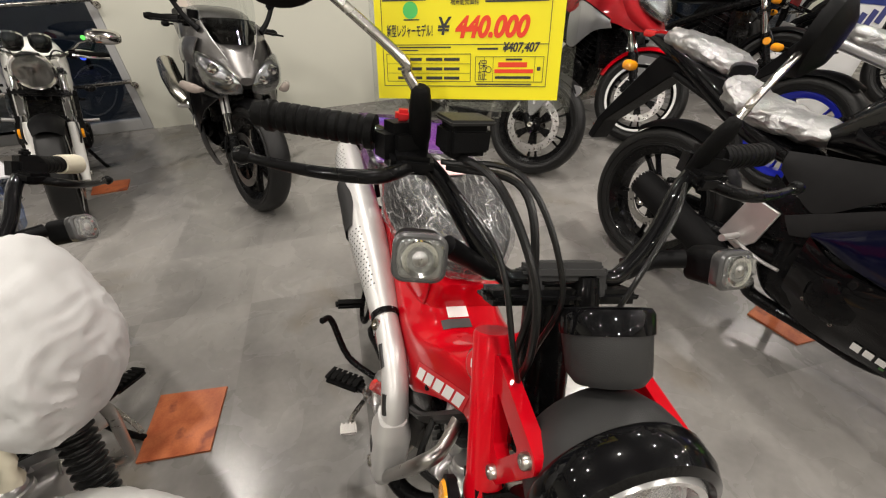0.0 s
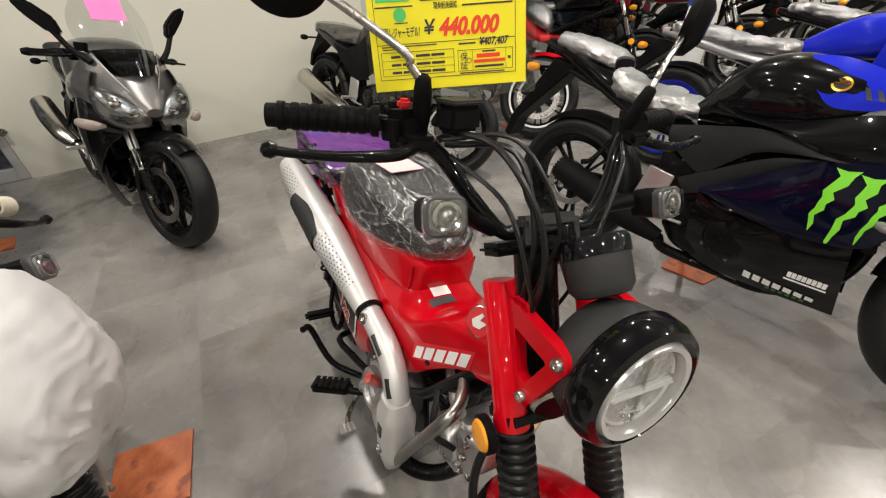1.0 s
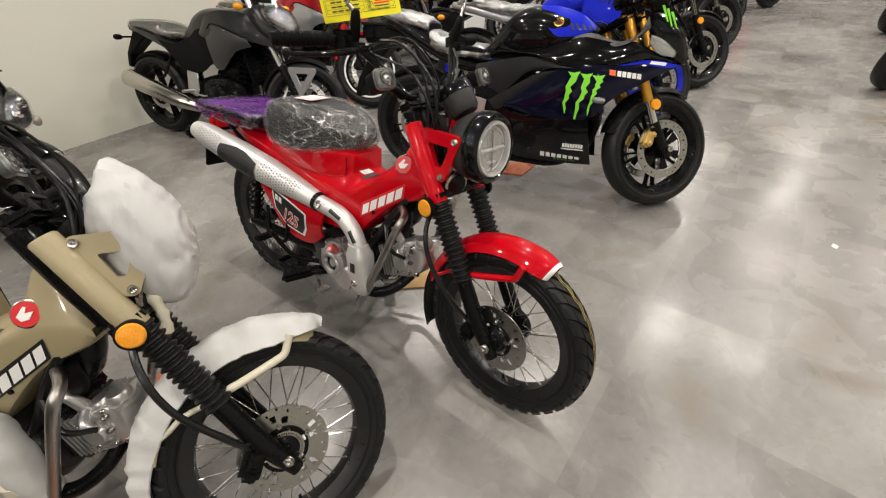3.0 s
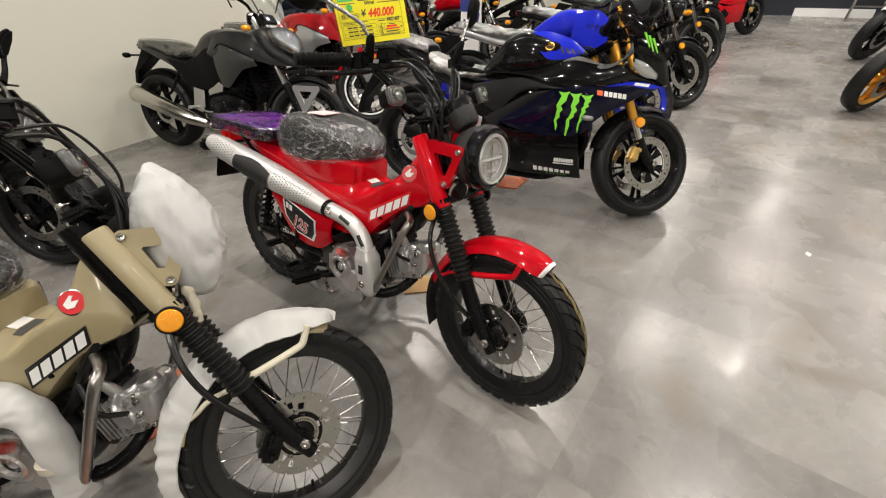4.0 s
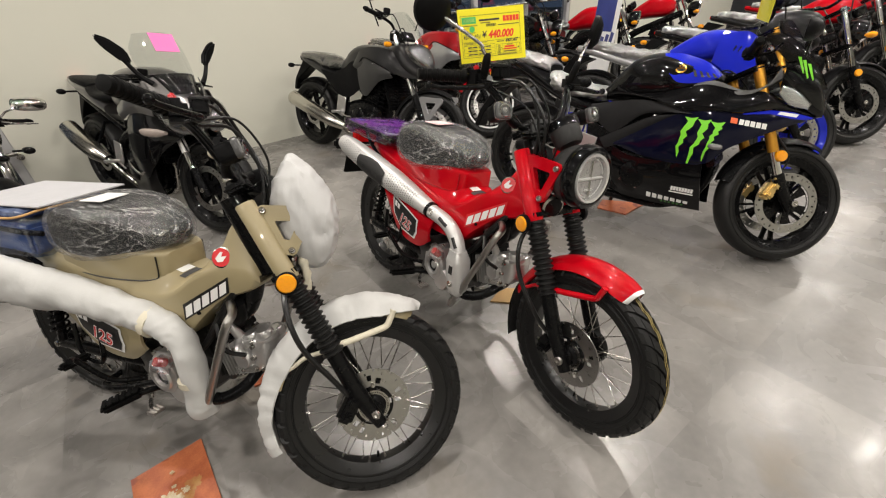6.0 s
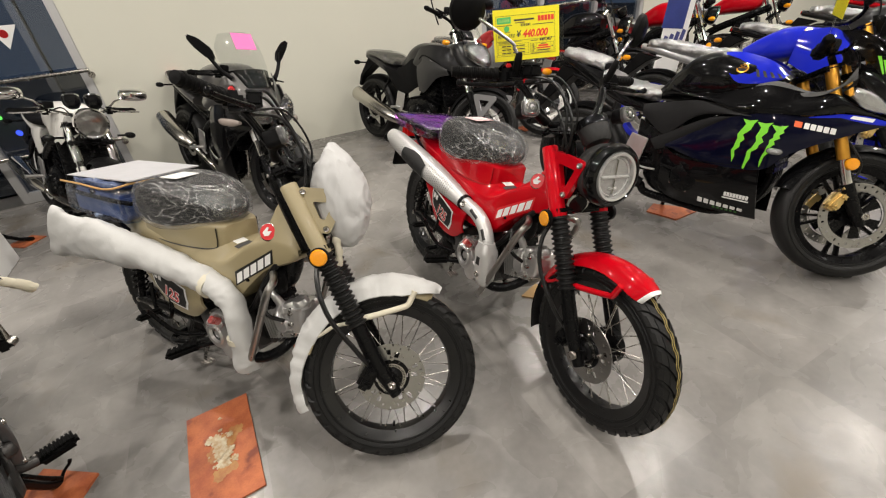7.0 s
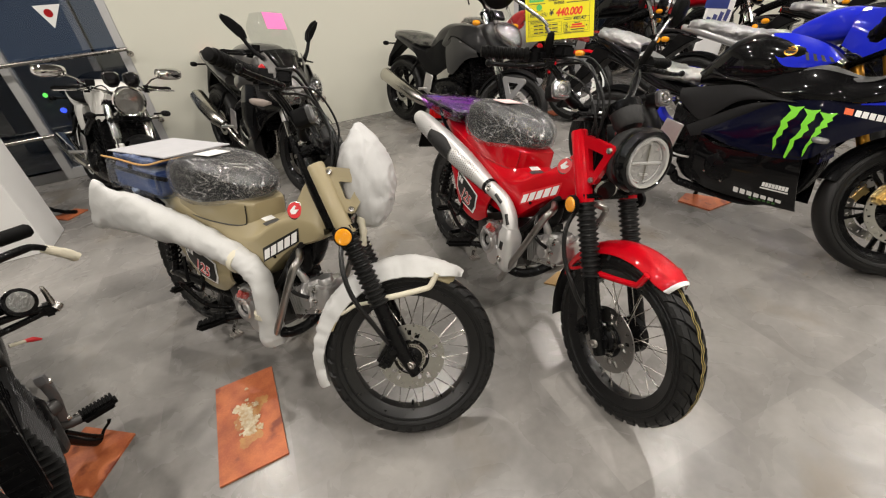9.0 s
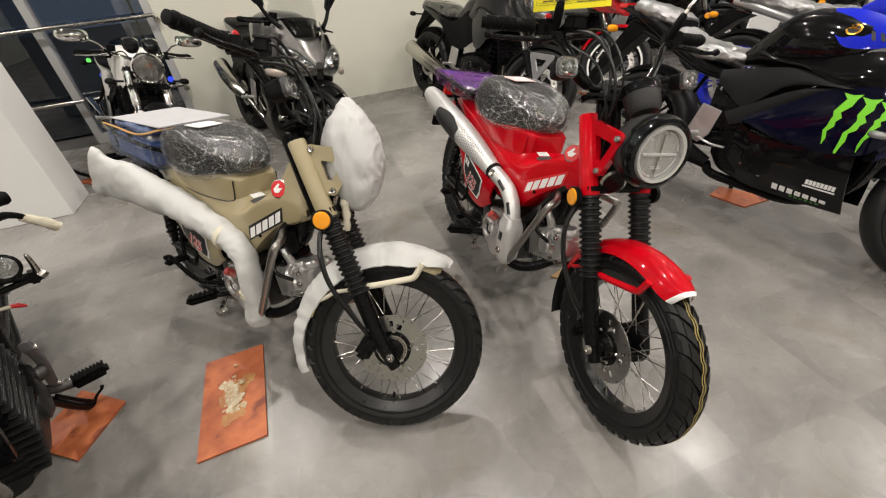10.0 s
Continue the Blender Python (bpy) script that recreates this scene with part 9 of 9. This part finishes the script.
part("print", lathe([(0.0028, 0.001), (0.0036, 0.001), (0.0036, 0.0006), (0.0028, 0.0006)], (0.1312, 0.032, 0), (0, 0, 1), 20, closed=True), BLK_T, tag)
bar(0.012, 0.108, 0.056, 0.126, GRN)
bar(0.016, 0.112, 0.052, 0.122, mat("print_pale_green", (0.4, 0.75, 0.2), 0.5))
for k in range(5):
    bar(0.142 + 0.0105 * k, 0.108, 0.151 + 0.0105 * k, 0.123, RED_T)
bar(0.066, 0.113, 0.13, 0.118, BLK_T)

# second price card, seen almost from its edge, above the black and blue sport bike
TAG2 = Matrix.Translation((1.40, 1.15, 1.10)) @ turn(0, 0, 56)
tag2 = thing("price_card", TAG2, "yellow price card in a clear holder on the sport bike", "price card")
part("card", box((0, 0, 0.078), (0.21, 0.0012, 0.148), 0), YEL, tag2)
part("holder", box((0, 0.0025, 0.075), (0.225, 0.002, 0.162), 0.0006), SCREEN, tag2, "clear plastic sleeve")
part("holder_post", rod((0, 0.003, -0.16), (0, 0.003, 0.0), 0.0045, 8), LENS, tag2)

# ---- windows, rails, partition, fittings ----
RM = Matrix.Rotation(TURN_ROOM, 4, "Z")


def window(name, u0, u1, z0, z1, mullions, label):
    w = thing(name, RM, label, "window", "", "structure")
    v = WALL_V + 0.05
    for u in (u0 + 0.035, *mullions, u1 - 0.035):
        part("window_frame", box((u, v, (z0 + z1) / 2), (0.07, 0.09, z1 - z0), 0.006), ALU_FRAME, w)
    ends = [u0 + 0.035, *mullions, u1 - 0.035]
    for a, b in zip(ends, ends[1:]):
        for z in (z0 + 0.045, z1 - 0.04):
            part("window_frame", box(((a + b) / 2, v, z), (b - a - 0.07, 0.085, 0.09), 0.006), ALU_FRAME, w)
        p = part("pane", box(((a + b) / 2, v + 0.01, (z0 + z1) / 2), (b - a - 0.068, 0.008, z1 - z0 - 0.17), 0), PANE, w)
        p.visible_shadow = False
    return w


window("window_1", -6.0, -1.52, 0.0, 2.6, (-2.43, -3.34, -4.25, -5.15), "tall dark window at night with an aluminium frame")
window("window_2", 2.45, 5.2, 0.0, 2.6, (3.36, 4.28), "tall dark window at night with an aluminium frame")
for a, b, e in ((-5.9, -1.50, -1.50), (2.5, 5.15, 2.5)):
    for z in (1.005, 0.42):
        r = thing("hand_rail", RM, "round stainless steel rail across the window", "rail", "window rails", "structure")
        part("rail_tube", rod((a, WALL_V - 0.07, z), (b, WALL_V - 0.07, z), 0.017, 14), STEEL, r)
        for u in (a + 0.01, b - 0.01):
            part("rail_bracket", tube([(u, WALL_V - 0.07, z), (u, WALL_V - 0.06, z - 0.03), (u, WALL_V - 0.002, z - 0.045)], 0.009, 10, 4), STEEL, r)
            part("rail_rose", lathe([(0.004, 0.006), (0.024, 0.005), (0.026, 0.0)], (u, WALL_V - 0.003, z - 0.045), (0, -1, 0), 20), STEEL, r)
tri = bmesh.new()
f = tri.faces.new([tri.verts.new((u, WALL_V + 0.048, z)) for u, z in ((-2.03, 1.385), (-1.84, 1.38), (-1.955, 1.215))])
sign = solid("warning_sign", tri, WHITE, "white triangular sign with a red disc on the glass", "sign", m=RM)
part("sign_disc", lathe([(0.001, 0.001), (0.03, 0.001)], (-1.945, WALL_V + 0.0465, 1.325), (0, -1, 0), 24), RED_INK, sign)
# white partition box near the window
pt = solid("partition", box((-2.68, 2.97, 0.9), (1.0, 0.32, 1.8), 0.004), PANEL_W, "white free-standing partition panel", "partition", m=RM)
prop = solid("floor_stay", tube([(-2.63, 3.55, 0.30), (-2.30, 3.44, 0.06), (-2.16, 3.40, 0.02)], [0.014, 0.014, 0.014], 10, 3), BLACKM, "black metal stay leaning to the floor", "stay", m=RM)
# lights of the street behind the glass
for u, v, z, col_, e in ((-3.93, 9.2, 0.13, (0.15, 0.9, 0.1), 5.0), (-3.16, 7.27, 0.15, (0.05, 0.1, 1.0), 5.0), (-2.06, 6.2, 0.15, (0.05, 0.1, 1.0), 3.0), (-3.4, 11.0, 1.9, (0.9, 0.85, 0.7), 2.0)):
    g = bpy.data.materials.new("street_light")
    g.use_nodes = True
    b = g.node_tree.nodes["Principled BSDF"]
    b.inputs["Base Color"].default_value = (*col_, 1)
    b.inputs["Emission Color"].default_value = (*col_, 1)
    b.inputs["Emission Strength"].default_value = e
    sl_ = solid("street_light", lathe([(0.006, -0.03), (0.03, -0.02), (0.038, 0), (0.03, 0.02), (0.006, 0.03)], (u, v, z), (0, 1, 0), 18), g, "small coloured light in the dark street", "light", m=RM)
    part("pole", rod((u, v + 0.07, -0.02), (u, v + 0.07, z + 0.05), 0.03, 8), BLACKM, sl_)
slab("ground", -14, 16, WALL_V + 0.16, 18, -0.12, -0.02, mat("asphalt", (0.06, 0.06, 0.06), 0.8, grain=0.2, scale=8, bump=0.3), "dark asphalt outside at night", "ground")
# far end: plinth and chair-like rail at the dark wall
slab("plinth", FAR_U - 0.06, FAR_U - 0.001, -1.2, -0.05, 0.0, 0.13, PANEL_W, "pale plinth along the dark wall", "plinth")
stool = thing("step_stool", RM @ Matrix.Translation((FAR_U - 0.42, -1.05, 0)), "grey metal step stool before the dark wall", "stool")
part("top_step", box((0, 0, 0.46), (0.30, 0.42, 0.02), 0.005), GREY_STEEL, stool)
part("lower_step", box((-0.12, 0, 0.23), (0.14, 0.42, 0.018), 0.005), GREY_STEEL, stool)
for sx_, sy_ in ((-1, -1), (-1, 1), (1, -1), (1, 1)):
    part("leg", rod((sx_ * 0.12, sy_ * 0.19, 0.45), (sx_ * 0.20, sy_ * 0.22, 0.0), 0.012, 10), GREY_STEEL, stool)
# banner board in the back row
bn = thing("banner_board", RM @ Matrix.Translation((3.35, 2.45, 0)), "white and blue upright banner board", "banner")
part("board", box((0, 0, 0.62), (0.34, 0.02, 1.24), 0.003, turn(0, 8, 0)), PANEL_W, bn)
part("board_field", box((-0.015, -0.012, 1.0), (0.30, 0.004, 0.36), 0, turn(0, 8, 0)), mat("banner_blue", (0.03, 0.05, 0.22), 0.4, grain=0.3, scale=8), bn)
for k in range(4):
    part("board_bar", box((-0.12 + 0.08 * k, -0.0135, 0.72 + 0.01 * k), (0.05, 0.003, 0.09), 0, turn(0, 20, 0)), mat("banner_ink", (0.05, 0.06, 0.2), 0.5), bn)
# ceiling lights
for u, v in LAMPS:
    cl = thing("ceiling_light", RM @ Matrix.Translation((u, v, CEILING)), "square white recessed ceiling light", "ceiling light", "ceiling lights")
    part("housing", box((0, 0, -0.03), (0.34, 0.34, 0.06), 0.008), PANEL_W, cl)

# ---- floor tiles, laid last ----
TILE, U_JOINT, V_JOINT = 0.457, 0.98, 0.39
one = box((0, 0, -0.00155), (TILE - 0.00015, TILE - 0.00015, 0.003), 0)
one_mesh = bpy.data.meshes.new("floor_tile")
one.to_mesh(one_mesh)
one.free()
one_mesh.materials.append(FLOOR)
rest = bmesh.new()
for i in range(-16, 22):
    for j in range(-12, 10):
        u, v = U_JOINT + (i + 0.5) * TILE, V_JOINT + (j + 0.5) * TILE
        if v > WALL_V + 0.15 or u < -6 or u > FAR_U or v < -4.5:
            continue
        if -2.9 < u < 5.9 and -2.1 < v < 4.5:
            t = new("floor_tile", one_mesh)
            t.parent = floor
            t.matrix_world = Matrix.Translation(room(u, v)) @ Matrix.Rotation(TURN_ROOM, 4, "Z")
        else:
            h = TILE / 2 - 0.0003
            vs = [rest.verts.new(room(u + a * h, v + b * h, z)) for z in (-0.003, -0.00005) for a, b in ((-1, -1), (1, -1), (1, 1), (-1, 1))]
            for q in ((4, 5, 6, 7), (0, 1, 5, 4), (1, 2, 6, 5), (2, 3, 7, 6), (3, 0, 4, 7)):
                rest.faces.new([vs[k] for k in q])
rt = part("far_tiles", rest, FLOOR_REST, floor)
rt.matrix_world = Matrix()
rt["kind"] = "stuff"
